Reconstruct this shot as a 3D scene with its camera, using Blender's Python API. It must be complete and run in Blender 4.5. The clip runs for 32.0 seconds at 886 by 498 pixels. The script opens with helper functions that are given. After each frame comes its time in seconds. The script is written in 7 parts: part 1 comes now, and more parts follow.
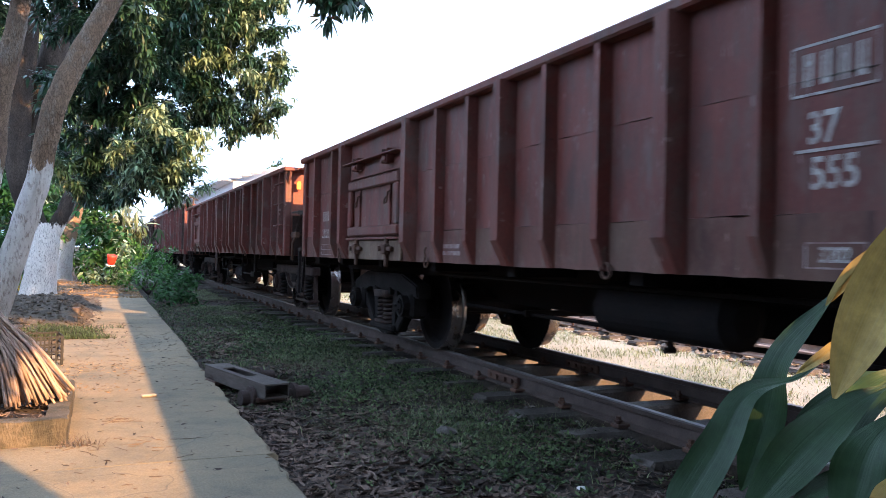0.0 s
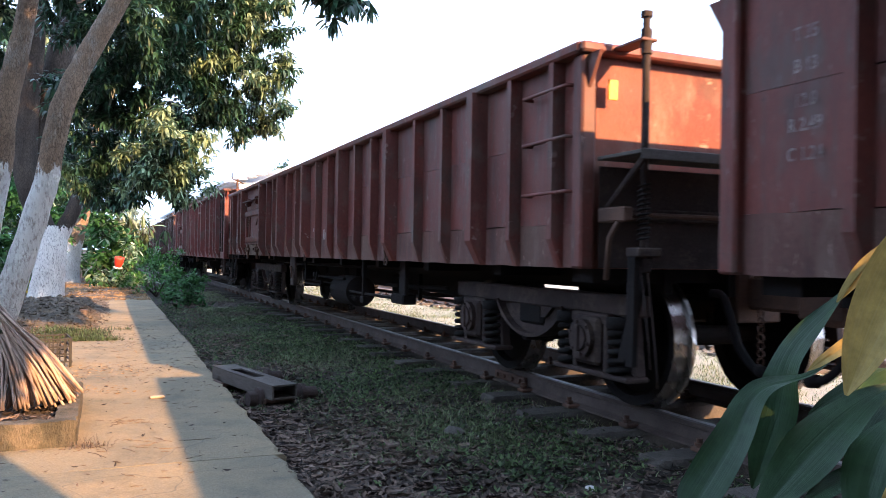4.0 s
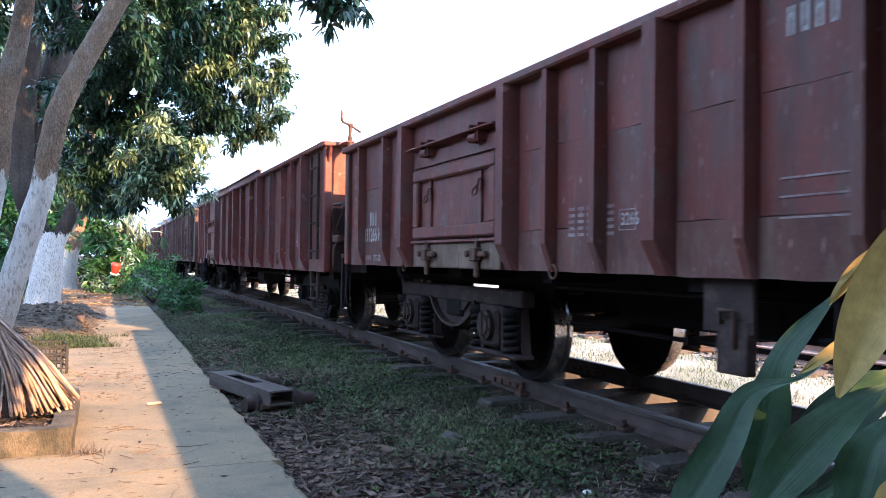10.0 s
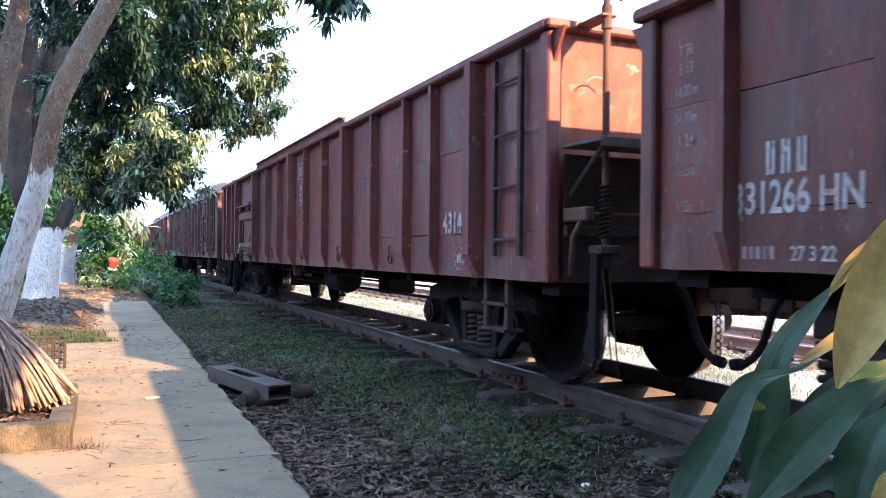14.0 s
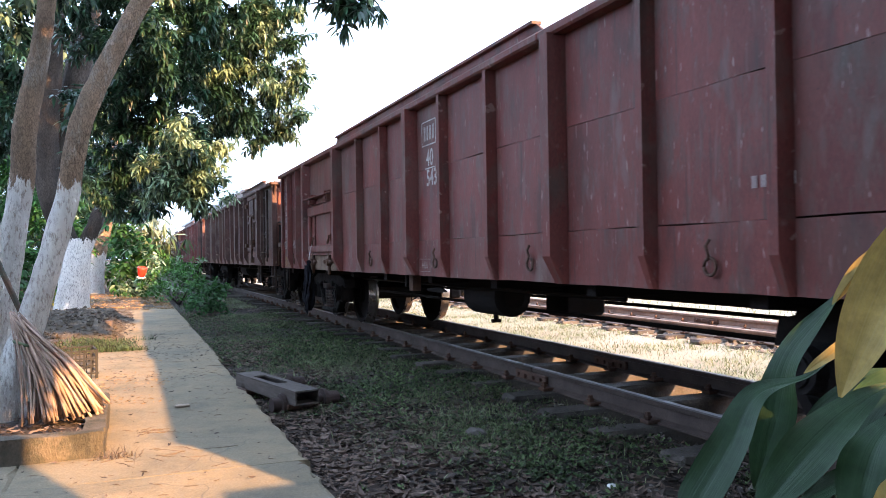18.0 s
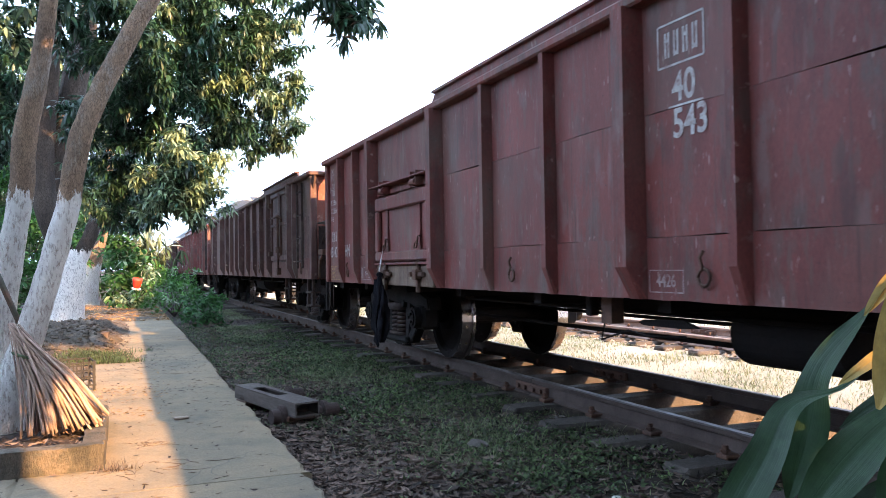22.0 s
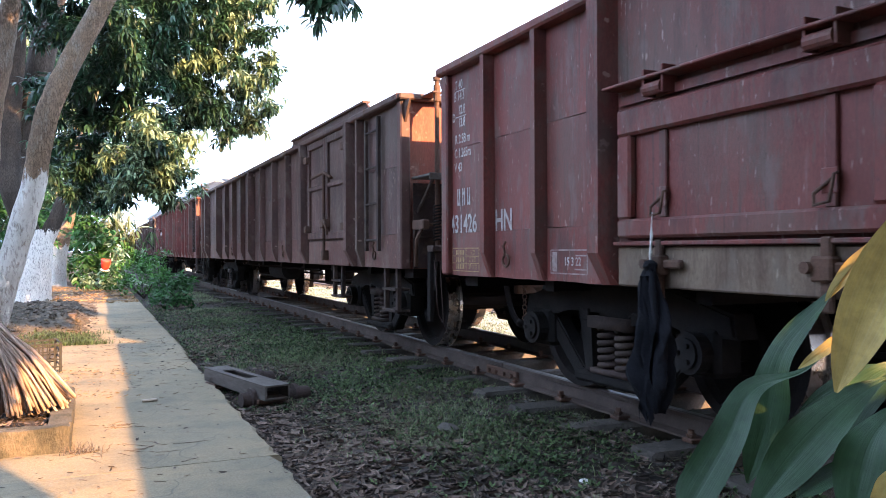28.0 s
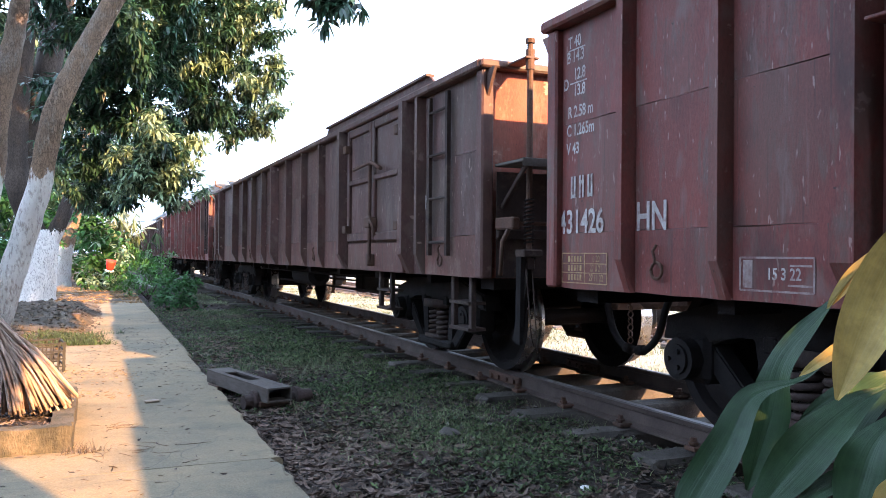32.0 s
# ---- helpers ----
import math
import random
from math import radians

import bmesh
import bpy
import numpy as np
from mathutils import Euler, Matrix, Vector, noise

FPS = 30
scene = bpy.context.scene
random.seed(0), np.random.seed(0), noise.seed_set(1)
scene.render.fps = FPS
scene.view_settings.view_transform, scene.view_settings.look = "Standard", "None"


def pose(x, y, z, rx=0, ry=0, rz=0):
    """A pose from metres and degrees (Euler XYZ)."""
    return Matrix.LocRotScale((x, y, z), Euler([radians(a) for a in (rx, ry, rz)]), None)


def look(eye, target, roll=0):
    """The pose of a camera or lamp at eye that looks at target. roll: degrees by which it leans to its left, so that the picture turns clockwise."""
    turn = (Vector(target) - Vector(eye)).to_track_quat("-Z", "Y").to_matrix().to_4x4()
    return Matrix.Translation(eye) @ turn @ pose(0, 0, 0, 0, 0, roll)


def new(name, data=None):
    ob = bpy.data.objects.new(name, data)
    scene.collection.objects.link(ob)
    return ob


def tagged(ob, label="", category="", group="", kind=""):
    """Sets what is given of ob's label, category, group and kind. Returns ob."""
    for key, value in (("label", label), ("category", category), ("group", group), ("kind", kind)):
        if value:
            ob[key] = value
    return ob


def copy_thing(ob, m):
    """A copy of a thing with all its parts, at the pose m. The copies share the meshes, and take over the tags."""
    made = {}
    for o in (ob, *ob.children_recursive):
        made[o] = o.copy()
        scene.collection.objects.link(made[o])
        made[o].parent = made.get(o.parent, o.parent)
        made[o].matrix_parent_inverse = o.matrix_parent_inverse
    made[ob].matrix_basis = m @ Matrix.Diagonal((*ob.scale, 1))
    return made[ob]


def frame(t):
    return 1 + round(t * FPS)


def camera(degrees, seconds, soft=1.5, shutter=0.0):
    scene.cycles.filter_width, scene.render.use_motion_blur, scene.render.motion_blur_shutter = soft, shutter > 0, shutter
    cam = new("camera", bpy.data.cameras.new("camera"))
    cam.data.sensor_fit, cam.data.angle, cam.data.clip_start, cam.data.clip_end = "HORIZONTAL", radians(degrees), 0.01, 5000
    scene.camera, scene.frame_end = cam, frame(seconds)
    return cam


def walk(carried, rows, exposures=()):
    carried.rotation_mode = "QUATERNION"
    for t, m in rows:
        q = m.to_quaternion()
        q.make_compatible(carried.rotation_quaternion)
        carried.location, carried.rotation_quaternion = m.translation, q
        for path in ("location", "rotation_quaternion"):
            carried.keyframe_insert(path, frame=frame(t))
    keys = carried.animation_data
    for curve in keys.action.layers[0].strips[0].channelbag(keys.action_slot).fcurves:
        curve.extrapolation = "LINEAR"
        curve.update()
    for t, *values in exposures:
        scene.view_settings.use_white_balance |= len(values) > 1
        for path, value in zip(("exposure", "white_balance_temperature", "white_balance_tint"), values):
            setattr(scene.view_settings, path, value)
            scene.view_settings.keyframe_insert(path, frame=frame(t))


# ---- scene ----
# ---- camera ----
cam = camera(58.6, 32.0, soft=0.5, shutter=0.5)

def view(x, y, z, yaw, pitch, roll):
    """Hand-held pose: yaw clockwise from the track's direction, pitch up, roll to the left."""
    a, b = radians(yaw), radians(pitch)
    way = Vector((math.sin(a) * math.cos(b), math.cos(a) * math.cos(b), math.sin(b)))
    eye = Vector((x, y, z))
    return look(eye, eye + way, roll)

PATH = [
    (0.0, 0.012, 0.009, 1.113, 23.60, 0.41, 1.30),
    (0.5, 0.010, 0.008, 1.112, 23.62, 0.40, 1.29),
    (1.0, 0.012, 0.009, 1.110, 23.60, 0.41, 1.23),
    (1.5, 0.011, 0.007, 1.111, 23.58, 0.45, 1.22),
    (2.0, 0.010, 0.011, 1.111, 23.56, 0.44, 1.16),
    (2.5, 0.011, 0.009, 1.110, 23.51, 0.40, 1.12),
    (3.0, 0.008, 0.014, 1.110, 23.50, 0.36, 1.07),
    (3.5, 0.009, 0.013, 1.111, 23.37, 0.35, 1.02),
    (5.5, 0.009, 0.006, 1.111, 22.65, 0.82, 0.85),
    (6.0, 0.009, 0.011, 1.110, 22.64, 0.85, 0.88),
    (6.5, 0.009, 0.011, 1.112, 22.59, 0.82, 0.89),
    (7.0, 0.009, 0.005, 1.113, 22.56, 0.83, 0.79),
    (7.5, 0.008, 0.007, 1.109, 22.73, 0.90, 0.78),
    (8.0, 0.009, 0.008, 1.111, 22.78, 0.86, 0.76),
    (8.5, 0.012, 0.009, 1.110, 22.87, 0.83, 0.77),
    (9.0, 0.010, 0.008, 1.109, 23.01, 0.82, 0.72),
    (9.5, 0.010, 0.006, 1.110, 23.23, 0.83, 0.73),
    (10.0, 0.012, 0.006, 1.111, 23.35, 0.78, 0.70),
    (10.5, 0.010, 0.009, 1.108, 23.45, 0.76, 0.72),
    (11.0, 0.012, 0.010, 1.109, 23.48, 0.66, 0.71),
    (11.5, 0.013, 0.008, 1.109, 23.46, 0.55, 0.55),
    (12.0, 0.013, 0.008, 1.110, 23.45, 0.52, 0.55),
    (12.5, 0.013, 0.007, 1.110, 23.52, 0.53, 0.58),
    (13.0, 0.014, 0.007, 1.109, 23.55, 0.55, 0.58),
    (13.5, 0.013, 0.007, 1.108, 23.55, 0.50, 0.61),
    (14.0, 0.015, 0.011, 1.107, 23.49, 0.38, 0.58),
    (14.5, 0.014, 0.010, 1.105, 23.57, 0.30, 0.59),
    (16.5, 0.010, 0.020, 1.112, 22.78, 0.06, 0.40),
    (17.0, 0.012, -0.008, 1.127, 22.31, 0.09, -0.17),
    (17.5, 0.018, -0.013, 1.134, 21.85, 0.15, -0.56),
    (18.0, 0.020, -0.026, 1.131, 21.72, 0.39, -0.85),
    (18.5, 0.014, -0.028, 1.130, 21.38, 0.46, -1.03),
    (19.0, 0.012, -0.028, 1.130, 20.80, 0.69, -1.15),
    (19.5, 0.001, -0.025, 1.134, 21.19, 0.86, -1.22),
    (20.0, -0.027, -0.011, 1.136, 21.18, 1.24, -1.52),
    (20.5, -0.028, -0.004, 1.134, 21.43, 1.11, -1.38),
    (21.0, -0.027, -0.008, 1.136, 21.64, 1.20, -1.17),
    (21.5, -0.023, -0.003, 1.134, 21.93, 1.27, -0.97),
    (22.0, -0.021, -0.004, 1.132, 22.13, 1.19, -0.86),
    (22.5, -0.017, -0.004, 1.131, 22.26, 0.92, -0.90),
    (23.0, -0.017, -0.005, 1.131, 22.38, 0.78, -0.98),
    (23.5, -0.016, -0.008, 1.132, 22.52, 0.67, -0.94),
    (24.0, -0.016, -0.006, 1.132, 22.70, 0.66, -0.94),
    (24.5, -0.017, -0.008, 1.133, 22.93, 0.62, -0.94),
    (25.0, -0.017, -0.008, 1.131, 23.16, 0.66, -0.83),
    (25.5, -0.017, -0.006, 1.128, 23.33, 0.59, -0.78),
    (27.5, -0.016, -0.002, 1.128, 23.86, 0.09, -0.38),
    (28.0, -0.015, -0.005, 1.128, 24.06, 0.07, -0.22),
    (28.5, -0.013, -0.005, 1.128, 24.18, 0.08, -0.15),
    (29.0, -0.013, -0.005, 1.128, 24.26, 0.09, -0.10),
    (29.5, -0.014, -0.003, 1.125, 24.23, 0.17, 0.03),
    (30.0, -0.013, 0.004, 1.127, 24.18, 0.21, 0.16),
    (30.5, -0.011, -0.005, 1.125, 23.92, 0.35, 0.30),
    (31.0, -0.011, -0.008, 1.127, 23.77, 0.37, 0.37),
    (31.5, -0.011, -0.005, 1.126, 23.75, 0.38, 0.42),
    (32.0, -0.012, -0.007, 1.125, 23.74, 0.43, 0.49),
]
EXPOSURES = [(0.0, 1.83, 6200, 10), (3.0, 1.88, 6200, 10), (7.0, 1.72, 6200, 10), (9.0, 2.0, 5900, 10), (11.0, 2.24, 5650, 10), (13.0, 2.32, 5650, 10), (16.0, 2.24, 6250, 10), (18.0, 2.12, 6450, 10), (20.0, 2.16, 6450, 10), (25.0, 2.32, 6400, 10), (28.0, 2.40, 6400, 10), (32.0, 2.38, 6400, 10)]
walk(cam, [(t, view(*p)) for t, *p in PATH], EXPOSURES)

# the train's advance: place of the datum between the second and third wagon, against time
TRAIN = [
    (0.0, 11.05),
    (0.5, 10.07),
    (1.0, 9.11),
    (1.5, 8.16),
    (2.0, 7.21),
    (2.5, 6.31),
    (3.0, 5.45),
    (3.5, 4.64),
    (5.5, 1.90),
    (6.0, 1.16),
    (6.5, 0.41),
    (7.0, -0.33),
    (7.5, -1.07),
    (8.0, -1.79),
    (8.5, -2.50),
    (9.0, -3.20),
    (9.5, -3.90),
    (10.0, -4.59),
    (10.5, -5.27),
    (11.0, -5.95),
    (11.5, -6.59),
    (12.0, -7.19),
    (12.5, -7.79),
    (13.0, -8.38),
    (13.5, -8.97),
    (14.0, -9.53),
    (14.5, -10.09),
    (16.5, -12.11),
    (17.0, -12.55),
    (17.5, -12.97),
    (18.0, -13.38),
    (18.5, -13.78),
    (19.0, -14.19),
    (19.5, -14.59),
    (20.0, -14.99),
    (20.5, -15.39),
    (21.0, -15.79),
    (21.5, -16.21),
    (22.0, -16.61),
    (22.5, -17.01),
    (23.0, -17.40),
    (23.5, -17.79),
    (24.0, -18.18),
    (24.5, -18.56),
    (25.0, -18.94),
    (25.5, -19.33),
    (27.5, -20.72),
    (28.0, -21.00),
    (28.5, -21.27),
    (29.0, -21.52),
    (29.5, -21.74),
    (30.0, -21.92),
    (30.5, -22.08),
    (31.0, -22.22),
    (31.5, -22.33),
    (32.0, -22.41),
]
# ---- light ----
SUN = Vector((1.0, -2.5, 1.2)).normalized()
world = bpy.data.worlds.new("sky")
scene.world = world
world.use_nodes = True
wn = world.node_tree
sky = wn.nodes.new("ShaderNodeTexSky")
sky.sky_type = "NISHITA"
sky.sun_disc = False
sky.sun_elevation = math.asin(SUN.z)
sky.sun_rotation = math.atan2(SUN.x, SUN.y)
sky.air_density, sky.dust_density, sky.ozone_density = 1.0, 6.0, 1.0
haze = wn.nodes.new("ShaderNodeMix")
haze.data_type = "RGBA"
haze.inputs[0].default_value = 0.72
haze.inputs[7].default_value = (13.4, 17.5, 25.2, 1)
wn.links.new(sky.outputs[0], haze.inputs[6])
wn.links.new(haze.outputs[2], wn.nodes["Background"].inputs[0])
wn.nodes["Background"].inputs[1].default_value = 0.062
sun = new("sun", bpy.data.lights.new("sun", "SUN"))
sun.data.energy, sun.data.angle, sun.data.color = 6.0, radians(0.6), (1.0, 0.56, 0.26)
sun.matrix_world = look(SUN * 60, (0, 0, 0))

# ---- materials ----
def material(name, colour, colour2=None, rough=0.7, metal=0.0, scale=6.0, detail=40.0, bump=0.15, spec=0.4, stain=None, island=0.0, stretch=(1, 1, 1), each=0.0, stainmix=(0.52, 0.68)):
    """A surface with two scales of variation: broad patches (scale per metre) and fine grain (detail per metre)."""
    m = bpy.data.materials.new(name)
    m.use_nodes = True
    nt = m.node_tree
    bsdf = nt.nodes["Principled BSDF"]
    co = nt.nodes.new("ShaderNodeTexCoord")
    mp = nt.nodes.new("ShaderNodeMapping")
    mp.inputs["Scale"].default_value = stretch
    nt.links.new(co.outputs["Object"], mp.inputs[0])
    info = nt.nodes.new("ShaderNodeObjectInfo")
    shift = nt.nodes.new("ShaderNodeVectorMath")
    shift.operation = "MULTIPLY_ADD"
    nt.links.new(info.outputs["Random"], shift.inputs[0])
    shift.inputs[1].default_value = (37, 51, 23)
    nt.links.new(mp.outputs[0], shift.inputs[2])

    def noise_tex(s, d=6, r=0.6):
        n = nt.nodes.new("ShaderNodeTexNoise")
        n.inputs["Scale"].default_value, n.inputs["Detail"].default_value, n.inputs["Roughness"].default_value = s, d, r
        nt.links.new(shift.outputs[0], n.inputs["Vector"])
        return n.outputs["Fac"]

    def ramp(fac, a, b):
        r = nt.nodes.new("ShaderNodeMapRange")
        r.inputs["From Min"].default_value, r.inputs["From Max"].default_value = a, b
        nt.links.new(fac, r.inputs["Value"])
        return r.outputs[0]

    def mix(fac, a, b, kind="MIX"):
        x = nt.nodes.new("ShaderNodeMix")
        x.data_type, x.blend_type = "RGBA", kind
        for sock, v in ((x.inputs[0], fac), (x.inputs[6], a), (x.inputs[7], b)):
            if isinstance(v, (tuple, float, int)):
                sock.default_value = v
            else:
                nt.links.new(v, sock)
        return x.outputs[2]

    c1 = (*colour, 1)
    c2 = (*(colour2 or [c * 0.6 for c in colour]), 1)
    big, fine = noise_tex(scale), noise_tex(detail, 4, 0.7)
    col = mix(ramp(big, 0.35, 0.65), c1, c2)
    if stain:
        col = mix(ramp(noise_tex(scale * 1.7, 8, 0.72), *stainmix), col, (*stain, 1))
    col = mix(0.5, col, mix(ramp(fine, 0.3, 0.7), (0.55, 0.55, 0.55, 1), (1.35, 1.35, 1.35, 1)), "MULTIPLY")
    if island or each:
        src = nt.nodes.new("ShaderNodeNewGeometry").outputs["Random Per Island"] if island else info.outputs["Random"]
        amount = island or each
        col = mix(1.0, col, mix(src, (1 - amount,) * 3 + (1,), (1 + amount,) * 3 + (1,)), "MULTIPLY")
    nt.links.new(col, bsdf.inputs["Base Color"])
    bsdf.inputs["Metallic"].default_value = metal
    bsdf.inputs["Specular IOR Level"].default_value = spec
    rr = nt.nodes.new("ShaderNodeMapRange")
    rr.inputs["To Min"].default_value, rr.inputs["To Max"].default_value = max(rough - 0.12, 0.05), min(rough + 0.12, 1)
    nt.links.new(big, rr.inputs["Value"])
    nt.links.new(rr.outputs[0], bsdf.inputs["Roughness"])
    if bump:
        b = nt.nodes.new("ShaderNodeBump")
        b.inputs["Strength"].default_value, b.inputs["Distance"].default_value = bump, 0.02
        nt.links.new(fine, b.inputs["Height"])
        nt.links.new(b.outputs[0], bsdf.inputs["Normal"])
    return m


def cracked(m, scale, stretch, depth, colour, width=0.12):
    """Bark plates or chipped edges: dark cracks between cells, with relief."""
    nt = m.node_tree
    p = nt.nodes["Principled BSDF"]
    co = nt.nodes.new("ShaderNodeTexCoord")
    mp = nt.nodes.new("ShaderNodeMapping")
    mp.inputs["Scale"].default_value = stretch
    nt.links.new(co.outputs["Object"], mp.inputs[0])
    warp = nt.nodes.new("ShaderNodeTexNoise")
    warp.inputs["Scale"].default_value, warp.inputs["Detail"].default_value = scale * 0.7, 4
    nt.links.new(mp.outputs[0], warp.inputs["Vector"])
    add = nt.nodes.new("ShaderNodeVectorMath")
    add.operation = "MULTIPLY_ADD"
    nt.links.new(warp.outputs["Color"], add.inputs[0])
    add.inputs[1].default_value = (2.2 / scale,) * 3
    nt.links.new(mp.outputs[0], add.inputs[2])
    v = nt.nodes.new("ShaderNodeTexVoronoi")
    v.feature = "DISTANCE_TO_EDGE"
    v.inputs["Scale"].default_value = scale
    nt.links.new(add.outputs[0], v.inputs["Vector"])
    r = nt.nodes.new("ShaderNodeMapRange")
    r.inputs["From Min"].default_value, r.inputs["From Max"].default_value, r.inputs["To Min"].default_value, r.inputs["To Max"].default_value = 0.0, width, 0.75, 0.0
    nt.links.new(v.outputs["Distance"], r.inputs["Value"])
    x = nt.nodes.new("ShaderNodeMix")
    x.data_type = "RGBA"
    nt.links.new(r.outputs[0], x.inputs[0])
    nt.links.new(p.inputs["Base Color"].links[0].from_socket, x.inputs[6])
    x.inputs[7].default_value = (*colour, 1)
    nt.links.new(x.outputs[2], p.inputs["Base Color"])
    b = nt.nodes.new("ShaderNodeBump")
    b.invert = True
    b.inputs["Strength"].default_value, b.inputs["Distance"].default_value = depth, 0.012
    nt.links.new(r.outputs[0], b.inputs["Height"])
    if p.inputs["Normal"].links:
        nt.links.new(p.inputs["Normal"].links[0].from_socket, b.inputs["Normal"])
    nt.links.new(b.outputs[0], p.inputs["Normal"])


def limewashed(name, source, height):
    """Bark brushed with limewash up to an uneven line, worn through to the bark in places."""
    m = M[source].copy()
    m.name = name
    nt = m.node_tree
    p = nt.nodes["Principled BSDF"]
    co = nt.nodes.new("ShaderNodeTexCoord")
    sep = nt.nodes.new("ShaderNodeSeparateXYZ")
    nt.links.new(co.outputs["Object"], sep.inputs[0])

    def tex(scale, detail, stretch, lo, hi):
        mp = nt.nodes.new("ShaderNodeMapping")
        mp.inputs["Scale"].default_value = stretch
        nt.links.new(co.outputs["Object"], mp.inputs[0])
        n = nt.nodes.new("ShaderNodeTexNoise")
        n.inputs["Scale"].default_value, n.inputs["Detail"].default_value, n.inputs["Roughness"].default_value = scale, detail, 0.7
        nt.links.new(mp.outputs[0], n.inputs["Vector"])
        r = nt.nodes.new("ShaderNodeMapRange")
        r.inputs["From Min"].default_value, r.inputs["From Max"].default_value = lo, hi
        nt.links.new(n.outputs["Fac"], r.inputs["Value"])
        return r.outputs[0]

    def math_node(op, a, b):
        n = nt.nodes.new("ShaderNodeMath")
        n.operation = op
        for sock, v in zip(n.inputs, (a, b)):
            if isinstance(v, float):
                sock.default_value = v
            else:
                nt.links.new(v, sock)
        return n.outputs[0]

    edge = math_node("ADD", sep.outputs["Z"], math_node("MULTIPLY", tex(9.0, 6, (1, 1, 0.35), 0.3, 0.7), 0.30))
    r = nt.nodes.new("ShaderNodeMapRange")
    r.inputs["From Min"].default_value, r.inputs["From Max"].default_value, r.inputs["To Min"].default_value, r.inputs["To Max"].default_value = height + 0.135, height + 0.165, 1.0, 0.0
    nt.links.new(edge, r.inputs["Value"])
    worn = math_node("MULTIPLY", r.outputs[0], math_node("SUBTRACT", 0.97, math_node("MULTIPLY", tex(46.0, 5, (1, 1, 0.38), 0.50, 0.64), 0.62)))
    lime = nt.nodes.new("ShaderNodeMix")
    lime.data_type = "RGBA"
    nt.links.new(tex(6.0, 6, (1, 1, 0.5), 0.35, 0.65), lime.inputs[0])
    lime.inputs[6].default_value, lime.inputs[7].default_value = (0.88, 0.85, 0.79, 1), (0.70, 0.66, 0.60, 1)
    x = nt.nodes.new("ShaderNodeMix")
    x.data_type = "RGBA"
    nt.links.new(worn, x.inputs[0])
    nt.links.new(p.inputs["Base Color"].links[0].from_socket, x.inputs[6])
    nt.links.new(lime.outputs[2], x.inputs[7])
    nt.links.new(x.outputs[2], p.inputs["Base Color"])
    M[name] = m
    return name


def leafy(name, colour, colour2, glow=0.35, spread=0.45, rough=0.45, spec=0.35):
    """Leaf: coloured by island, letting some light through."""
    m = material(name, colour, colour2, rough, 0, 1.2, 60, 0.05, spec, island=spread)
    nt = m.node_tree
    bsdf = nt.nodes["Principled BSDF"]
    tr = nt.nodes.new("ShaderNodeBsdfTranslucent")
    add = nt.nodes.new("ShaderNodeMixShader")
    add.inputs[0].default_value = glow
    src = bsdf.inputs["Base Color"].links[0].from_socket
    nt.links.new(src, tr.inputs[0])
    nt.links.new(bsdf.outputs[0], add.inputs[1])
    nt.links.new(tr.outputs[0], add.inputs[2])
    nt.links.new(add.outputs[0], nt.nodes["Material Output"].inputs[0])
    return m


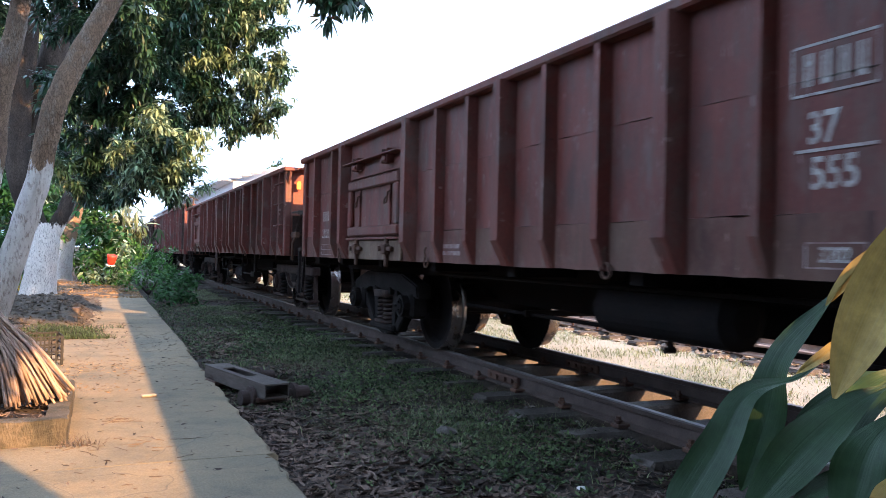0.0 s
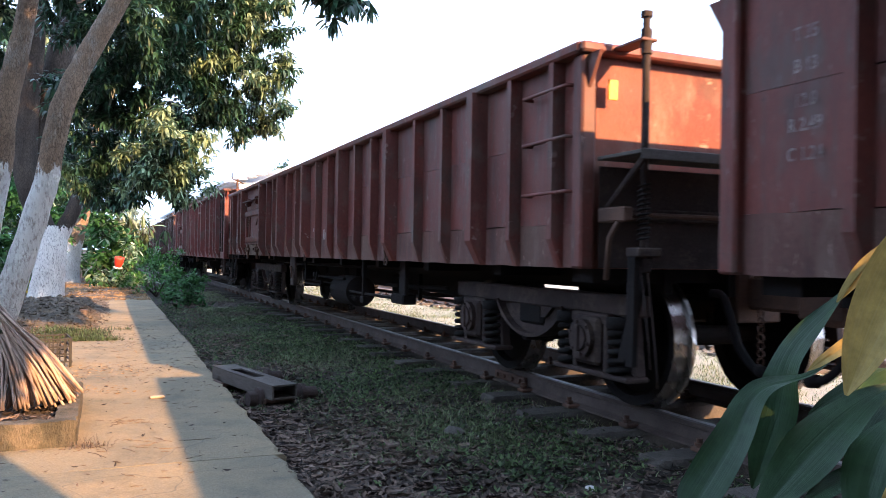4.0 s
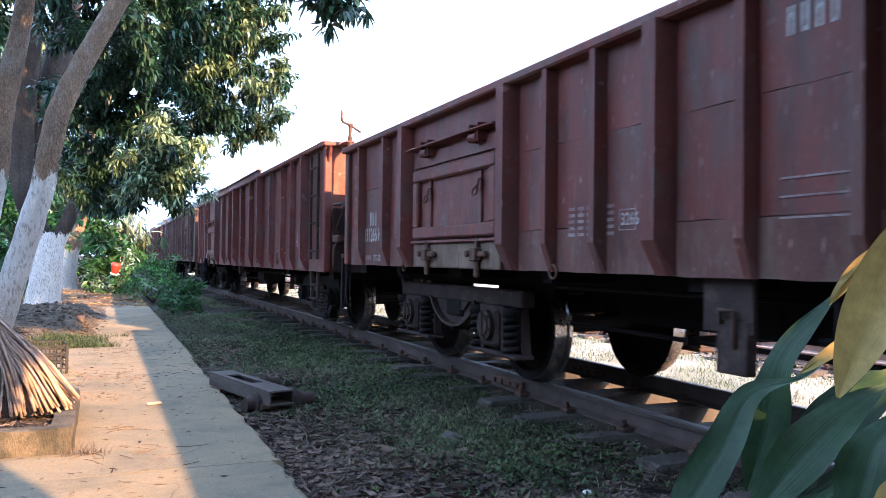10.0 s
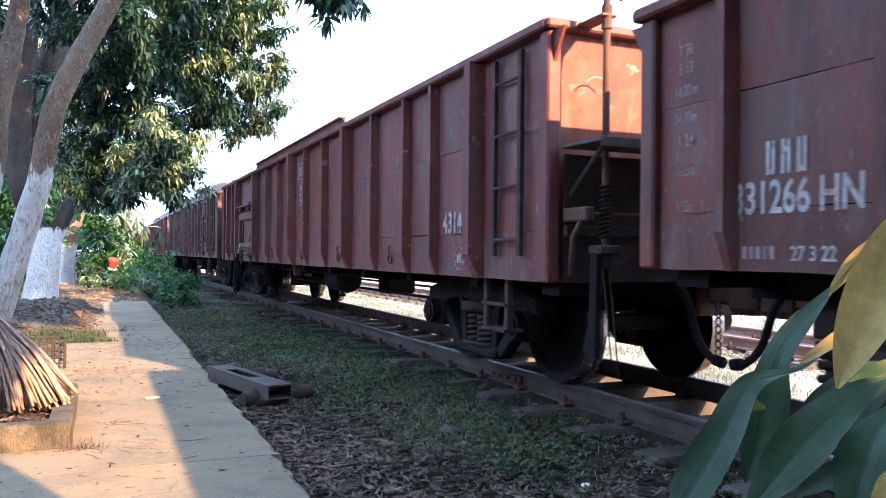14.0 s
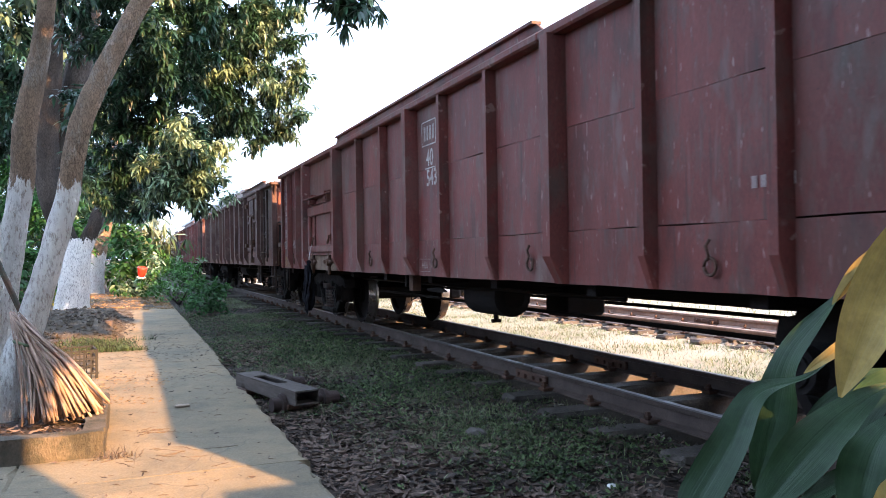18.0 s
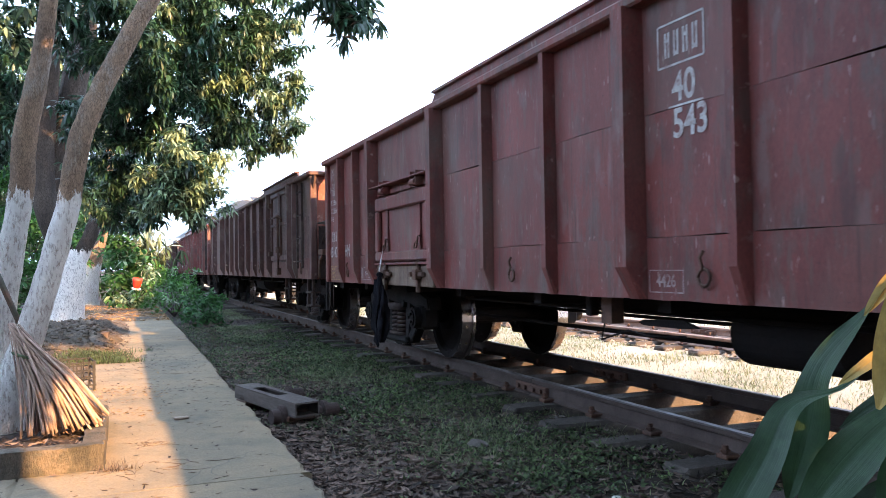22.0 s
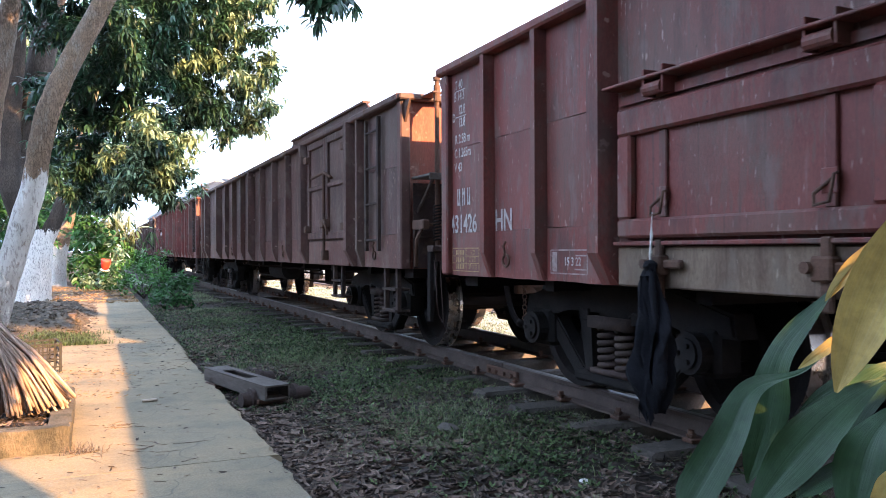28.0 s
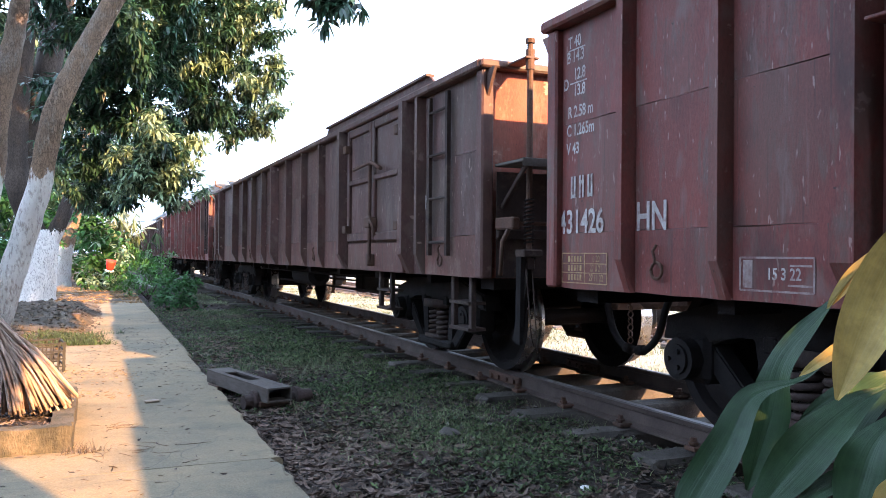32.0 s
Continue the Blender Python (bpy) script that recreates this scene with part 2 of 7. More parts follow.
M = {
    "paint": material("oxide_red_wagon_paint", (0.172, 0.041, 0.033), (0.116, 0.034, 0.029), 0.55, 0, 1.6, 70, 0.12, 0.3, stain=(0.100, 0.072, 0.060), stretch=(1, 1.6, 0.55)),
    "paint_dark": material("old_oxide_red_wagon_paint", (0.165, 0.041, 0.030), (0.105, 0.032, 0.026), 0.55, 0, 1.6, 70, 0.12, 0.3, stain=(0.100, 0.070, 0.058), stretch=(1, 1.6, 0.55)),
    # lighter red for sun-facing ends: sunlight put into the worn paint
    "faded": material("sunlit_faded_red_paint", (0.215, 0.056, 0.036), (0.150, 0.042, 0.029), 0.7, 0, 3.0, 60, 0.2, 0.3, stain=(0.24, 0.115, 0.085), stretch=(1.5, 1, 0.5)),
    "paint_dull": material("weathered_brown_wagon_paint", (0.104, 0.048, 0.040), (0.064, 0.036, 0.031), 0.6, 0, 1.8, 60, 0.2, 0.25, stain=(0.125, 0.098, 0.080), stretch=(1, 2.2, 0.5), stainmix=(0.55, 0.75)),
    "sill": material("dusty_bare_lower_plate", (0.135, 0.055, 0.042), (0.090, 0.040, 0.032), 0.7, 0, 2.0, 60, 0.15, 0.3, stain=(0.145, 0.088, 0.066), stretch=(1, 1.5, 0.7)),
    "frame": material("grimy_black_underframe", (0.009, 0.008, 0.008), (0.017, 0.013, 0.012), 0.85, 0, 3, 60, 0.2, 0.15),
    "cast": material("dusty_cast_bogie_steel", (0.018, 0.015, 0.014), (0.010, 0.009, 0.009), 0.85, 0, 5, 70, 0.25, 0.15),
    "tan": material("dusty_tan_plate", (0.195, 0.140, 0.098), (0.125, 0.085, 0.062), 0.8, 0, 2.5, 60, 0.2, 0.25, stain=(0.10, 0.062, 0.046), stretch=(1, 1.5, 0.6)),
    # dark brown for sooty steel, and for shade painted on ladder and end sheet
    "grimy": material("soot_and_shade_brown_steel", (0.050, 0.032, 0.027), (0.028, 0.020, 0.018), 0.8, 0, 3, 60, 0.25, 0.25, stain=(0.085, 0.060, 0.048)),
    "tread": material("polished_wheel_tread", (0.45, 0.42, 0.40), (0.30, 0.27, 0.25), 0.28, 1.0, 8, 80, 0.05),
    "rust": material("rusty_steel", (0.115, 0.060, 0.040), (0.070, 0.042, 0.032), 0.8, 0.1, 6, 80, 0.25, 0.3),
    "railside": material("rusty_rail_side", (0.085, 0.062, 0.052), (0.055, 0.040, 0.034), 0.75, 0.2, 5, 80, 0.2, 0.3),
    "railtop": material("worn_rail_head", (0.100, 0.084, 0.075), (0.060, 0.050, 0.045), 0.55, 0.25, 6, 60, 0.05),
    "marker": material("yellow_marker_plate", (0.75, 0.32, 0.04), (0.6, 0.22, 0.03), 0.5),
    "stencil": material("worn_white_stencil_paint", (0.48, 0.46, 0.43), (0.33, 0.29, 0.27), 0.7, 0, 9, 90, 0.05, stain=(0.20, 0.10, 0.09), stainmix=(0.50, 0.68)),
    "stencil_faint": material("faded_stencil_paint", (0.33, 0.27, 0.25), (0.20, 0.13, 0.12), 0.75, 0, 9, 90, 0.05, stain=(0.15, 0.06, 0.055), stainmix=(0.48, 0.66)),
    "stencil_yellow": material("worn_yellow_stencil_paint", (0.42, 0.29, 0.14), (0.24, 0.14, 0.08), 0.75, 0, 9, 90, 0.05, stain=(0.16, 0.06, 0.05), stainmix=(0.52, 0.70)),
    "concrete": material("pale_path_concrete", (0.258, 0.203, 0.128), (0.184, 0.160, 0.116), 0.9, 0, 1.1, 90, 0.6, 0.15, stain=(0.112, 0.106, 0.083), stainmix=(0.49, 0.74)),
    "kerb": material("stained_planter_concrete", (0.140, 0.118, 0.090), (0.075, 0.066, 0.052), 0.92, 0, 3, 70, 0.8, 0.2, stain=(0.055, 0.052, 0.042), stretch=(1, 1, 0.6), stainmix=(0.45, 0.62)),
    "sleeper": material("grimy_sleeper", (0.080, 0.070, 0.061), (0.045, 0.039, 0.034), 0.95, 0, 4, 60, 0.6, 0.2, stain=(0.095, 0.080, 0.066), each=0.3),
    "soil": material("dusty_dark_soil", (0.055, 0.043, 0.036), (0.032, 0.026, 0.023), 0.95, 0, 1.5, 55, 1.0, 0.15, stain=(0.082, 0.066, 0.054)),
    "dirt": material("sandy_trodden_dirt", (0.120, 0.098, 0.074), (0.062, 0.052, 0.042), 0.95, 0, 2.2, 60, 1.0, 0.15, stain=(0.220, 0.165, 0.110), stainmix=(0.52, 0.70)),
    "stone": material("grey_stone", (0.125, 0.110, 0.098), (0.070, 0.061, 0.054), 0.9, 0, 7, 80, 0.5, 0.2, each=0.3),
    "gravel": material("grey_ballast_stone", (0.20, 0.180, 0.160), (0.11, 0.100, 0.090), 0.9, 0, 7, 80, 0.4, 0.2, island=0.4),
    "bark": material("grey_brown_bark", (0.380, 0.255, 0.165), (0.220, 0.155, 0.108), 0.9, 0, 3.2, 48, 1.0, 0.2, stain=(0.33, 0.29, 0.24), stretch=(1, 1, 0.45)),
    "darkbark": material("dark_bark", (0.085, 0.066, 0.052), (0.045, 0.036, 0.030), 0.9, 0, 4, 36, 1.0, 0.2, stretch=(1, 1, 0.45)),
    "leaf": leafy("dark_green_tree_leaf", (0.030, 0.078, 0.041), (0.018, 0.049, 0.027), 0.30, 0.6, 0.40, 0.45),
    # lit copy of the leaf: sunlight put into a paler yellow-green
    "leaf_lit": leafy("sunlit_pale_leaf", (0.250, 0.335, 0.205), (0.140, 0.205, 0.105), 0.30, 0.5, 0.45, 0.35),
    "shrub": leafy("deep_green_shrub_leaf", (0.045, 0.125, 0.034), (0.028, 0.082, 0.026), 0.35, 0.5, 0.6, 0.2),
    "fresh": leafy("fresh_green_leaf", (0.070, 0.180, 0.038), (0.040, 0.115, 0.026), 0.35, 0.5, 0.55, 0.25),
    "siding": material("pale_rusty_siding_rail", (0.30, 0.215, 0.165), (0.20, 0.140, 0.110), 0.8, 0, 5, 80, 0.2, 0.3),
    "weed": leafy("bright_green_weed", (0.085, 0.120, 0.050), (0.045, 0.068, 0.030), 0.35, 0.9, 0.6, 0.2),
    "grass": leafy("trodden_grass_blade", (0.190, 0.222, 0.115), (0.110, 0.125, 0.066), 0.35, 0.5, 0.6, 0.2),
    "drygrass": leafy("dry_straw_grass", (0.27, 0.310, 0.225), (0.140, 0.190, 0.105)),
    "litter": leafy("fallen_dry_leaf", (0.125, 0.088, 0.068), (0.048, 0.034, 0.027), 0.1, 0.9, 0.75),
    # lit copy of the litter leaf: sunlight put into a brighter tan
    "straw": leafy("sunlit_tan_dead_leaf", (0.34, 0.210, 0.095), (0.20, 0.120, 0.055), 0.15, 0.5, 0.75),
    "card": material("tan_crumpled_card", (0.36, 0.29, 0.22), (0.24, 0.19, 0.14), 0.85),
    "frond": material("dry_palm_rib", (0.40, 0.290, 0.230), (0.24, 0.165, 0.125), 0.75, 0, 7, 60, 0.3, 0.25, stretch=(1, 1, 0.3), each=0.35),
    "twig": material("dry_brown_twig", (0.17, 0.115, 0.070), (0.09, 0.060, 0.040), 0.85),
    "tie": material("green_twine", (0.11, 0.15, 0.085), None, 0.9),
    "crate": material("dark_plastic_crate", (0.014, 0.012, 0.012), None, 0.6),
    "cloth": material("black_cloth", (0.0065, 0.007, 0.009), (0.012, 0.012, 0.015), 0.9, 0, 5, 90, 0.3, 0.08),
    "string": material("white_string", (0.6, 0.58, 0.55), None, 0.8),
    "wood": material("grimy_grey_steel_beam", (0.105, 0.090, 0.078), (0.068, 0.058, 0.052), 0.85, 0, 4, 50, 0.3, 0.2, stretch=(1, 0.2, 1)),
    "plank": material("rusty_painted_plank", (0.20, 0.12, 0.085), (0.10, 0.13, 0.11), 0.8, 0, 5, 50, 0.3),
    "paper": material("white_scrap", (0.72, 0.71, 0.68), (0.6, 0.58, 0.54), 0.8),
    "red": material("red_plastic", (0.72, 0.045, 0.02), (0.6, 0.035, 0.02), 0.45),
    "yellowflower": leafy("yellow_flower", (0.75, 0.50, 0.03), (0.6, 0.40, 0.03)),
    "roofwhite": material("pale_metal_roof", (0.62, 0.64, 0.67), (0.48, 0.50, 0.53), 0.6),
    "brick": material("old_brick", (0.150, 0.105, 0.082), (0.095, 0.072, 0.060), 0.9, 0, 8, 70, 0.5, each=0.3),
}


def weathered(m, pale, amount):
    """Pale vertical drips, chips and rust specks over a painted sheet."""
    nt = m.node_tree
    p = nt.nodes["Principled BSDF"]
    co = nt.nodes.new("ShaderNodeTexCoord")
    info = nt.nodes.new("ShaderNodeObjectInfo")
    for stretch, scale, lo, hi, colour, share in (((1, 1.3, 0.6), 1.0, 0.52, 0.70, (pale[0] * 0.47, pale[1] * 0.53, pale[2] * 0.49), 0.52), ((1, 3.5, 0.8), 6.0, 0.56, 0.64, (pale[0] * 0.42, pale[1] * 0.36, pale[2] * 0.34), 0.55), ((1, 30, 0.9), 1.3, 0.60, 0.70, (0.055, 0.030, 0.026), 0.55), ((1, 2.0, 0.9), 3.3, 0.59, 0.68, tuple(q * 0.62 for q in pale), 0.5), ((1, 11, 1.0), 1.9, 0.62, 0.72, pale, amount * 0.6), ((1, 8, 2.0), 5.5, 0.665, 0.70, (min(1.0, pale[0] * 1.5), min(1.0, pale[1] * 1.5), min(1.0, pale[2] * 1.5)), amount * 1.3), ((1, 5, 1.2), 9.0, 0.66, 0.73, pale, amount), ((1, 1, 0.7), 24.0, 0.68, 0.75, pale, amount * 0.8), ((1, 2.2, 0.8), 2.6, 0.55, 0.72, (0.050, 0.028, 0.025), 0.7), ((1, 1, 1), 38.0, 0.70, 0.75, (0.03, 0.02, 0.018), 0.7)):
        mp = nt.nodes.new("ShaderNodeMapping")
        mp.inputs["Scale"].default_value = stretch
        nt.links.new(co.outputs["Object"], mp.inputs[0])
        off = nt.nodes.new("ShaderNodeVectorMath")
        off.operation = "MULTIPLY_ADD"
        nt.links.new(info.outputs["Random"], off.inputs[0])
        off.inputs[1].default_value = (61 + scale, 17, 43)
        nt.links.new(mp.outputs[0], off.inputs[2])
        n = nt.nodes.new("ShaderNodeTexNoise")
        n.inputs["Scale"].default_value, n.inputs["Detail"].default_value = scale, 6
        nt.links.new(off.outputs[0], n.inputs["Vector"])
        r = nt.nodes.new("ShaderNodeMapRange")
        r.inputs["From Min"].default_value, r.inputs["From Max"].default_value, r.inputs["To Max"].default_value = lo, hi, share
        nt.links.new(n.outputs["Fac"], r.inputs["Value"])
        x = nt.nodes.new("ShaderNodeMix")
        x.data_type = "RGBA"
        nt.links.new(r.outputs[0], x.inputs[0])
        nt.links.new(p.inputs["Base Color"].links[0].from_socket, x.inputs[6])
        x.inputs[7].default_value = (*colour, 1)
        nt.links.new(x.outputs[2], p.inputs["Base Color"])


weathered(M["paint"], (0.25, 0.178, 0.152), 0.42)
weathered(M["paint_dark"], (0.215, 0.150, 0.130), 0.40)
cracked(M["bark"], 80, (1, 1, 0.35), 1.0, (0.100, 0.072, 0.052), 0.13)
cracked(M["darkbark"], 30, (1, 1, 0.4), 0.9, (0.020, 0.016, 0.014))
cracked(M["concrete"], 0.45, (1, 1, 1), 0.2, (0.110, 0.100, 0.080), 0.0022)
weathered(M["paint_dull"], (0.225, 0.165, 0.135), 0.5)
weathered(M["tan"], (0.28, 0.22, 0.17), 0.4)
weathered(M["faded"], (0.28, 0.17, 0.13), 0.5)
weathered(M["sill"], (0.25, 0.17, 0.13), 0.4)

# pale dusty yard beyond the train and sandy track bed, sunlight put into both colours
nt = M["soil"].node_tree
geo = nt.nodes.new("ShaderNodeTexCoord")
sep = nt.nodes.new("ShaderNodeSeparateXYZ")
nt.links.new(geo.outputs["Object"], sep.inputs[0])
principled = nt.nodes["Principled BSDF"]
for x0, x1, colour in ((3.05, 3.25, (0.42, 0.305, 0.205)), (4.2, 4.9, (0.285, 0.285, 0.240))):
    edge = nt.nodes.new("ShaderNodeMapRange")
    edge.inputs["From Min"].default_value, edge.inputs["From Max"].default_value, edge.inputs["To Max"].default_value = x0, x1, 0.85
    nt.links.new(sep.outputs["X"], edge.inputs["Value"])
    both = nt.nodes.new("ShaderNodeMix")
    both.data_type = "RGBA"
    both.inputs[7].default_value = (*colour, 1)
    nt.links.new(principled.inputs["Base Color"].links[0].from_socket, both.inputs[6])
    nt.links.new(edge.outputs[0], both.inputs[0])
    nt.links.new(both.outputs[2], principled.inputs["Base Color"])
# ---- building tools ----
def part(name, bm, mat, parent=None, label="", smooth=False):
    """Links a bmesh (or a finished mesh) as one object under a thing or a part."""
    if isinstance(bm, bmesh.types.BMesh):
        me = bpy.data.meshes.new(name)
        bm.to_mesh(me)
        bm.free()
        if not me.materials:
            for one in mat if isinstance(mat, (list, tuple)) else (mat,):
                me.materials.append(M[one])
        if smooth:
            me.shade_smooth()
    else:
        me = bm
    ob = new(name, me)
    ob.parent = parent
    if label:
        ob["label"] = label
    return ob


def thing(name, label, category, m=None, group="", kind=""):
    ob = tagged(new(name), label, category, group, kind)
    ob.matrix_basis = m or Matrix()
    return ob


def box(bm, x0, x1, y0, y1, z0, z1, bevel=0.0, mat=0):
    made = bmesh.ops.create_cube(bm, size=1)["verts"]
    for v in made:
        v.co = Vector(((x0 + x1) / 2 + v.co.x * (x1 - x0), (y0 + y1) / 2 + v.co.y * (y1 - y0), (z0 + z1) / 2 + v.co.z * (z1 - z0)))
    faces = list({f for v in made for f in v.link_faces})
    for f in faces:
        f.material_index = mat
    if bevel:
        edges = list({e for v in made for e in v.link_edges})
        bmesh.ops.bevel(bm, geom=edges, offset=bevel, segments=1, affect="EDGES")
    return bm


def boxes(*list_of, bevel=0.0):
    bm = bmesh.new()
    for b in list_of:
        box(bm, *b, bevel=bevel)
    return bm


def rod(bm, a, b, r0, r1=None, n=10, mat=0):
    """A round bar from a to b."""
    a, b = Vector(a), Vector(b)
    r1 = r0 if r1 is None else r1
    q = (b - a).to_track_quat("Z", "Y")
    rings = []
    for p, r in ((a, r0), (b, r1)):
        rings.append([bm.verts.new(p + q @ Vector((r * math.cos(2 * math.pi * i / n), r * math.sin(2 * math.pi * i / n), 0))) for i in range(n)])
    for i in range(n):
        bm.faces.new((rings[0][i], rings[0][(i + 1) % n], rings[1][(i + 1) % n], rings[1][i])).material_index = mat
    bm.faces.new(rings[0][::-1]).material_index = mat
    bm.faces.new(rings[1]).material_index = mat
    return bm


def tube(bm, points, radii, n=10, wobble=0.0, mat=0, mats=None, seed=0):
    """A bent tapering tube through points; mats gives a material index for a height."""
    rnd = random.Random(seed)
    pts = [Vector(p) for p in points]
    rings, last = [], None
    for i, p in enumerate(pts):
        way = (pts[min(i + 1, len(pts) - 1)] - pts[max(i - 1, 0)]).normalized()
        side = last - way * last.dot(way) if last else way.orthogonal()
        side.normalize()
        last = side
        up = way.cross(side)
        r = radii[i] if isinstance(radii, (list, tuple)) else radii
        ring = []
        for k in range(n):
            a = 2 * math.pi * k / n
            rr = r * (1 + wobble * rnd.uniform(-1, 1))
            ring.append(bm.verts.new(p + side * rr * math.cos(a) + up * rr * math.sin(a)))
        rings.append(ring)
    for i in range(len(rings) - 1):
        for k in range(n):
            f = bm.faces.new((rings[i][k], rings[i][(k + 1) % n], rings[i + 1][(k + 1) % n], rings[i + 1][k]))
            f.material_index = mats(pts[i].z, k) if mats else mat
            f.smooth = True
    bm.faces.new(rings[0][::-1]).material_index = mat
    bm.faces.new(rings[-1]).material_index = mat
    return bm


def spline(points, steps=5):
    """Catmull-Rom points through rows of numbers."""
    rows = [np.array(p, float) for p in points]
    rows = [2 * rows[0] - rows[1]] + rows + [2 * rows[-1] - rows[-2]]
    out = []
    for i in range(1, len(rows) - 2):
        p0, p1, p2, p3 = rows[i - 1:i + 3]
        for k in range(steps):
            u = k / steps
            out.append(0.5 * (2 * p1 + (p2 - p0) * u + (2 * p0 - 5 * p1 + 4 * p2 - p3) * u * u + (3 * p1 - p0 - 3 * p2 + p3) * u ** 3))
    out.append(rows[-2])
    return out


def torus(bm, centre, axis, r, rr, n=14, k=6, arc=(0, 360)):
    q = Vector(axis).to_track_quat("Z", "Y")
    pts = [Vector(centre) + q @ Vector((r * math.cos(radians(a)), r * math.sin(radians(a)), 0)) for a in np.linspace(arc[0], arc[1], n)]
    return tube(bm, pts, rr, k)


def lathe(bm, profile, axis_at, n=24, mat=0, mats=None):
    """Turns a profile of (along x, radius) rows about the x axis through axis_at."""
    rings = []
    for x, r in profile:
        rings.append([bm.verts.new(Vector(axis_at) + Vector((x, r * math.cos(2 * math.pi * i / n), r * math.sin(2 * math.pi * i / n)))) for i in range(n)])
    for j in range(len(rings) - 1):
        for i in range(n):
            f = bm.faces.new((rings[j][i], rings[j][(i + 1) % n], rings[j + 1][(i + 1) % n], rings[j + 1][i]))
            f.material_index = mats[j] if mats else mat
    bm.faces.new(rings[0][::-1]).material_index = mats[0] if mats else mat
    bm.faces.new(rings[-1]).material_index = mats[-1] if mats else mat
    return bm


def scatter(name, verts, faces, mats, kind_label, category, parent=None, mat_index=None, smooth=False):
    me = bpy.data.meshes.new(name)
    me.from_pydata(verts, [], faces)
    for one in mats if isinstance(mats, (list, tuple)) else (mats,):
        me.materials.append(M[one])
    if mat_index is not None:
        me.polygons.foreach_set("material_index", mat_index)
    ob = new(name, me)
    ob.parent = parent
    return tagged(ob, kind_label, category, "", "stuff") if not parent else ob


def blades(spots, length, width, lean, rng, segs=2, droop=0.5):
    """Grass or leaf blades: pointed bent strips rising from spots. Returns verts and faces."""
    verts, faces = [], []
    for p in spots:
        a = rng.uniform(0, 2 * math.pi)
        l = length * rng.uniform(0.55, 1.3)
        w = width * rng.uniform(0.7, 1.3)
        out = np.array((math.cos(a), math.sin(a), 0.0))
        side = np.array((-math.sin(a), math.cos(a), 0.0)) * w / 2
        tilt = lean * rng.uniform(0.3, 1.3)
        base = len(verts)
        q = np.array(p, float)
        for k in range(segs):
            verts.append(tuple(q - side * (1 - 0.3 * k)))
            verts.append(tuple(q + side * (1 - 0.3 * k)))
            q = q + l / segs * (out * math.sin(tilt) + np.array((0, 0, math.cos(tilt))))
            tilt += droop
        verts.append(tuple(q))
        for k in range(segs - 1):
            b = base + 2 * k
            faces.append((b, b + 1, b + 3, b + 2))
        b = base + 2 * (segs - 1)
        faces.append((b, b + 1, b + 2))
    return verts, faces


def leaf_cloud(centres, per, size, rng, droop=0.75, whorl=7, ratio=0.30):
    """Whorls of long pointed leaves filling blobs (x, y, z, radius, share of lit leaves). Returns verts, faces, material indices."""
    verts, faces, idx = [], [], []
    for x, y, z, r, lit in centres:
        sprays = []
        for _ in range(max(5, int(60 * r * r))):
            d = rng.normal(size=3)
            d /= np.linalg.norm(d)
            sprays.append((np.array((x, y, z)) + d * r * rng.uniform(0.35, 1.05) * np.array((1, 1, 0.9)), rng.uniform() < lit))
        for _ in range(int(per * r * r)):
            spray, lit_here = sprays[rng.integers(len(sprays))]
            c = spray + rng.normal(size=3) * np.array((0.6, 0.6, 0.5)) * size
            a0 = rng.uniform(0, 6.28)
            s = size * rng.uniform(0.7, 1.25)
            for k in range(whorl):
                a = a0 + 6.283 * k / whorl + rng.uniform(-0.3, 0.3)
                e = -droop + rng.uniform(-0.7, 1.1)
                way = np.array((math.cos(a) * math.cos(e), math.sin(a) * math.cos(e), math.sin(e)))
                side = np.array((-math.sin(a), math.cos(a), rng.uniform(-0.5, 0.5))) * s * ratio / 2
                start = c + way * s * 0.15
                m1 = c + way * s * 0.42 + np.array((0, 0, 0.03 * s))
                m2 = c + way * s * 0.80 - np.array((0, 0, 0.03 * s))
                tip = c + way * s * 1.15 - np.array((0, 0, 0.20 * s))
                b = len(verts)
                verts += [tuple(start), tuple(m1 - side), tuple(m2 - side * 0.8), tuple(tip), tuple(m2 + side * 0.8), tuple(m1 + side)]
                faces += [(b, b + 1, b + 5), (b + 1, b + 2, b + 4, b + 5), (b + 2, b + 3, b + 4)]
                # lit sprays take the second, paler leaf colour
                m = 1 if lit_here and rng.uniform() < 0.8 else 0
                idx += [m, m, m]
    return verts, faces, idx

# ---- ground, path and tracks ----
def terrain(x, y):
    """Height of the soil: level by the track, a little lower along the path's edge."""
    base = -0.015
    if x < 0.93:
        base = -0.05
    elif x < 2.6:
        u = (x - 0.93) / 1.67
        base = -0.075 + 0.080 * u
    elif x < 4.6:
        base = 0.004 if x < 3.0 else 0.004 - 0.094 * min(1.0, (x - 3.0) / 0.12) if x < 4.25 else -0.09 + 0.075 * (x - 4.25) / 0.35
    else:
        base = -0.02
    lump = noise.noise(Vector((x * 0.9, y * 0.9, 0))) * 0.02 + noise.noise(Vector((x * 3.1, y * 3.1, 4))) * 0.012
    fade = max(0.0, 1 - max(abs(x), abs(y - 20)) / 60)
    return base + lump * fade


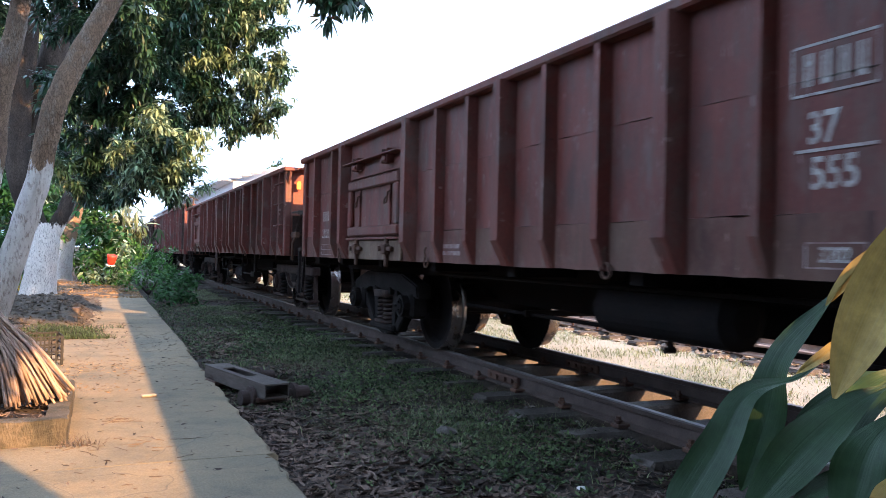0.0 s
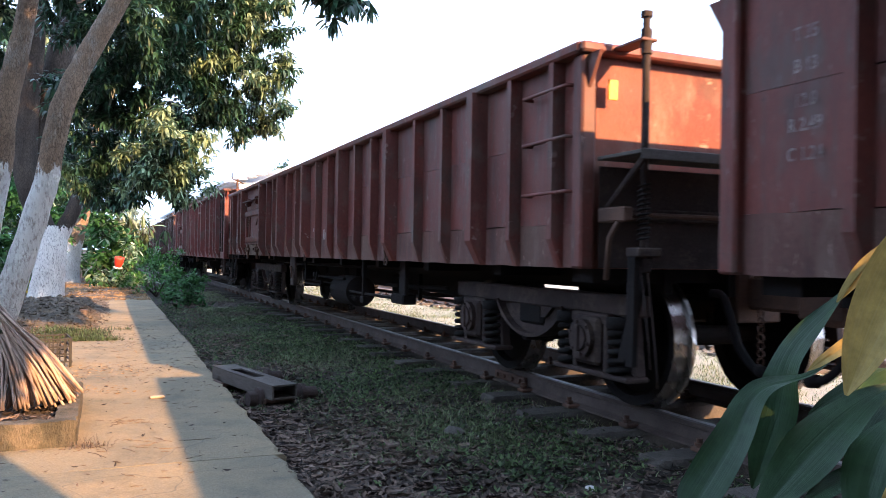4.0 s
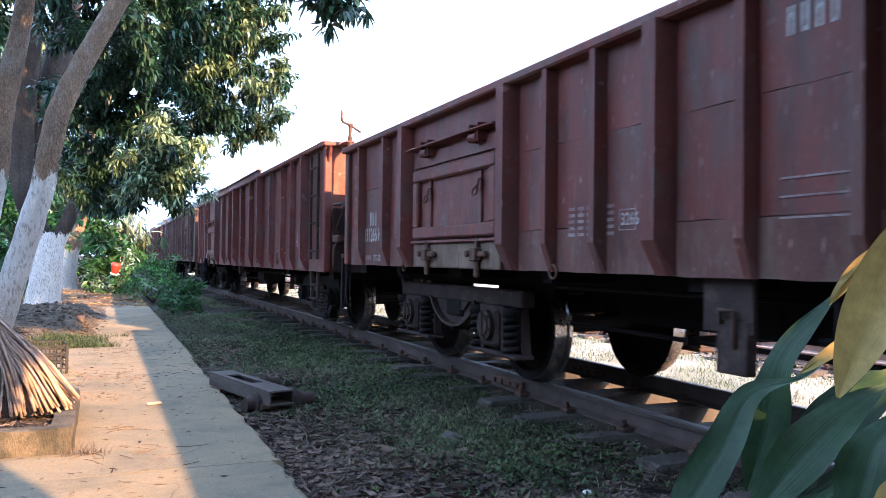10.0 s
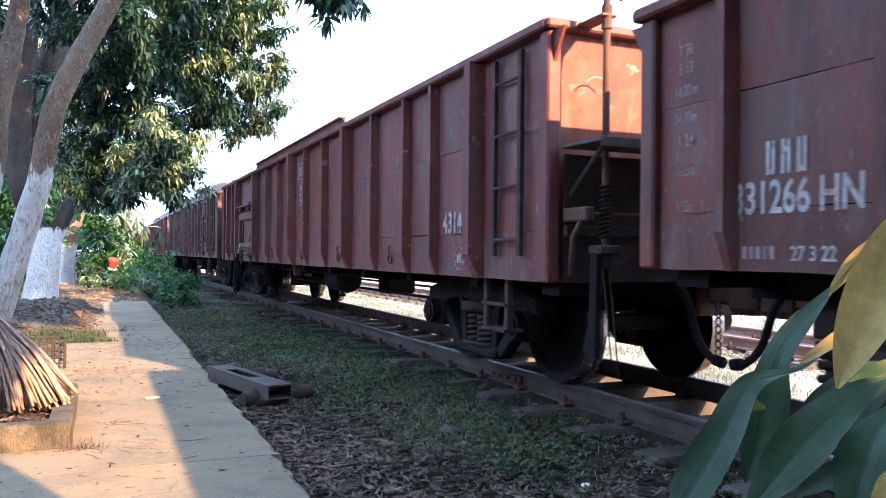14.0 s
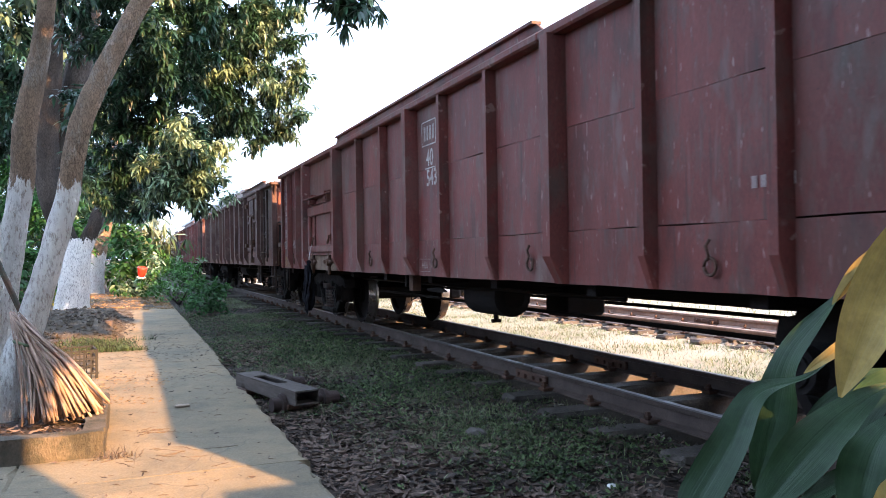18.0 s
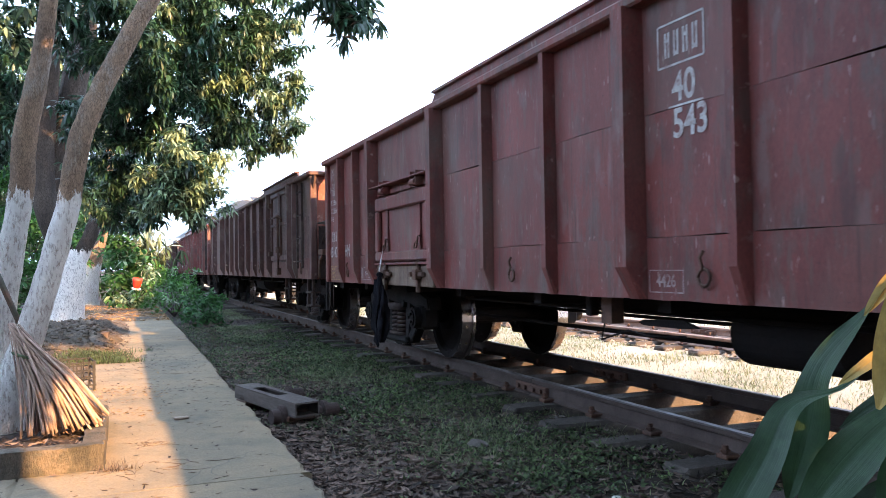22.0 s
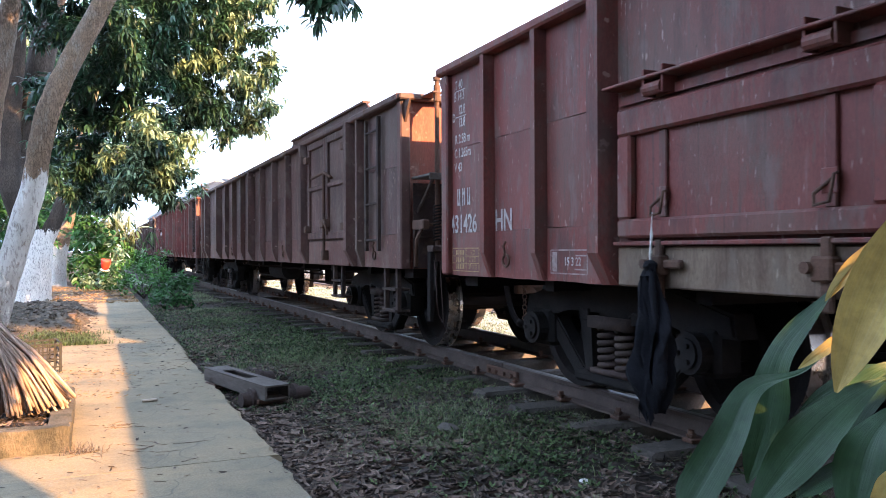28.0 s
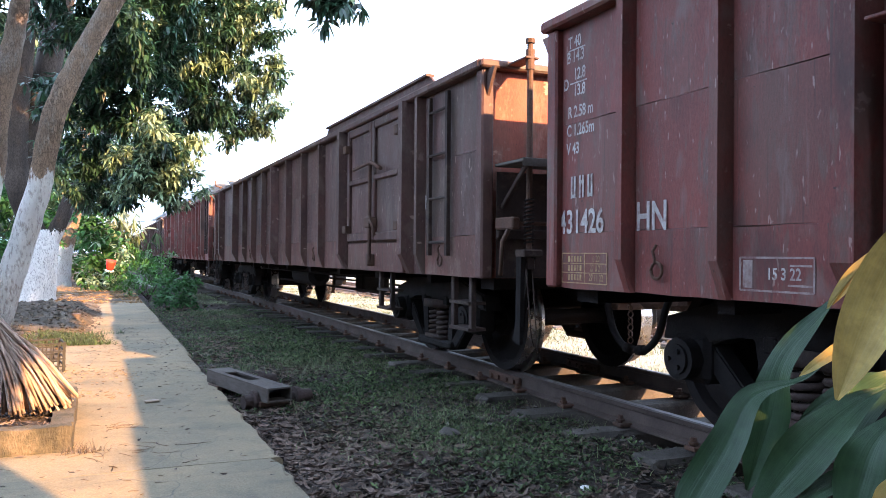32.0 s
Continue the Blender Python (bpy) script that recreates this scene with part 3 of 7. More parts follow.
def ground_mesh():
    xs = list(np.linspace(-3, 2.9, 42)) + list(np.linspace(2.96, 4.7, 40)) + list(np.linspace(4.8, 10, 36)) + [12, 15, 20, 30, 50, 90, 200, 600, 2000]
    xs = [-2000, -600, -200, -90, -50, -30, -20, -12, -8, -5] + xs
    ys = [-2000, -600, -200, -80, -40, -20, -10, -5] + list(np.linspace(-2, 30, 160)) + [32, 35, 40, 50, 70, 110, 200, 500, 2000]
    verts = [(x, y, terrain(x, y)) for x in xs for y in ys]
    n = len(ys)
    faces = [(i * n + j, (i + 1) * n + j, (i + 1) * n + j + 1, i * n + j + 1) for i in range(len(xs) - 1) for j in range(n - 1)]
    me = bpy.data.meshes.new("ground")
    me.from_pydata(verts, [], faces)
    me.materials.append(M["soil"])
    me.shade_smooth()
    return me


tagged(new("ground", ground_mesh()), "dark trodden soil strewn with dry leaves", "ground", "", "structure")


def path_slab(y0, y1, x0, x1, seed):
    rnd = random.Random(seed)
    bm = bmesh.new()
    n = max(2, int((y1 - y0) / 0.11))
    rows = []
    for i in range(n + 1):
        y = y0 + (y1 - y0) * i / n
        rows.append([bm.verts.new((x, y, z)) for x, z in ((x0, -0.10), (x0, 0.0), ((x0 + x1) / 2, 0.003), (x1 - 0.020 + rnd.uniform(-0.020, 0.012), 0.0), (x1 + rnd.uniform(-0.016, 0.012), -0.016), (x1 + 0.005, -0.12))])
    for r, s in zip(rows, rows[1:]):
        for k in range(5):
            bm.faces.new((r[k], s[k], s[k + 1], r[k + 1]))
    bm.faces.new(rows[0][::-1])
    bm.faces.new(rows[-1])
    bmesh.ops.recalc_face_normals(bm, faces=bm.faces[:])
    return bm


pavement = tagged(new("pavement"), "pale worn concrete footpath beside the track", "footpath", "", "structure")
part("slab", path_slab(-4, 4.35, -2.6, 0.92, 1), "concrete", pavement)
part("slab", path_slab(4.356, 4.95, -2.6, -0.556, 5), "concrete", pavement)
part("slab", path_slab(4.356, 9.1, -0.55, 0.94, 2), "concrete", pavement)
part("slab", path_slab(9.106, 14.0, -0.35, 0.97, 3), "concrete", pavement)
part("slab", path_slab(14.006, 19.2, -0.15, 0.99, 4), "concrete", pavement)


def dirt_height(x, y):
    """Trodden dirt over the far side of the path: a thin spread with a lumpy mound round the old tree."""
    wob = noise.noise(Vector((x * 0.8, y * 0.8, 5))) * 0.25 + noise.noise(Vector((x * 3.0, y * 3.0, 2))) * 0.09
    side = -0.12 + 0.05 * (y - 10) + (0.65 if y > 19.3 else 0.0)
    u = min(1.0, max(-0.4, min((side - x + wob) / 0.55, (y - 10.1 + wob) / 0.8)))
    m = min(1.0, max(0.0, (2.5 - abs(y - 14.4) + wob) / 1.2)) * min(1.0, max(0.0, (-0.05 - x + wob) / 0.35))
    rough = noise.noise(Vector((x * 2.2, y * 2.2, 9))) * 0.03 + noise.noise(Vector((x * 6, y * 6, 3))) * 0.035 * m + noise.noise(Vector((x * 13, y * 13, 1))) * (0.010 + 0.020 * m)
    return u * 0.06 - 0.012 + max(u, 0.0) * rough + 0.17 * m


def dirt_patch():
    xs, ys = np.linspace(-5.0, 1.0, 130), np.linspace(9.6, 27.0, 300)
    verts = [(x, y, dirt_height(x, y)) for x in xs for y in ys]
    n = len(ys)
    faces = [(i * n + j, (i + 1) * n + j, (i + 1) * n + j + 1, i * n + j + 1) for i in range(len(xs) - 1) for j in range(n - 1)]
    me = bpy.data.meshes.new("dirt")
    me.from_pydata(verts, [], faces)
    me.materials.append(M["dirt"])
    me.shade_smooth()
    return me


tagged(new("dirt", dirt_patch()), "sandy trodden dirt spilling over the path's edge", "dirt", "", "structure")


def rail_mesh(length):
    bm = bmesh.new()
    prof = [(-0.058, -0.14), (-0.058, -0.128), (-0.012, -0.112), (-0.008, -0.040), (-0.028, -0.033), (-0.030, -0.008), (-0.022, 0.0), (0.022, 0.0), (0.030, -0.008), (0.028, -0.033), (0.008, -0.042), (0.012, -0.112), (0.060, -0.128), (0.060, -0.14)]
    a = [bm.verts.new((x, 0, z)) for x, z in prof]
    b = [bm.verts.new((x, length, z)) for x, z in prof]
    n = len(prof)
    for i in range(n):
        f = bm.faces.new((a[i], a[(i + 1) % n], b[(i + 1) % n], b[i]))
        f.material_index = 1 if i in (5, 6, 7) else 0
    bm.faces.new(a[::-1])
    bm.faces.new(b)
    bmesh.ops.recalc_face_normals(bm, faces=bm.faces[:])
    return bm


def fishplate_mesh():
    bm = boxes((-0.045, -0.012, -0.26, 0.26, -0.115, -0.045), bevel=0.008)
    for y in (-0.19, -0.07, 0.07, 0.19):
        rod(bm, (-0.065, y, -0.08), (-0.04, y, -0.08), 0.018, n=6)
    return bm


def clip_mesh():
    bm = boxes((-0.13, -0.035, -0.045, 0.045, -0.137, -0.112), bevel=0.006)
    rod(bm, (-0.10, 0, -0.12), (-0.10, 0, -0.065), 0.018, n=8)
    rod(bm, (-0.10, 0, -0.10), (-0.10, 0, -0.088), 0.030, n=6)
    return bm


def sleeper_mesh(seed):
    rnd = random.Random(seed)
    bm = boxes((-0.97, 0.97, -0.115, 0.115, -0.30, -0.142), bevel=0.025)
    for v in bm.verts:
        if abs(v.co.x) < 0.2:
            v.co.z -= 0.03
        v.co += Vector((rnd.uniform(-1, 1), rnd.uniform(-1, 1), rnd.uniform(-1, 1))) * 0.007
    return bm


sleepers3 = [sleeper_mesh(s) for s in range(3)]
sleeper_data = []
for bm in sleepers3:
    me = bpy.data.meshes.new("sleeper")
    bm.to_mesh(me)
    bm.free()
    me.materials.append(M["sleeper"])
    sleeper_data.append(me)


def track(name, x, z, y0, y1, joint, label, worn):
    t = thing(name, label, "railway track", pose(x, 0, z), kind="structure")
    clip = bpy.data.meshes.new("rail_clip")
    bm = clip_mesh()
    bm.to_mesh(clip)
    bm.free()
    clip.materials.append(M["rust"])
    for s in (-1, 1):
        cut = [y0, joint + (0.0 if s < 0 else 0.4), y1]
        for p, q in zip(cut, cut[1:]):
            part("rail", rail_mesh(q - p - 0.008), ("railside" if worn else "siding", "railtop" if worn else "siding"), t).matrix_basis = pose(s * (0.525 if s > 0 else 0.505), p, 0)
        fp = part("fishplate", fishplate_mesh(), "rust", t)
        fp.matrix_basis = pose(s * (0.525 if s > 0 else 0.505), cut[1], 0)
    y, n = y0 + 0.047, 0
    rnd = random.Random(7)
    while y < y1:
        sl = part("sleeper", sleeper_data[n % 3], None, t)
        sl.matrix_basis = pose(rnd.uniform(-0.03, 0.03), y + rnd.uniform(-0.03, 0.03), rnd.uniform(-0.008, 0.004), 0, 0, rnd.uniform(-1.2, 1.2))
        if -2 < y < 22:
            for s in (-1, 1):
                cl = part("rail_clip", clip, None, t)
                cl.matrix_basis = pose(s * (0.525 if s > 0 else 0.505), y, 0)
                cl = part("rail_clip", clip, None, t)
                cl.matrix_basis = pose(s * (0.525 if s > 0 else 0.505), y, 0, 0, 0, 180)
        y += 0.66
        n += 1


track("railway_track", 3.62, 0.195, -25, 135, 5.75, "metre-gauge track with rusty rails on concrete sleepers", True)
track("railway_track", 7.45, 0.17, -10, 70, 9.0, "parallel siding track with rusty rails in dry grass", False)

# ---- the train ----
TRACK_X, RAIL_Z, PITCH = 3.62, 0.195, 13.8
HALF = 1.245            # centre of the track to the side sheet
shared = {}


def once(key, make, mat, smooth=False):
    """One mesh per key, shared by alike parts."""
    if key not in shared:
        bm = make()
        me = bpy.data.meshes.new(key)
        bm.to_mesh(me)
        bm.free()
        for one in mat if isinstance(mat, (list, tuple)) else (mat,):
            me.materials.append(M[one])
        if smooth:
            me.shade_smooth()
        shared[key] = me
    return shared[key]


def put(name, me, parent, x=0, y=0, z=0, rx=0, ry=0, rz=0, label=""):
    ob = part(name, me, None, parent, label)
    ob.matrix_basis = pose(x, y, z, rx, ry, rz)
    return ob


def post_mesh(h, w, proud, splay):
    """Pressed channel post: flat face, splayed sides, foot tapering back into the sheet."""
    bm = bmesh.new()
    rings = []
    for z, out, ww in ((0.0, 0.25, 0.8), (0.16, 1, 1), (h, 1, 1)):
        rings.append([bm.verts.new((x, y, z)) for x, y in ((0.0, -w / 2 - splay), (-proud * out, -w / 2 * ww), (-proud * out, w / 2 * ww), (0.0, w / 2 + splay))])
    for a, b in zip(rings, rings[1:]):
        for i in range(3):
            bm.faces.new((a[i], a[i + 1], b[i + 1], b[i]))
    bm.faces.new(rings[0][::-1])
    bm.faces.new(rings[-1])
    return bm


def sheet_mesh(w, h, seed, bow=0.0009):
    """One bay of side sheeting, dented, with thickness."""
    rnd = random.Random(seed)
    bm = bmesh.new()
    nx, nz = 5, 7
    g = []
    for i in range(nx):
        row = []
        for k in range(nz):
            edge = min(i, nx - 1 - i, k, nz - 1 - k)
            row.append(bm.verts.new((rnd.uniform(-bow, bow) if edge else 0.0, -w / 2 + w * i / (nx - 1), h * k / (nz - 1) + (rnd.uniform(-0.004, 0.004) if k in (0, nz - 1) else 0.0))))
        g.append(row)
    for i in range(nx - 1):
        for k in range(nz - 1):
            f = bm.faces.new((g[i][k], g[i][k + 1], g[i + 1][k + 1], g[i + 1][k]))
    ext = bmesh.ops.extrude_face_region(bm, geom=bm.faces[:])
    for v in ext["geom"]:
        if isinstance(v, bmesh.types.BMVert):
            v.co.x += 0.03
    bmesh.ops.recalc_face_normals(bm, faces=bm.faces[:])
    return bm


def wheelset_mesh():
    bm = bmesh.new()
    r = 0.42
    for s in (-1, 1):
        prof = [(-0.075 * s, 0.08), (-0.075 * s, 0.13), (-0.03 * s, 0.14), (0.0, 0.34), (-0.05 * s, 0.36), (-0.055 * s, r - 0.004), (0.045 * s, r + 0.002), (0.05 * s, r + 0.026), (0.078 * s, r + 0.024), (0.08 * s, 0.36), (0.03 * s, 0.34), (0.03 * s, 0.13), (0.05 * s, 0.08)]
        prof = [(-x, q) for x, q in prof]
        mats = [0, 0, 0, 0, 0, 1, 1, 1, 0, 0, 0, 0]
        lathe(bm, prof, (0.535 * s, 0, 0), 32, mats=mats)
    rod(bm, (-0.86, 0, 0), (0.86, 0, 0), 0.065, n=12)
    bmesh.ops.recalc_face_normals(bm, faces=bm.faces[:])
    return bm


def spring_mesh():
    bm = bmesh.new()
    for dy in (-0.085, 0.085):
        pts = [(0.07 * math.cos(a), dy + 0.07 * math.sin(a), 0.24 * a / (2 * math.pi * 5.5)) for a in np.linspace(0, 2 * math.pi * 5.5, 66)]
        tube(bm, pts, 0.018, 6)
    box(bm, -0.09, 0.09, -0.18, 0.18, -0.03, 0.0)
    box(bm, -0.1, 0.1, -0.19, 0.19, 0.24, 0.31)
    return bm


def prism(bm, outline, x0, x1, bevel=0.0):
    """A plate cut to an outline of (y, z) rows, from x0 to x1."""
    a = [bm.verts.new((x0, y, z)) for y, z in outline]
    b = [bm.verts.new((x1, y, z)) for y, z in outline]
    n = len(a)
    made = [bm.faces.new(a), bm.faces.new(b[::-1])]
    for i in range(n):
        made.append(bm.faces.new((a[i], b[i], b[(i + 1) % n], a[(i + 1) % n])))
    if bevel:
        bmesh.ops.bevel(bm, geom=[e for e in made[0].edges], offset=bevel, segments=2, affect="EDGES")
    return bm


def sideframe_open():
    """Cast three-piece side frame: deep arched top, diagonals, columns and a spring seat."""
    bm = bmesh.new()
    prism(bm, [(-0.98, 0.50), (-0.95, 0.62), (-0.55, 0.72), (0.55, 0.72), (0.95, 0.62), (0.98, 0.50), (0.62, 0.50), (0.42, 0.57), (-0.42, 0.57), (-0.62, 0.50)], -0.07, 0.07, 0.015)
    for s in (-1, 1):
        prism(bm, [(s * 0.30, 0.20), (s * 0.38, 0.13), (s * 0.80, 0.50), (s * 0.66, 0.53)], -0.045, 0.05, 0.010)
        prism(bm, [(s * 0.22, 0.17), (s * 0.29, 0.17), (s * 0.37, 0.58), (s * 0.24, 0.58)], -0.04, 0.05)
        box(bm, -0.085, 0.06, s * 0.24 - 0.035, s * 0.24 + 0.035, 0.50, 0.575, 0.008)
    box(bm, -0.09, 0.09, -0.36, 0.36, 0.125, 0.195, 0.02)
    bmesh.ops.recalc_face_normals(bm, faces=bm.faces[:])
    return bm


def sideframe_plate():
    """Pressed side frame: straight top beam, pedestal at each axle, fish-bellied middle with a curved lip."""
    bm = bmesh.new()
    box(bm, -0.06, 0.05, -1.22, 1.22, 0.575, 0.70, 0.012)
    arc = [(0.47 * math.sin(a) / math.sin(1.1), 0.575 - 0.225 * (math.cos(a) - math.cos(1.1)) / (1 - math.cos(1.1))) for a in np.linspace(-1.1, 1.1, 13)]
    prism(bm, arc, -0.02, 0.02)
    for (ya, za), (yb, zb) in zip(arc, arc[1:]):
        prism(bm, [(ya, za), (yb, zb), (yb * 0.96, zb + 0.022), (ya * 0.96, za + 0.022)], -0.075, 0.05)
    prism(bm, [(-0.30, 0.578), (-0.20, 0.50), (0.20, 0.50), (0.30, 0.578)], -0.045, 0.0)
    for s in (-1, 1):
        c = s * 0.815
        for q in (-0.165, 0.165):
            box(bm, -0.095, 0.04, c + q - 0.022, c + q + 0.022, 0.235, 0.578, 0.008)
        box(bm, -0.10, 0.04, c - 0.20, c + 0.20, 0.52, 0.58, 0.01)
        box(bm, -0.11, 0.05, c - 0.40, c + 0.40, 0.205, 0.238, 0.01)
        for q in (-0.36, 0.36):
            prism(bm, [(c + q * 0.62, 0.578), (c + q * 0.95, 0.578), (c + q * 1.08, 0.24), (c + q * 0.98, 0.24)], -0.03, 0.03)
    bmesh.ops.recalc_face_normals(bm, faces=bm.faces[:])
    return bm


def pedestal_spring_mesh():
    bm = bmesh.new()
    pts = [(0.062 * math.cos(a), 0.062 * math.sin(a), 0.27 * a / (2 * math.pi * 5)) for a in np.linspace(0, 2 * math.pi * 5, 50)]
    tube(bm, pts, 0.019, 6)
    rod(bm, (0, 0, 0.27), (0, 0, 0.33), 0.085, n=14)
    return bm


def pedestal_box_mesh():
    """Square axle box with a round ribbed cover."""
    bm = box(bmesh.new(), -0.13, 0.09, -0.14, 0.14, -0.15, 0.14, 0.025)
    rod(bm, (-0.165, 0, 0.01), (0, 0, 0.01), 0.115, n=20)
    rod(bm, (-0.18, 0, 0.01), (0, 0, 0.01), 0.075, n=16)
    box(bm, -0.195, -0.15, -0.018, 0.018, -0.07, 0.09, 0.006)
    for k in range(6):
        a = k * math.pi / 3 + 0.3
        rod(bm, (-0.178, 0.098 * math.cos(a), 0.01 + 0.098 * math.sin(a)), (-0.15, 0.098 * math.cos(a), 0.01 + 0.098 * math.sin(a)), 0.011, n=6)
    return bm


def axlebox_mesh():
    bm = box(bmesh.new(), -0.09, 0.09, -0.13, 0.13, -0.12, 0.13, 0.03)
    rod(bm, (-0.16, 0, 0), (0, 0, 0), 0.105, n=20)
    rod(bm, (-0.175, 0, 0), (0, 0, 0), 0.075, n=16)
    for k in range(3):
        rod(bm, (-0.19, 0.045 * math.cos(k * 2.094), 0.045 * math.sin(k * 2.094)), (-0.1, 0.045 * math.cos(k * 2.094), 0.045 * math.sin(k * 2.094)), 0.014, n=6)
    return bm


def bogie(parent, y, style):
    def base():
        bm = bmesh.new()
        box(bm, -0.85, 0.85, -0.16, 0.16, 0.44, 0.62, 0.02)
        box(bm, -0.28, 0.28, -0.28, 0.28, 0.62, 0.74, 0.02)
        for s in (-1, 1):
            rod(bm, (-0.75, s * 0.25, 0.33), (0.75, s * 0.25, 0.33), 0.035)
            for x in (-0.54, 0.54):
                box(bm, x - 0.04, x + 0.04, s * 0.25 - 0.02, s * 0.30 + 0.02, 0.28, 0.52, 0.01)
        return bm
    b = put("bogie", once("bolster", base, "frame"), parent, 0, y, 0)
    half = 0.75 if style == "open" else 0.815
    for s in (-1, 1):
        put("side_frame", once("frame_" + style, sideframe_open if style == "open" else sideframe_plate, "cast" if style == "open" else "grimy"), b, s * 0.80, 0, 0, 0, 0, 0 if s < 0 else 180)
        if style == "open":
            put("coil_spring", once("springs", spring_mesh, "grimy", True), b, s * 0.80, 0, 0.225)
        else:
            for q in (-half - 0.27, -half + 0.27, half - 0.27, half + 0.27):
                put("coil_spring", once("pedestal_spring", pedestal_spring_mesh, "cast", True), b, s * 0.86, q, 0.238)
        for q in (-half, half):
            put("axle_box", once("axlebox_" + style, axlebox_mesh if style == "open" else pedestal_box_mesh, "cast" if style == "open" else "grimy"), b, s * 0.80, q, 0.42, 0, 0, 0 if s < 0 else 180)
    for q in (-half, half):
        put("wheelset", once("wheelset", wheelset_mesh, ("frame", "tread")), b, 0, q, 0.42)
    return b


def ring_mesh():
    bm = bmesh.new()
    torus(bm, (0, 0, -0.05), (1, 0, 0), 0.038, 0.008, 16, 6)
    tube(bm, [(0, 0, 0.07), (-0.012, 0.012, 0.04), (0, 0.012, 0.0), (-0.01, 0, -0.015)], 0.008, 6)
    return bm


def ladder(parent, y, z0, z1, out):
    bm = boxes((out - 0.03, out, y - 0.19, y - 0.15, z0, z1), (out - 0.03, out, y + 0.15, y + 0.19, z0, z1))
    # darker than the side paint: the ladder's shade is put into its colour
    part("ladder", bm, "grimy", parent)
    rungs = once("rung", lambda: rod(bmesh.new(), (0, -0.16, 0), (0, 0.16, 0), 0.012, n=8), "grimy")
    z = z0 + 0.1
    while z < z1:
        put("rung", rungs, parent, out - 0.02, y, z)
        z += 0.33


def swing_door(parent, y0, y1, z0, z1, out, mat, ledge, top, low=0.16, band=0.095):
    """Drop-side discharge door: ledge, raised frame, sunk panel, straps, hinges and bottom latches."""
    h, w = z1 - z0, y1 - y0
    hd, dt, sill = z0 + h * ledge, z0 + h * top, z0 + h * low
    yc = (y0 + y1) / 2
    part("drip_ledge", boxes((out - 0.11, out - 0.002, y0 - 0.02, y1 + 0.02, hd, hd + 0.014), bevel=0.004), mat, parent)
    part("upper_strip", boxes((out - 0.022, out - 0.004, y0, y1, dt + 0.045, hd - 0.03)), mat, parent)
    door = part("door", boxes((out - 0.012, out - 0.004, y0 + 0.03, y1 - 0.03, sill + 0.03, dt + 0.02)), mat, parent)
    for nm, q in (("bottom_rail", (y0 + 0.03, y1 - 0.03, sill + 0.03, sill + 0.12)), ("top_rail", (y0 + 0.03, y1 - 0.03, dt + 0.02 - band, dt + 0.02)), ("stile", (y0 + 0.03, y0 + 0.13, sill + 0.12, dt + 0.02 - band)), ("stile", (y1 - 0.13, y1 - 0.03, sill + 0.12, dt + 0.02 - band))):
        part(nm, boxes((out - 0.06, out - 0.0125, *q), bevel=0.012), mat, door)
    part("panel", sheet_mesh(w - 0.26, dt - sill - 0.1 - band, 5), mat, door).matrix_basis = pose(out - 0.016, yc, sill + 0.12)
    for q in (0.22, 0.80):
        y = y0 + w * (1 - q)
        part("strap", boxes((out - 0.034, out - 0.016, y - 0.025, y + 0.025, sill + 0.12, dt + 0.02 - band), bevel=0.005), mat, door)
        bm = rod(bmesh.new(), (out - 0.075, y - 0.06, hd - 0.045), (out - 0.075, y + 0.06, hd - 0.045), 0.03, n=12)
        for k in (-0.065, 0.065):
            box(bm, out - 0.09, out - 0.004, y + k - 0.008, y + k + 0.008, hd - 0.075, hd + 0.05, 0.003)
        part("hinge", bm, mat, door)
        grip = dt - 0.19 if ledge > 0.7 else sill + 0.19
        part("pull_handle", tube(bmesh.new(), [(out - 0.034, y - 0.03, grip + 0.05), (out - 0.06, y - 0.035, grip + 0.045), (out - 0.065, y - 0.02, grip - 0.05), (out - 0.065, y + 0.045, grip - 0.06), (out - 0.06, y + 0.05, grip - 0.02), (out - 0.034, y - 0.02, grip + 0.04)], 0.007, 6), "rust", door)
        part("handle_plate", boxes((out - 0.042, out - 0.035, y - 0.035, y + 0.035, grip - 0.02, grip + 0.07), bevel=0.003), mat, door)
        bm = boxes((out - 0.09, out - 0.03, y - 0.045, y + 0.045, sill - 0.14, sill - 0.05), (out - 0.07, out - 0.036, y - 0.15, y + 0.11, sill - 0.11, sill - 0.07), (out - 0.065, out - 0.035, y - 0.025, y + 0.025, sill - 0.25, sill + 0.02), bevel=0.008)
        rod(bm, (out - 0.11, y + 0.05, sill - 0.09), (out - 0.03, y + 0.05, sill - 0.09), 0.022, n=10)
        part("latch", bm, "rust", door)
    part("sill_plate", boxes((out - 0.03, out - 0.004, y0, y1, z0, sill - 0.01), bevel=0.008), "tan", parent)
    part("sill_rail", boxes((out - 0.06, out - 0.004, y0, y1, sill - 0.006, sill + 0.014), bevel=0.004), mat, parent)


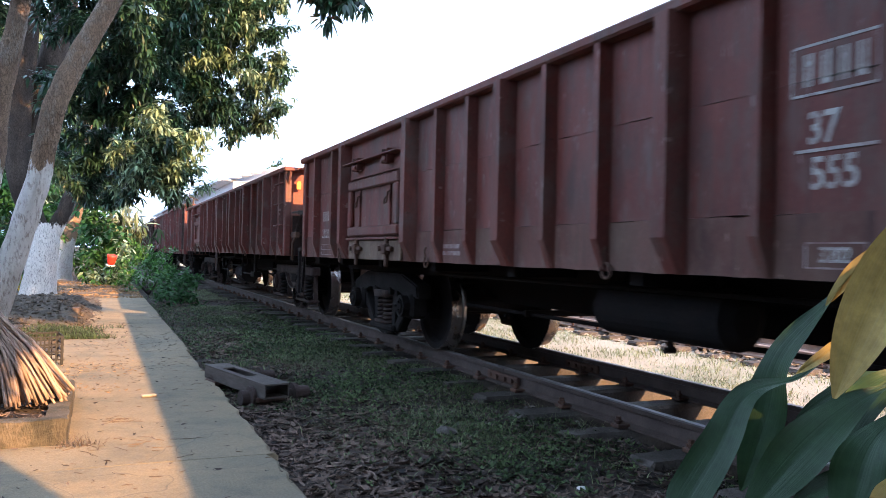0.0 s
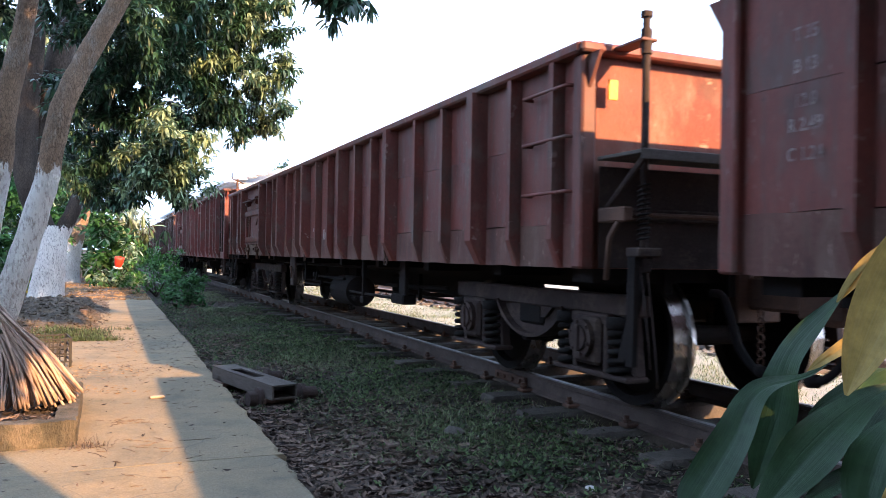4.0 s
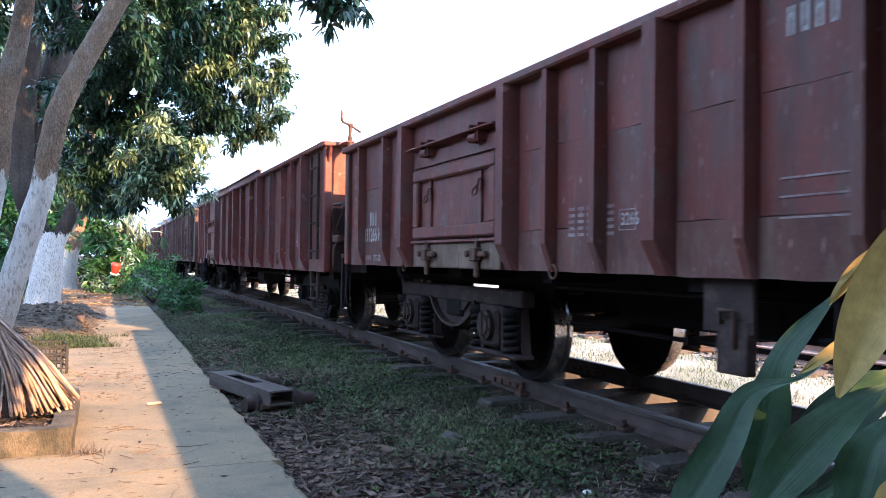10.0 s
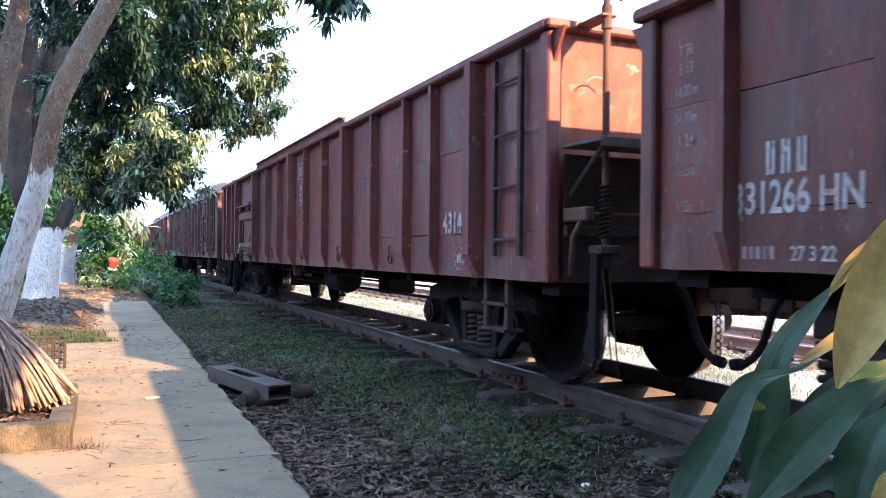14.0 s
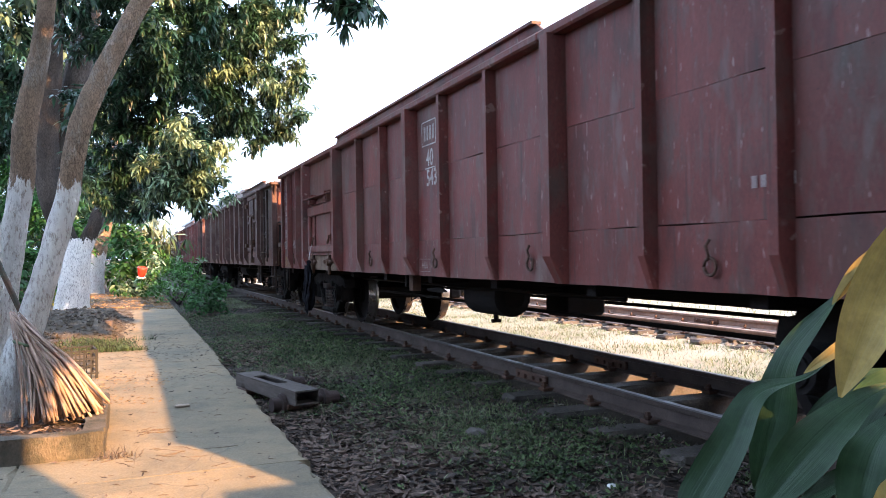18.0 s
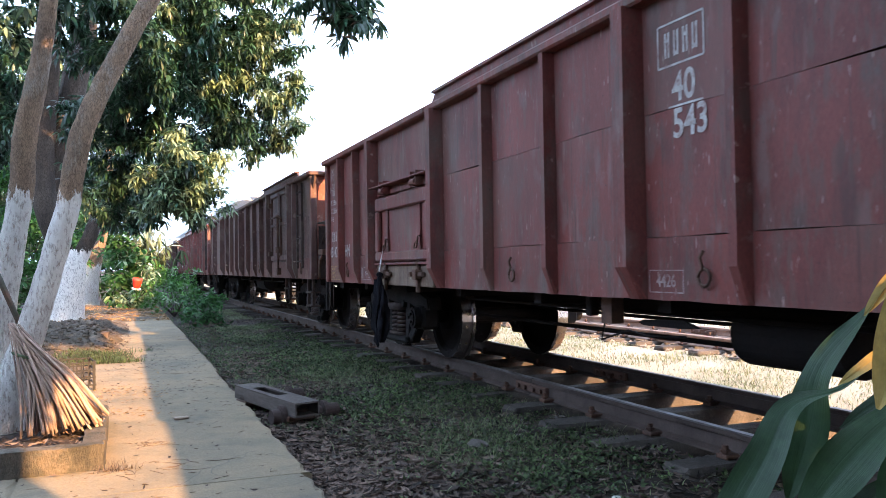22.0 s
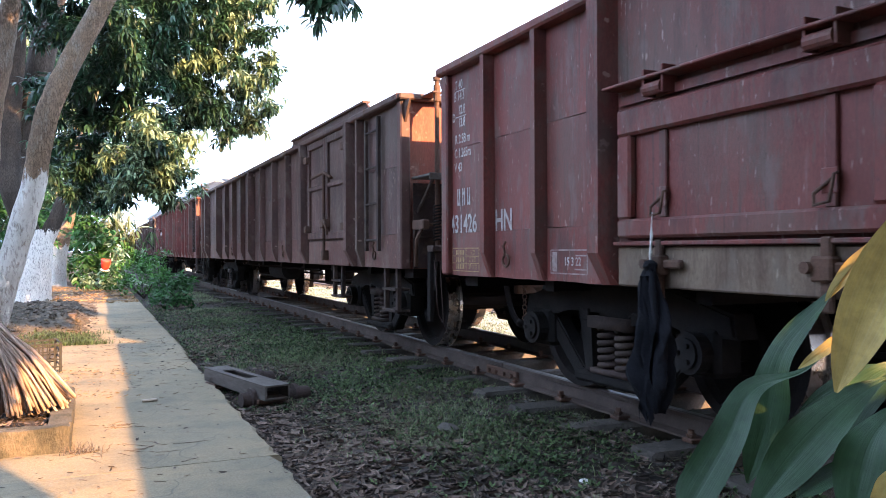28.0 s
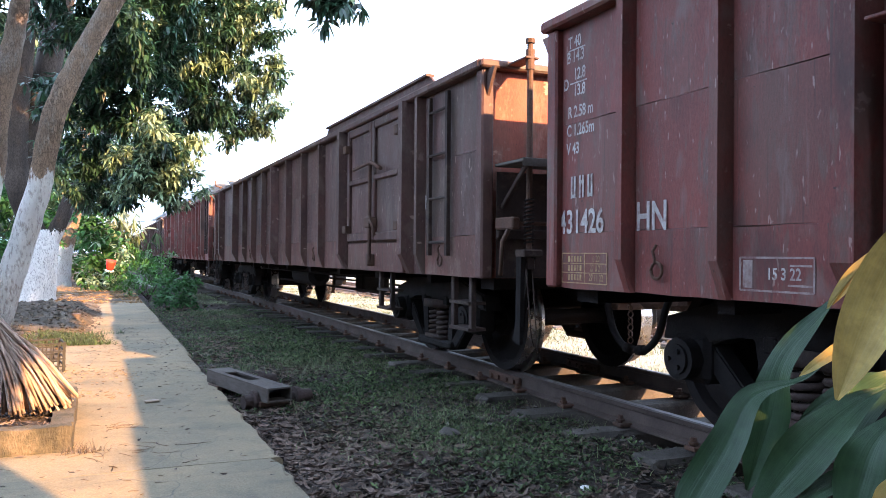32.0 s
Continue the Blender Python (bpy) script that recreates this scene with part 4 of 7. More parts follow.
def double_door(parent, y0, y1, z0, z1, out, mat):
    """Pair of side-hung doors with a bar, cam rod and bottom sill."""
    yc = (y0 + y1) / 2
    for a, b in ((y0 + 0.02, yc - 0.01), (yc + 0.01, y1 - 0.02)):
        door = part("door", boxes((out - 0.012, out - 0.005, a, b, z0 + 0.28, z1 - 0.06)), mat, parent)
        for nm, q in (("stile", (a, a + 0.07, z0 + 0.28, z1 - 0.06)), ("stile", (b - 0.07, b, z0 + 0.28, z1 - 0.06)), ("top_rail", (a + 0.07, b - 0.07, z1 - 0.14, z1 - 0.06)), ("bottom_rail", (a + 0.07, b - 0.07, z0 + 0.28, z0 + 0.36)), ("mid_rail", (a + 0.07, b - 0.07, z0 + 0.84, z0 + 0.89))):
            part(nm, boxes((out - 0.05, out - 0.0125, *q), bevel=0.008), mat, door)
        part("panel", sheet_mesh(b - a - 0.14, z1 - z0 - 0.42, 9), mat, door).matrix_basis = pose(out - 0.02, (a + b) / 2, z0 + 0.34)
    bm = rod(bmesh.new(), (out - 0.08, yc - 0.05, z0 + 0.10), (out - 0.08, yc - 0.05, z0 + 0.98), 0.018, n=8)
    tube(bm, [(out - 0.08, yc - 0.35, z0 + 0.92), (out - 0.09, yc - 0.1, z0 + 1.0), (out - 0.08, yc + 0.45, z0 + 0.98)], 0.018, 8)
    box(bm, out - 0.11, out - 0.02, yc - 0.10, yc + 0.02, z0 + 0.40, z0 + 0.50, 0.01)
    box(bm, out - 0.10, out - 0.02, yc - 0.06, yc + 0.0, z0 + 0.05, z0 + 0.16, 0.01)
    tube(bm, [(out - 0.09, yc - 0.05, z0 + 0.5), (out - 0.1, yc - 0.18, z0 + 0.42), (out - 0.09, yc - 0.22, z0 + 0.33)], 0.014, 6)
    part("bar_lock", bm, "rust", parent)
    for y in (y0 + 0.02, y1 - 0.06):
        for z in (z0 + 0.4, z1 - 0.25):
            part("hinge", boxes((out - 0.09, out, y - 0.03, y + 0.07, z - 0.04, z + 0.04), bevel=0.008), "rust", parent)
    part("sill_plate", boxes((out - 0.03, out, y0, y1, z0, z0 + 0.26), bevel=0.008), "sill", parent)


def coupler_mesh():
    bm = bmesh.new()
    box(bm, -0.09, 0.09, -0.62, 0.1, -0.10, 0.10, 0.02)
    box(bm, -0.16, 0.16, -0.70, -0.48, -0.15, 0.15, 0.04)
    box(bm, -0.17, 0.17, -0.02, 0.06, -0.18, 0.18, 0.01)
    tube(bm, [(0.05, -0.5, 0.1), (0.35, -0.45, 0.16), (0.75, -0.40, 0.12)], 0.014, 6)
    return bm


def hose_mesh():
    bm = bmesh.new()
    tube(bm, [tuple(p) for p in spline([(0, 0, 0), (0, -0.08, -0.01), (0, -0.15, -0.12), (0, -0.22, -0.29), (0, -0.33, -0.39), (0, -0.43, -0.41)], 5)], 0.024, 8)
    rod(bm, (0, -0.36, -0.40), (0, -0.43, -0.41), 0.034, n=8)
    return bm


def wagon(kind):
    """An open bogie wagon. Local: rail top z = 0, y runs to the rear, the side that is seen is at negative x."""
    k = KINDS[kind]
    z0, z1, y0, y1, mat = k["z0"], k["z1"], k["y0"], k["y1"], k["mat"]
    w = thing("open_wagon", k["label"], "freight wagon", group="wagons of the freight train")
    out = -HALF
    # underframe
    for x in (-0.16, 0.16):
        if kind in ("ribbed", "sprung"):
            bm = bmesh.new()
            prism(bm, [(y0, z0 + 0.05), (y0, z0 - 0.16), (2.9, z0 - 0.16), (3.5, z0 - 0.36), (9.1, z0 - 0.36), (9.7, z0 - 0.16), (y1, z0 - 0.16), (y1, z0 + 0.05)], x - 0.06, x + 0.06)
            part("centre_sill", bm, "frame", w)
        else:
            part("centre_sill", boxes((x - 0.06, x + 0.06, y0, y1, z0 - 0.16, z0 + 0.05)), "frame", w)
    for y in (y0 + 0.15, y1 - 0.15):
        part("end_sill", boxes((-1.14, 1.14, y - 0.10, y + 0.10, z0 - 0.08, z0 + 0.049)), "frame", w)
    for y in np.linspace(y0 + 1.2, y1 - 1.2, 9):
        part("cross_bearer", once("cross_bearer", lambda: boxes((-1.14, 1.14, -0.05, 0.05, -0.07, 0.048)), "frame"), None, w).matrix_basis = pose(0, y, z0)
    part("deck", boxes((-HALF + 0.03, HALF - 0.03, y0 + 0.03, y1 - 0.03, z0 + 0.05, z0 + 0.10)), "rust", w)
    # set inboard; deepened on the low wagons to block light above the bogies
    for s in (-1, 1):
        part("side_sill", boxes((s * 0.64 - 0.03, s * 0.64 + 0.03, y0 + 0.03, y1 - 0.03, z0 - (0.14 if kind in ("ribbed", "sprung") else 0.03), z0 + 0.06)), "frame", w)
    # brake gear between the bogies
    ta, tb, tz, tr = {"sprung": (5.30, 6.06, 0.455, 0.185), "tall": (5.22, 5.84, 0.585, 0.160)}.get(kind, (5.68, 6.70, 0.63, 0.155))
    bm = rod(bmesh.new(), (-0.75, ta, tz), (-0.75, tb, tz), tr, n=24)
    for e, d in ((ta, -1), (tb, 1)):
        rod(bm, (-0.75, e, tz), (-0.75, e + d * 0.04, tz), tr * 0.97, tr * 0.55, n=24)
    rod(bm, (-0.75, (ta + tb) / 2, tz - tr + 0.02), (-0.75, (ta + tb) / 2, tz - tr - 0.05), 0.022, n=8)
    rod(bm, (-0.79, (ta + tb) / 2, tz - tr - 0.05), (-0.71, (ta + tb) / 2, tz - tr - 0.05), 0.016, n=8)
    hangers = [(-0.75, ta + 0.12), (-0.75, tb - 0.12)]
    if kind == "tall":
        lever = bmesh.new()
        prism(lever, [(5.90, 0.61), (6.02, 0.645), (6.34, 0.63), (6.38, 0.615), (6.34, 0.60), (6.02, 0.60)], -1.05, -1.03)
        part("brake_handle", lever, "frame", w)
        hang = boxes((-1.14, -1.10, 6.50, 6.60, 0.60, z0 + 0.01), (-1.10, -1.06, 6.50, 6.515, 0.60, z0), (-1.10, -1.06, 6.585, 6.60, 0.60, z0))
        part("hanger_bracket", hang, "rust", w)
        part("hanger_clamp", boxes((-1.12, -1.06, 6.74, 6.80, 0.63, z0), bevel=0.008), "frame", w)
        part("release_wire", tube(bmesh.new(), [(-1.1, 6.50, 0.62), (-1.1, 6.62, 0.62), (-1.1, 6.66, 0.50), (-1.1, 6.40, 0.57), (-1.1, 6.22, 0.55), (-1.1, 5.93, 0.57)], 0.006, 5), "frame", w)
    part("air_tank", bm, "frame", w)
    for x, y in hangers:
        part("tank_hanger", boxes((x - 0.03, x + 0.03, y - 0.02, y + 0.02, tz, z0)), "frame", w)
    bm = boxes((-0.25, 0.15, 5.25, 5.6, 0.40, 0.66), bevel=0.03)
    part("brake_cylinder", bm, "frame", w)
    part("cylinder_bracket", boxes((-0.1, -0.02, 5.35, 5.5, 0.64, z0)), "frame", w)
    for x, z in ((-0.45, 0.46), (0.25, 0.50)):
        part("pull_rod", rod(bmesh.new(), (x, 2.6, z), (x, 9.8, z), 0.016, n=6), "frame", w)
    for y in (4.23, 8.23):
        lz = 0.44 if kind in ("ribbed", "sprung") else z0 - 0.13
        bm = boxes((-0.50, 0.28, y - 0.015, y + 0.015, lz, lz + 0.05), (-0.03, 0.03, y - 0.014, y + 0.014, lz + 0.04, z0))
        part("brake_lever", bm, "frame", w)
    part("vent_pipe", tube(bmesh.new(), [(-0.9, 3.4, z0 + 0.02), (-0.9, 3.45, z0 - 0.10), (-0.9, 9.0, z0 - 0.10), (-0.9, 9.05, z0 + 0.02)], 0.014, 6), "frame", w)
    if k["rods"]:
        part("brake_strut", boxes((-1.13, -1.09, 4.01, 4.05, 0.42, z0), (-1.14, -1.06, 3.96, 4.08, 0.40, 0.47), bevel=0.005), "frame", w)
        part("brake_strut", boxes((-0.62, -0.58, 3.70, 3.74, 0.44, z0), bevel=0.005), "frame", w)
        part("valve_box", boxes((-1.12, -0.98, 2.84, 3.16, 0.455, 0.545), bevel=0.012), "frame", w)
        part("hanger_plate", boxes((-1.10, -1.06, 2.84, 2.99, 0.54, z0), bevel=0.006), "frame", w)
        part("pull_rod", rod(bmesh.new(), (-1.10, 3.10, 0.50), (-1.10, 4.58, 0.495), 0.014, n=8), "frame", w)
        part("pull_rod", rod(bmesh.new(), (-0.60, 3.00, 0.60), (-0.60, 4.75, 0.56), 0.020, n=8), "frame", w)
        links = bmesh.new()
        for q in range(7):
            torus(links, (-1.08, 4.40 + q * 0.032, 0.445 - 0.03 * math.sin(q / 6 * math.pi)), (1, 0, 0) if q % 2 else (0, 0, 1), 0.020, 0.005, 9, 4)
        part("chain", links, "frame", w)
        part("drain_pipe", tube(bmesh.new(), [(-1.1, 6.70, z0 - 0.02), (-1.1, 6.70, 0.54), (-1.1, 6.67, 0.505), (-1.1, 5.93, 0.51), (-1.1, 5.86, 0.485), (-1.1, 5.84, 0.40), (-1.1, 5.79, 0.39)], 0.013, 8), "frame", w)
        part("pipe_loop", tube(bmesh.new(), [(-1.1, 6.24, 0.67), (-1.1, 6.24, 0.58), (-1.1, 6.19, 0.56), (-1.1, 6.10, 0.575), (-1.1, 6.07, 0.67)], 0.012, 6), "frame", w)
        part("pull_rod", rod(bmesh.new(), (-0.9, 6.95, 0.60), (-0.9, 5.5, 0.60), 0.018, n=8), "frame", w)
        part("hanger_plate", boxes((-1.18, -1.15, 7.04, 7.33, 0.62, z0), bevel=0.004), "grimy", w)
        part("hanger_plate", boxes((-1.19, -1.13, 7.06, 7.24, 0.45, 0.68), bevel=0.006), "grimy", w)
        part("buckle", tube(bmesh.new(), [(-1.20, 7.20, 0.66), (-1.21, 7.20, 0.72), (-1.21, 7.12, 0.72), (-1.20, 7.12, 0.56)], 0.010, 6), "rust", w)
        part("hanger_rod", rod(bmesh.new(), (-0.6, 7.45, 0.62), (-0.6, 7.45, z0), 0.02, n=8), "frame", w)
    # ends
    for y, s in ((y0, -1), (y1, 1)):
        # the end toward the sun gets the red with sunlight in its colour
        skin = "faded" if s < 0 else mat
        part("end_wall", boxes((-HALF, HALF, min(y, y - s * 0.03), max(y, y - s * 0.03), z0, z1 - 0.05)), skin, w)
        for x in () if s < 0 and kind != "ribbed" else (-0.95, -0.48, 0.0, 0.48, 0.95):
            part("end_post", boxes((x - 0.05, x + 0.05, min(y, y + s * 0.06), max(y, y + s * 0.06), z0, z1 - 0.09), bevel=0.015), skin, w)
        part("end_cap", boxes((-HALF - 0.07, HALF + 0.07, min(y - s * 0.05, y + s * 0.09), max(y - s * 0.05, y + s * 0.09), z1 - 0.055, z1), bevel=0.012), mat, w)
        for x in (-HALF, HALF):
            part("corner_post", boxes((x - 0.045, x + 0.045, y - 0.05, y + 0.05, z0, z1 - 0.056), bevel=0.012), mat, w)
            bm = bmesh.new()
            prism(bm, [(y + s * 0.05, z1 - 0.06), (y + s * 0.16, z1 - 0.06), (y + s * 0.05, z1 - 0.24)], x - 0.01, x + 0.01)
            part("gusset", bm, mat, w)
        put("coupler", once("coupler", coupler_mesh, "rust"), w, 0, y, 0.72, 0, 0, 0 if s < 0 else 180)
        put("brake_hose", once("hose", hose_mesh, "frame", True), w, -0.35, y, 0.72, 0, 0, 0 if s < 0 else 180)
    # sides
    for s in (-1, 1):
        x = s * HALF
        # added backing that stops light leaking through the side sheet seams
        part("lining", boxes((x + 0.034, x + 0.050, y0 + 0.04, y1 - 0.04, z0 + 0.002, z1 - 0.062)) if s < 0 else boxes((x - 0.050, x - 0.034, y0 + 0.04, y1 - 0.04, z0 + 0.002, z1 - 0.062)), "rust", w)
        last = y0
        marks = [p for p, wide in k["posts"]] + [y1]
        for n, y in enumerate(marks):
            a, b = last, y
            last = y
            if b - a < 0.15:
                continue
            if s < 0 and k["door"] and a > k["door"][0] - 0.4 and b < k["door"][1] + 0.4:
                top = z0 + (z1 - z0) * ((0.632 if kind == "tall" else 0.77) if k["door"][2] == "drop" else 0.97)
                if k["door"][2] == "drop":
                    ob = part("side_sheet", sheet_mesh(b - a, z1 - 0.05 - top, n), mat, w)
                    ob.matrix_basis = pose(x, (a + b) / 2, top)
                part("door_back", boxes((x + 0.002, x + 0.03, a, b, z0, top)), mat, w)
                continue
            gap = 0.0035
            low = z0 + 0.20 * (z1 - z0)
            midz = z0 + 0.60 * (z1 - z0)
            for q, (c0, c1) in enumerate(((z0, low), (low + gap, midz), (midz + gap * 0.6, z1 - 0.05))):
                key = "sheet_%s_%d_%d_%d" % (kind, n, q, s)
                if key not in shared:
                    once(key, lambda: sheet_mesh(b - a - 0.004, c1 - c0, n * 7 + q + (3 if s > 0 else 0)), "sill" if q == 0 and k["dusty"] else mat)
                ob = part("side_sheet", shared[key], None, w)
                ob.matrix_basis = pose(x + (0.003 if q == 1 else 0.0), (a + b) / 2, c0, 0, 0, 0 if s < 0 else 180)
        for y, wide in k["posts"]:
            ww, pr, sp = (0.095, 0.11, 0.022) if wide else (0.05, 0.075, 0.012)
            me = once("post_%s_%d" % (kind, wide), lambda: post_mesh(z1 - z0 - 0.05, ww, pr, sp), mat)
            put("side_post", me, w, x, y, z0, 0, 0, 0 if s < 0 else 180)
        lift = k["raised"]
        spans = [(y0 - 0.06, y1 + 0.06, 0.0)] if not lift else [(y0 - 0.06, lift[0], 0.0), (lift[0], lift[1], lift[2]), (lift[1], y1 + 0.06, 0.0)]
        for a, b, up in spans:
            if s > 0 and up:
                up = lift[2]
            part("top_rail", boxes((x - 0.085, x + 0.06, a, b, z1 - 0.06, z1), bevel=0.012), mat, w)
            if up:
                bm = bmesh.new()
                prism(bm, [(a, z1 + 0.002), (b, z1 + 0.002), (b - 0.10, z1 + up), (a + 0.12, z1 + up)], x - 0.02, x + 0.0)
                box(bm, x - 0.05, x + 0.02, a + 0.12, b - 0.10, z1 + up, z1 + up + 0.02)
                part("extension_board", bm, mat, w)
        for y in k["rings"]:
            put("tie_ring", once("ring", ring_mesh, "rust", True), w, x + s * 0.02, y, z0 + (0.05 if k["dusty"] and kind != "doored" else 0.16), 0, 0, 0 if s < 0 else 180)
    if k["door"]:
        if k["door"][2] == "drop":
            swing_door(w, k["door"][0], k["door"][1], z0, z1, out, mat, *((0.632, 0.553, 0.134, 0.13) if kind == "tall" else (0.77, 0.62)))
        else:
            double_door(w, k["door"][0], k["door"][1], z0, z1, out, mat)
    if k["ladder"] is not None:
        ladder(w, k["ladder"], z0 + 0.15, z1 - 0.1, out - 0.02)
    # hand-brake end: shelf, braces, column with its handle
    yb = y0
    sh = z0 + 0.5 * (z1 - z0)
    if k["brake"]:
        cx, cy, sh = -1.07, yb - 0.30, 1.52 if kind in ("tall", "doored") else z0 + 0.58
        part("end_shelf", boxes((-1.20, 0.5, yb - 0.44, yb - 0.062, sh, sh + 0.02), (-1.20, 0.5, yb - 0.445, yb - 0.435, sh - 0.03, sh + 0.025), bevel=0.004), "wood", w)
        for x in (-1.14, 0.4):
            part("shelf_brace", rod(bmesh.new(), (x, yb - 0.40, sh), (x, yb - 0.04, sh - 0.28), 0.016, n=6), "grimy", w)
        # added dark sheet: shade below the shelf and grime put into its colour
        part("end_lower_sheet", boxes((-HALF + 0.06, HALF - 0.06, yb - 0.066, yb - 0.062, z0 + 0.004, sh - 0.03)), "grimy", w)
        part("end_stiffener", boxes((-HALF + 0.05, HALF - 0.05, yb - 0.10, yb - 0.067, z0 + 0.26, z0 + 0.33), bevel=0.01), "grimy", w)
        top = z1 + k["brake"]
        col = rod(bmesh.new(), (cx, cy, 0.95), (cx, cy, top), 0.020, n=10)
        rod(col, (cx, cy, z1 - 0.10), (cx, cy, z1 + 0.03), 0.030, n=10)
        rod(col, (cx, cy, top - 0.03), (cx, cy, top), 0.032, n=10)
        part("brake_column", col, "grimy" if kind in ("ribbed", "sprung") else "rust", w)
        part("column_stay", boxes((cx - 0.05, cx + 0.05, cy - 0.03, yb + 0.02, z1 - 0.035, z1 - 0.02), bevel=0.003), mat, w)
        coil = [(cx + 0.030 * math.cos(a), cy + 0.030 * math.sin(a), 1.0 + 0.30 * a / (2 * math.pi * 12)) for a in np.linspace(0, 2 * math.pi * 12, 90)]
        part("return_spring", tube(bmesh.new(), coil, 0.007, 5), "frame", w)
        if k["brake"] > 0.15:
            part("crank_handle", tube(bmesh.new(), [(cx + 0.14, cy + 0.06, top - 0.08), (cx, cy, top - 0.02), (cx - 0.10, cy - 0.06, top), (cx - 0.12, cy - 0.07, top + 0.03), (cx - 0.12, cy - 0.07, top + 0.13)], 0.014, 8), "rust", w)
        part("pivot_rod", rod(bmesh.new(), (cx - 0.12, cy + 0.05, 1.14), (0.5, cy + 0.05, 1.14), 0.014, n=8), "rust", w)
        part("pivot_bracket", boxes((cx - 0.13, cx - 0.07, cy - 0.01, yb - 0.068, 1.10, 1.18), bevel=0.01), "rust", w)
        part("bell_crank", tube(bmesh.new(), [(cx - 0.10, cy + 0.05, 1.14), (cx - 0.14, cy + 0.10, 1.02), (cx - 0.13, cy + 0.14, 0.80)], 0.016, 6), "rust", w)
        part("column_foot", boxes((cx - 0.07, cx + 0.07, cy - 0.06, cy + 0.06, 0.92, 0.97), (cx - 0.03, cx + 0.03, cy - 0.03, cy + 0.03, 0.84, 0.92), bevel=0.008), "grimy", w)
        for y2, dx in ((-0.08, -0.06), (0.10, 0.02)):
            leg = bmesh.new()
            prism(leg, [(cy - 0.03, 0.92), (cy + 0.03, 0.92), (cy + y2 + 0.12, 0.36), (cy + y2 + 0.06, 0.36)], cx + dx - 0.015, cx + dx + 0.015)
            part("bracket_leg", leg, "frame", w)
        for dx, dz in ((0.0, 0.0), (0.05, -0.10)):
            part("cable", tube(bmesh.new(), [tuple(q) for q in spline([(-1.10 + dx, cy, 0.90), (-1.12 + dx, cy - 0.08, 0.70 + dz), (-1.12 + dx, cy - 0.12, 0.45 + dz), (-1.05 + dx, cy - 0.04, 0.35 + dz)], 4)], 0.0045, 5), "grimy", w)
        chain = bmesh.new()
        for q in range(7):
            torus(chain, (-0.25, yb - 0.28, 0.62 - q * 0.045), (1, 0, 0) if q % 2 else (0, 1, 0), 0.022, 0.006, 9, 4)
        part("chain", chain, "rust", w)
    if kind == "sprung":
        for z in (z0 + 0.42, z0 + 0.72, z0 + 1.0):
            part("grab_rod", tube(bmesh.new(), [(out, y0 + 0.06, z), (out - 0.07, y0 + 0.07, z), (out - 0.07, y0 + 0.55, z), (out, y0 + 0.56, z)], 0.011, 6), mat, w)
        part("marker_plate", boxes((-1.14, -1.08, y0 - 0.075, y0 - 0.062, z1 - 0.30, z1 - 0.19), bevel=0.003), "marker", w)
    for at, low in k["step"]:
        for y in (at, at + 0.30):
            part("step_strap", boxes((-1.20, -1.16, y - 0.025, y + 0.025, low, z0), bevel=0.005), "grimy", w)
        for z in (low, (low + z0) / 2):
            part("foot_step", boxes((-1.22, -1.08, at - 0.02, at + 0.32, z - 0.012, z + 0.012), bevel=0.004), "grimy", w)
    bogie(w, k["bogies"][0], k["bogie"])
    bogie(w, k["bogies"][1], k["bogie"])
    return w


KINDS = {
    "ribbed": dict(label="low oxide-red open wagon with many ribs and a drop door", z0=0.855, z1=2.065, y0=-0.42, y1=12.40, mat="paint_dark", dusty=True, rods=False,
                   posts=[(-0.05, 0), (0.35, 0), (0.86, 1), (1.38, 0), (1.90, 0), (2.43, 1), (2.95, 0), (3.47, 0), (4.0, 1), (4.50, 0), (5.05, 0), (5.57, 1), (6.11, 0), (6.63, 0), (7.14, 1), (7.65, 0), (8.20, 0), (8.78, 1), (10.62, 1), (11.06, 0), (11.80, 0)],
                   door=(9.0, 10.5, "drop"), raised=None, rings=(2.9, 6.07, 8.45, 10.85), ladder=None, brake=0.12, step=[], bogies=(1.20, 10.58), bogie="open"),
    "sprung": None,
    "tall": dict(label="tall oxide-red open wagon with a drop door and raised side boards", z0=0.755, z1=2.255, y0=-0.35, y1=12.43, mat="paint", dusty=False, rods=False,
                 posts=[(0.55, 1), (1.29, 0), (1.88, 0), (2.72, 0), (3.58, 1), (4.48, 0), (5.36, 0), (6.1, 1), (6.93, 0), (7.80, 0), (8.74, 1), (10.48, 1), (11.12, 0), (11.76, 0)],
                 door=(8.85, 10.38, "drop"), raised=(3.7, 8.88, 0.085), rings=(2.3, 3.95, 5.6, 7.46, 11.54), ladder=0.10, brake=0.18, step=[(0.25, 0.42)], bogies=(1.38, 11.0), bogie="open"),
    "doored": dict(label="weathered brown open wagon with paired side doors and a ladder", z0=0.775, z1=2.235, y0=-0.45, y1=12.40, mat="paint_dull", dusty=True, rods=False,
                   posts=[(0.62, 0), (0.88, 1), (2.70, 1), (3.62, 0), (4.45, 0), (5.3, 0), (6.15, 1), (7.0, 0), (7.85, 0), (8.7, 0), (9.6, 1), (11.3, 1), (12.0, 0)],
                   door=(1.0, 2.58, "pair"), raised=(0.35, 3.5, 0.085), rings=(0.25, 4.0, 8.2), ladder=0.25, brake=0.10, step=[(1.5, 0.44), (-0.15, 0.40)], bogies=(1.25, 10.9), bogie="open"),
}
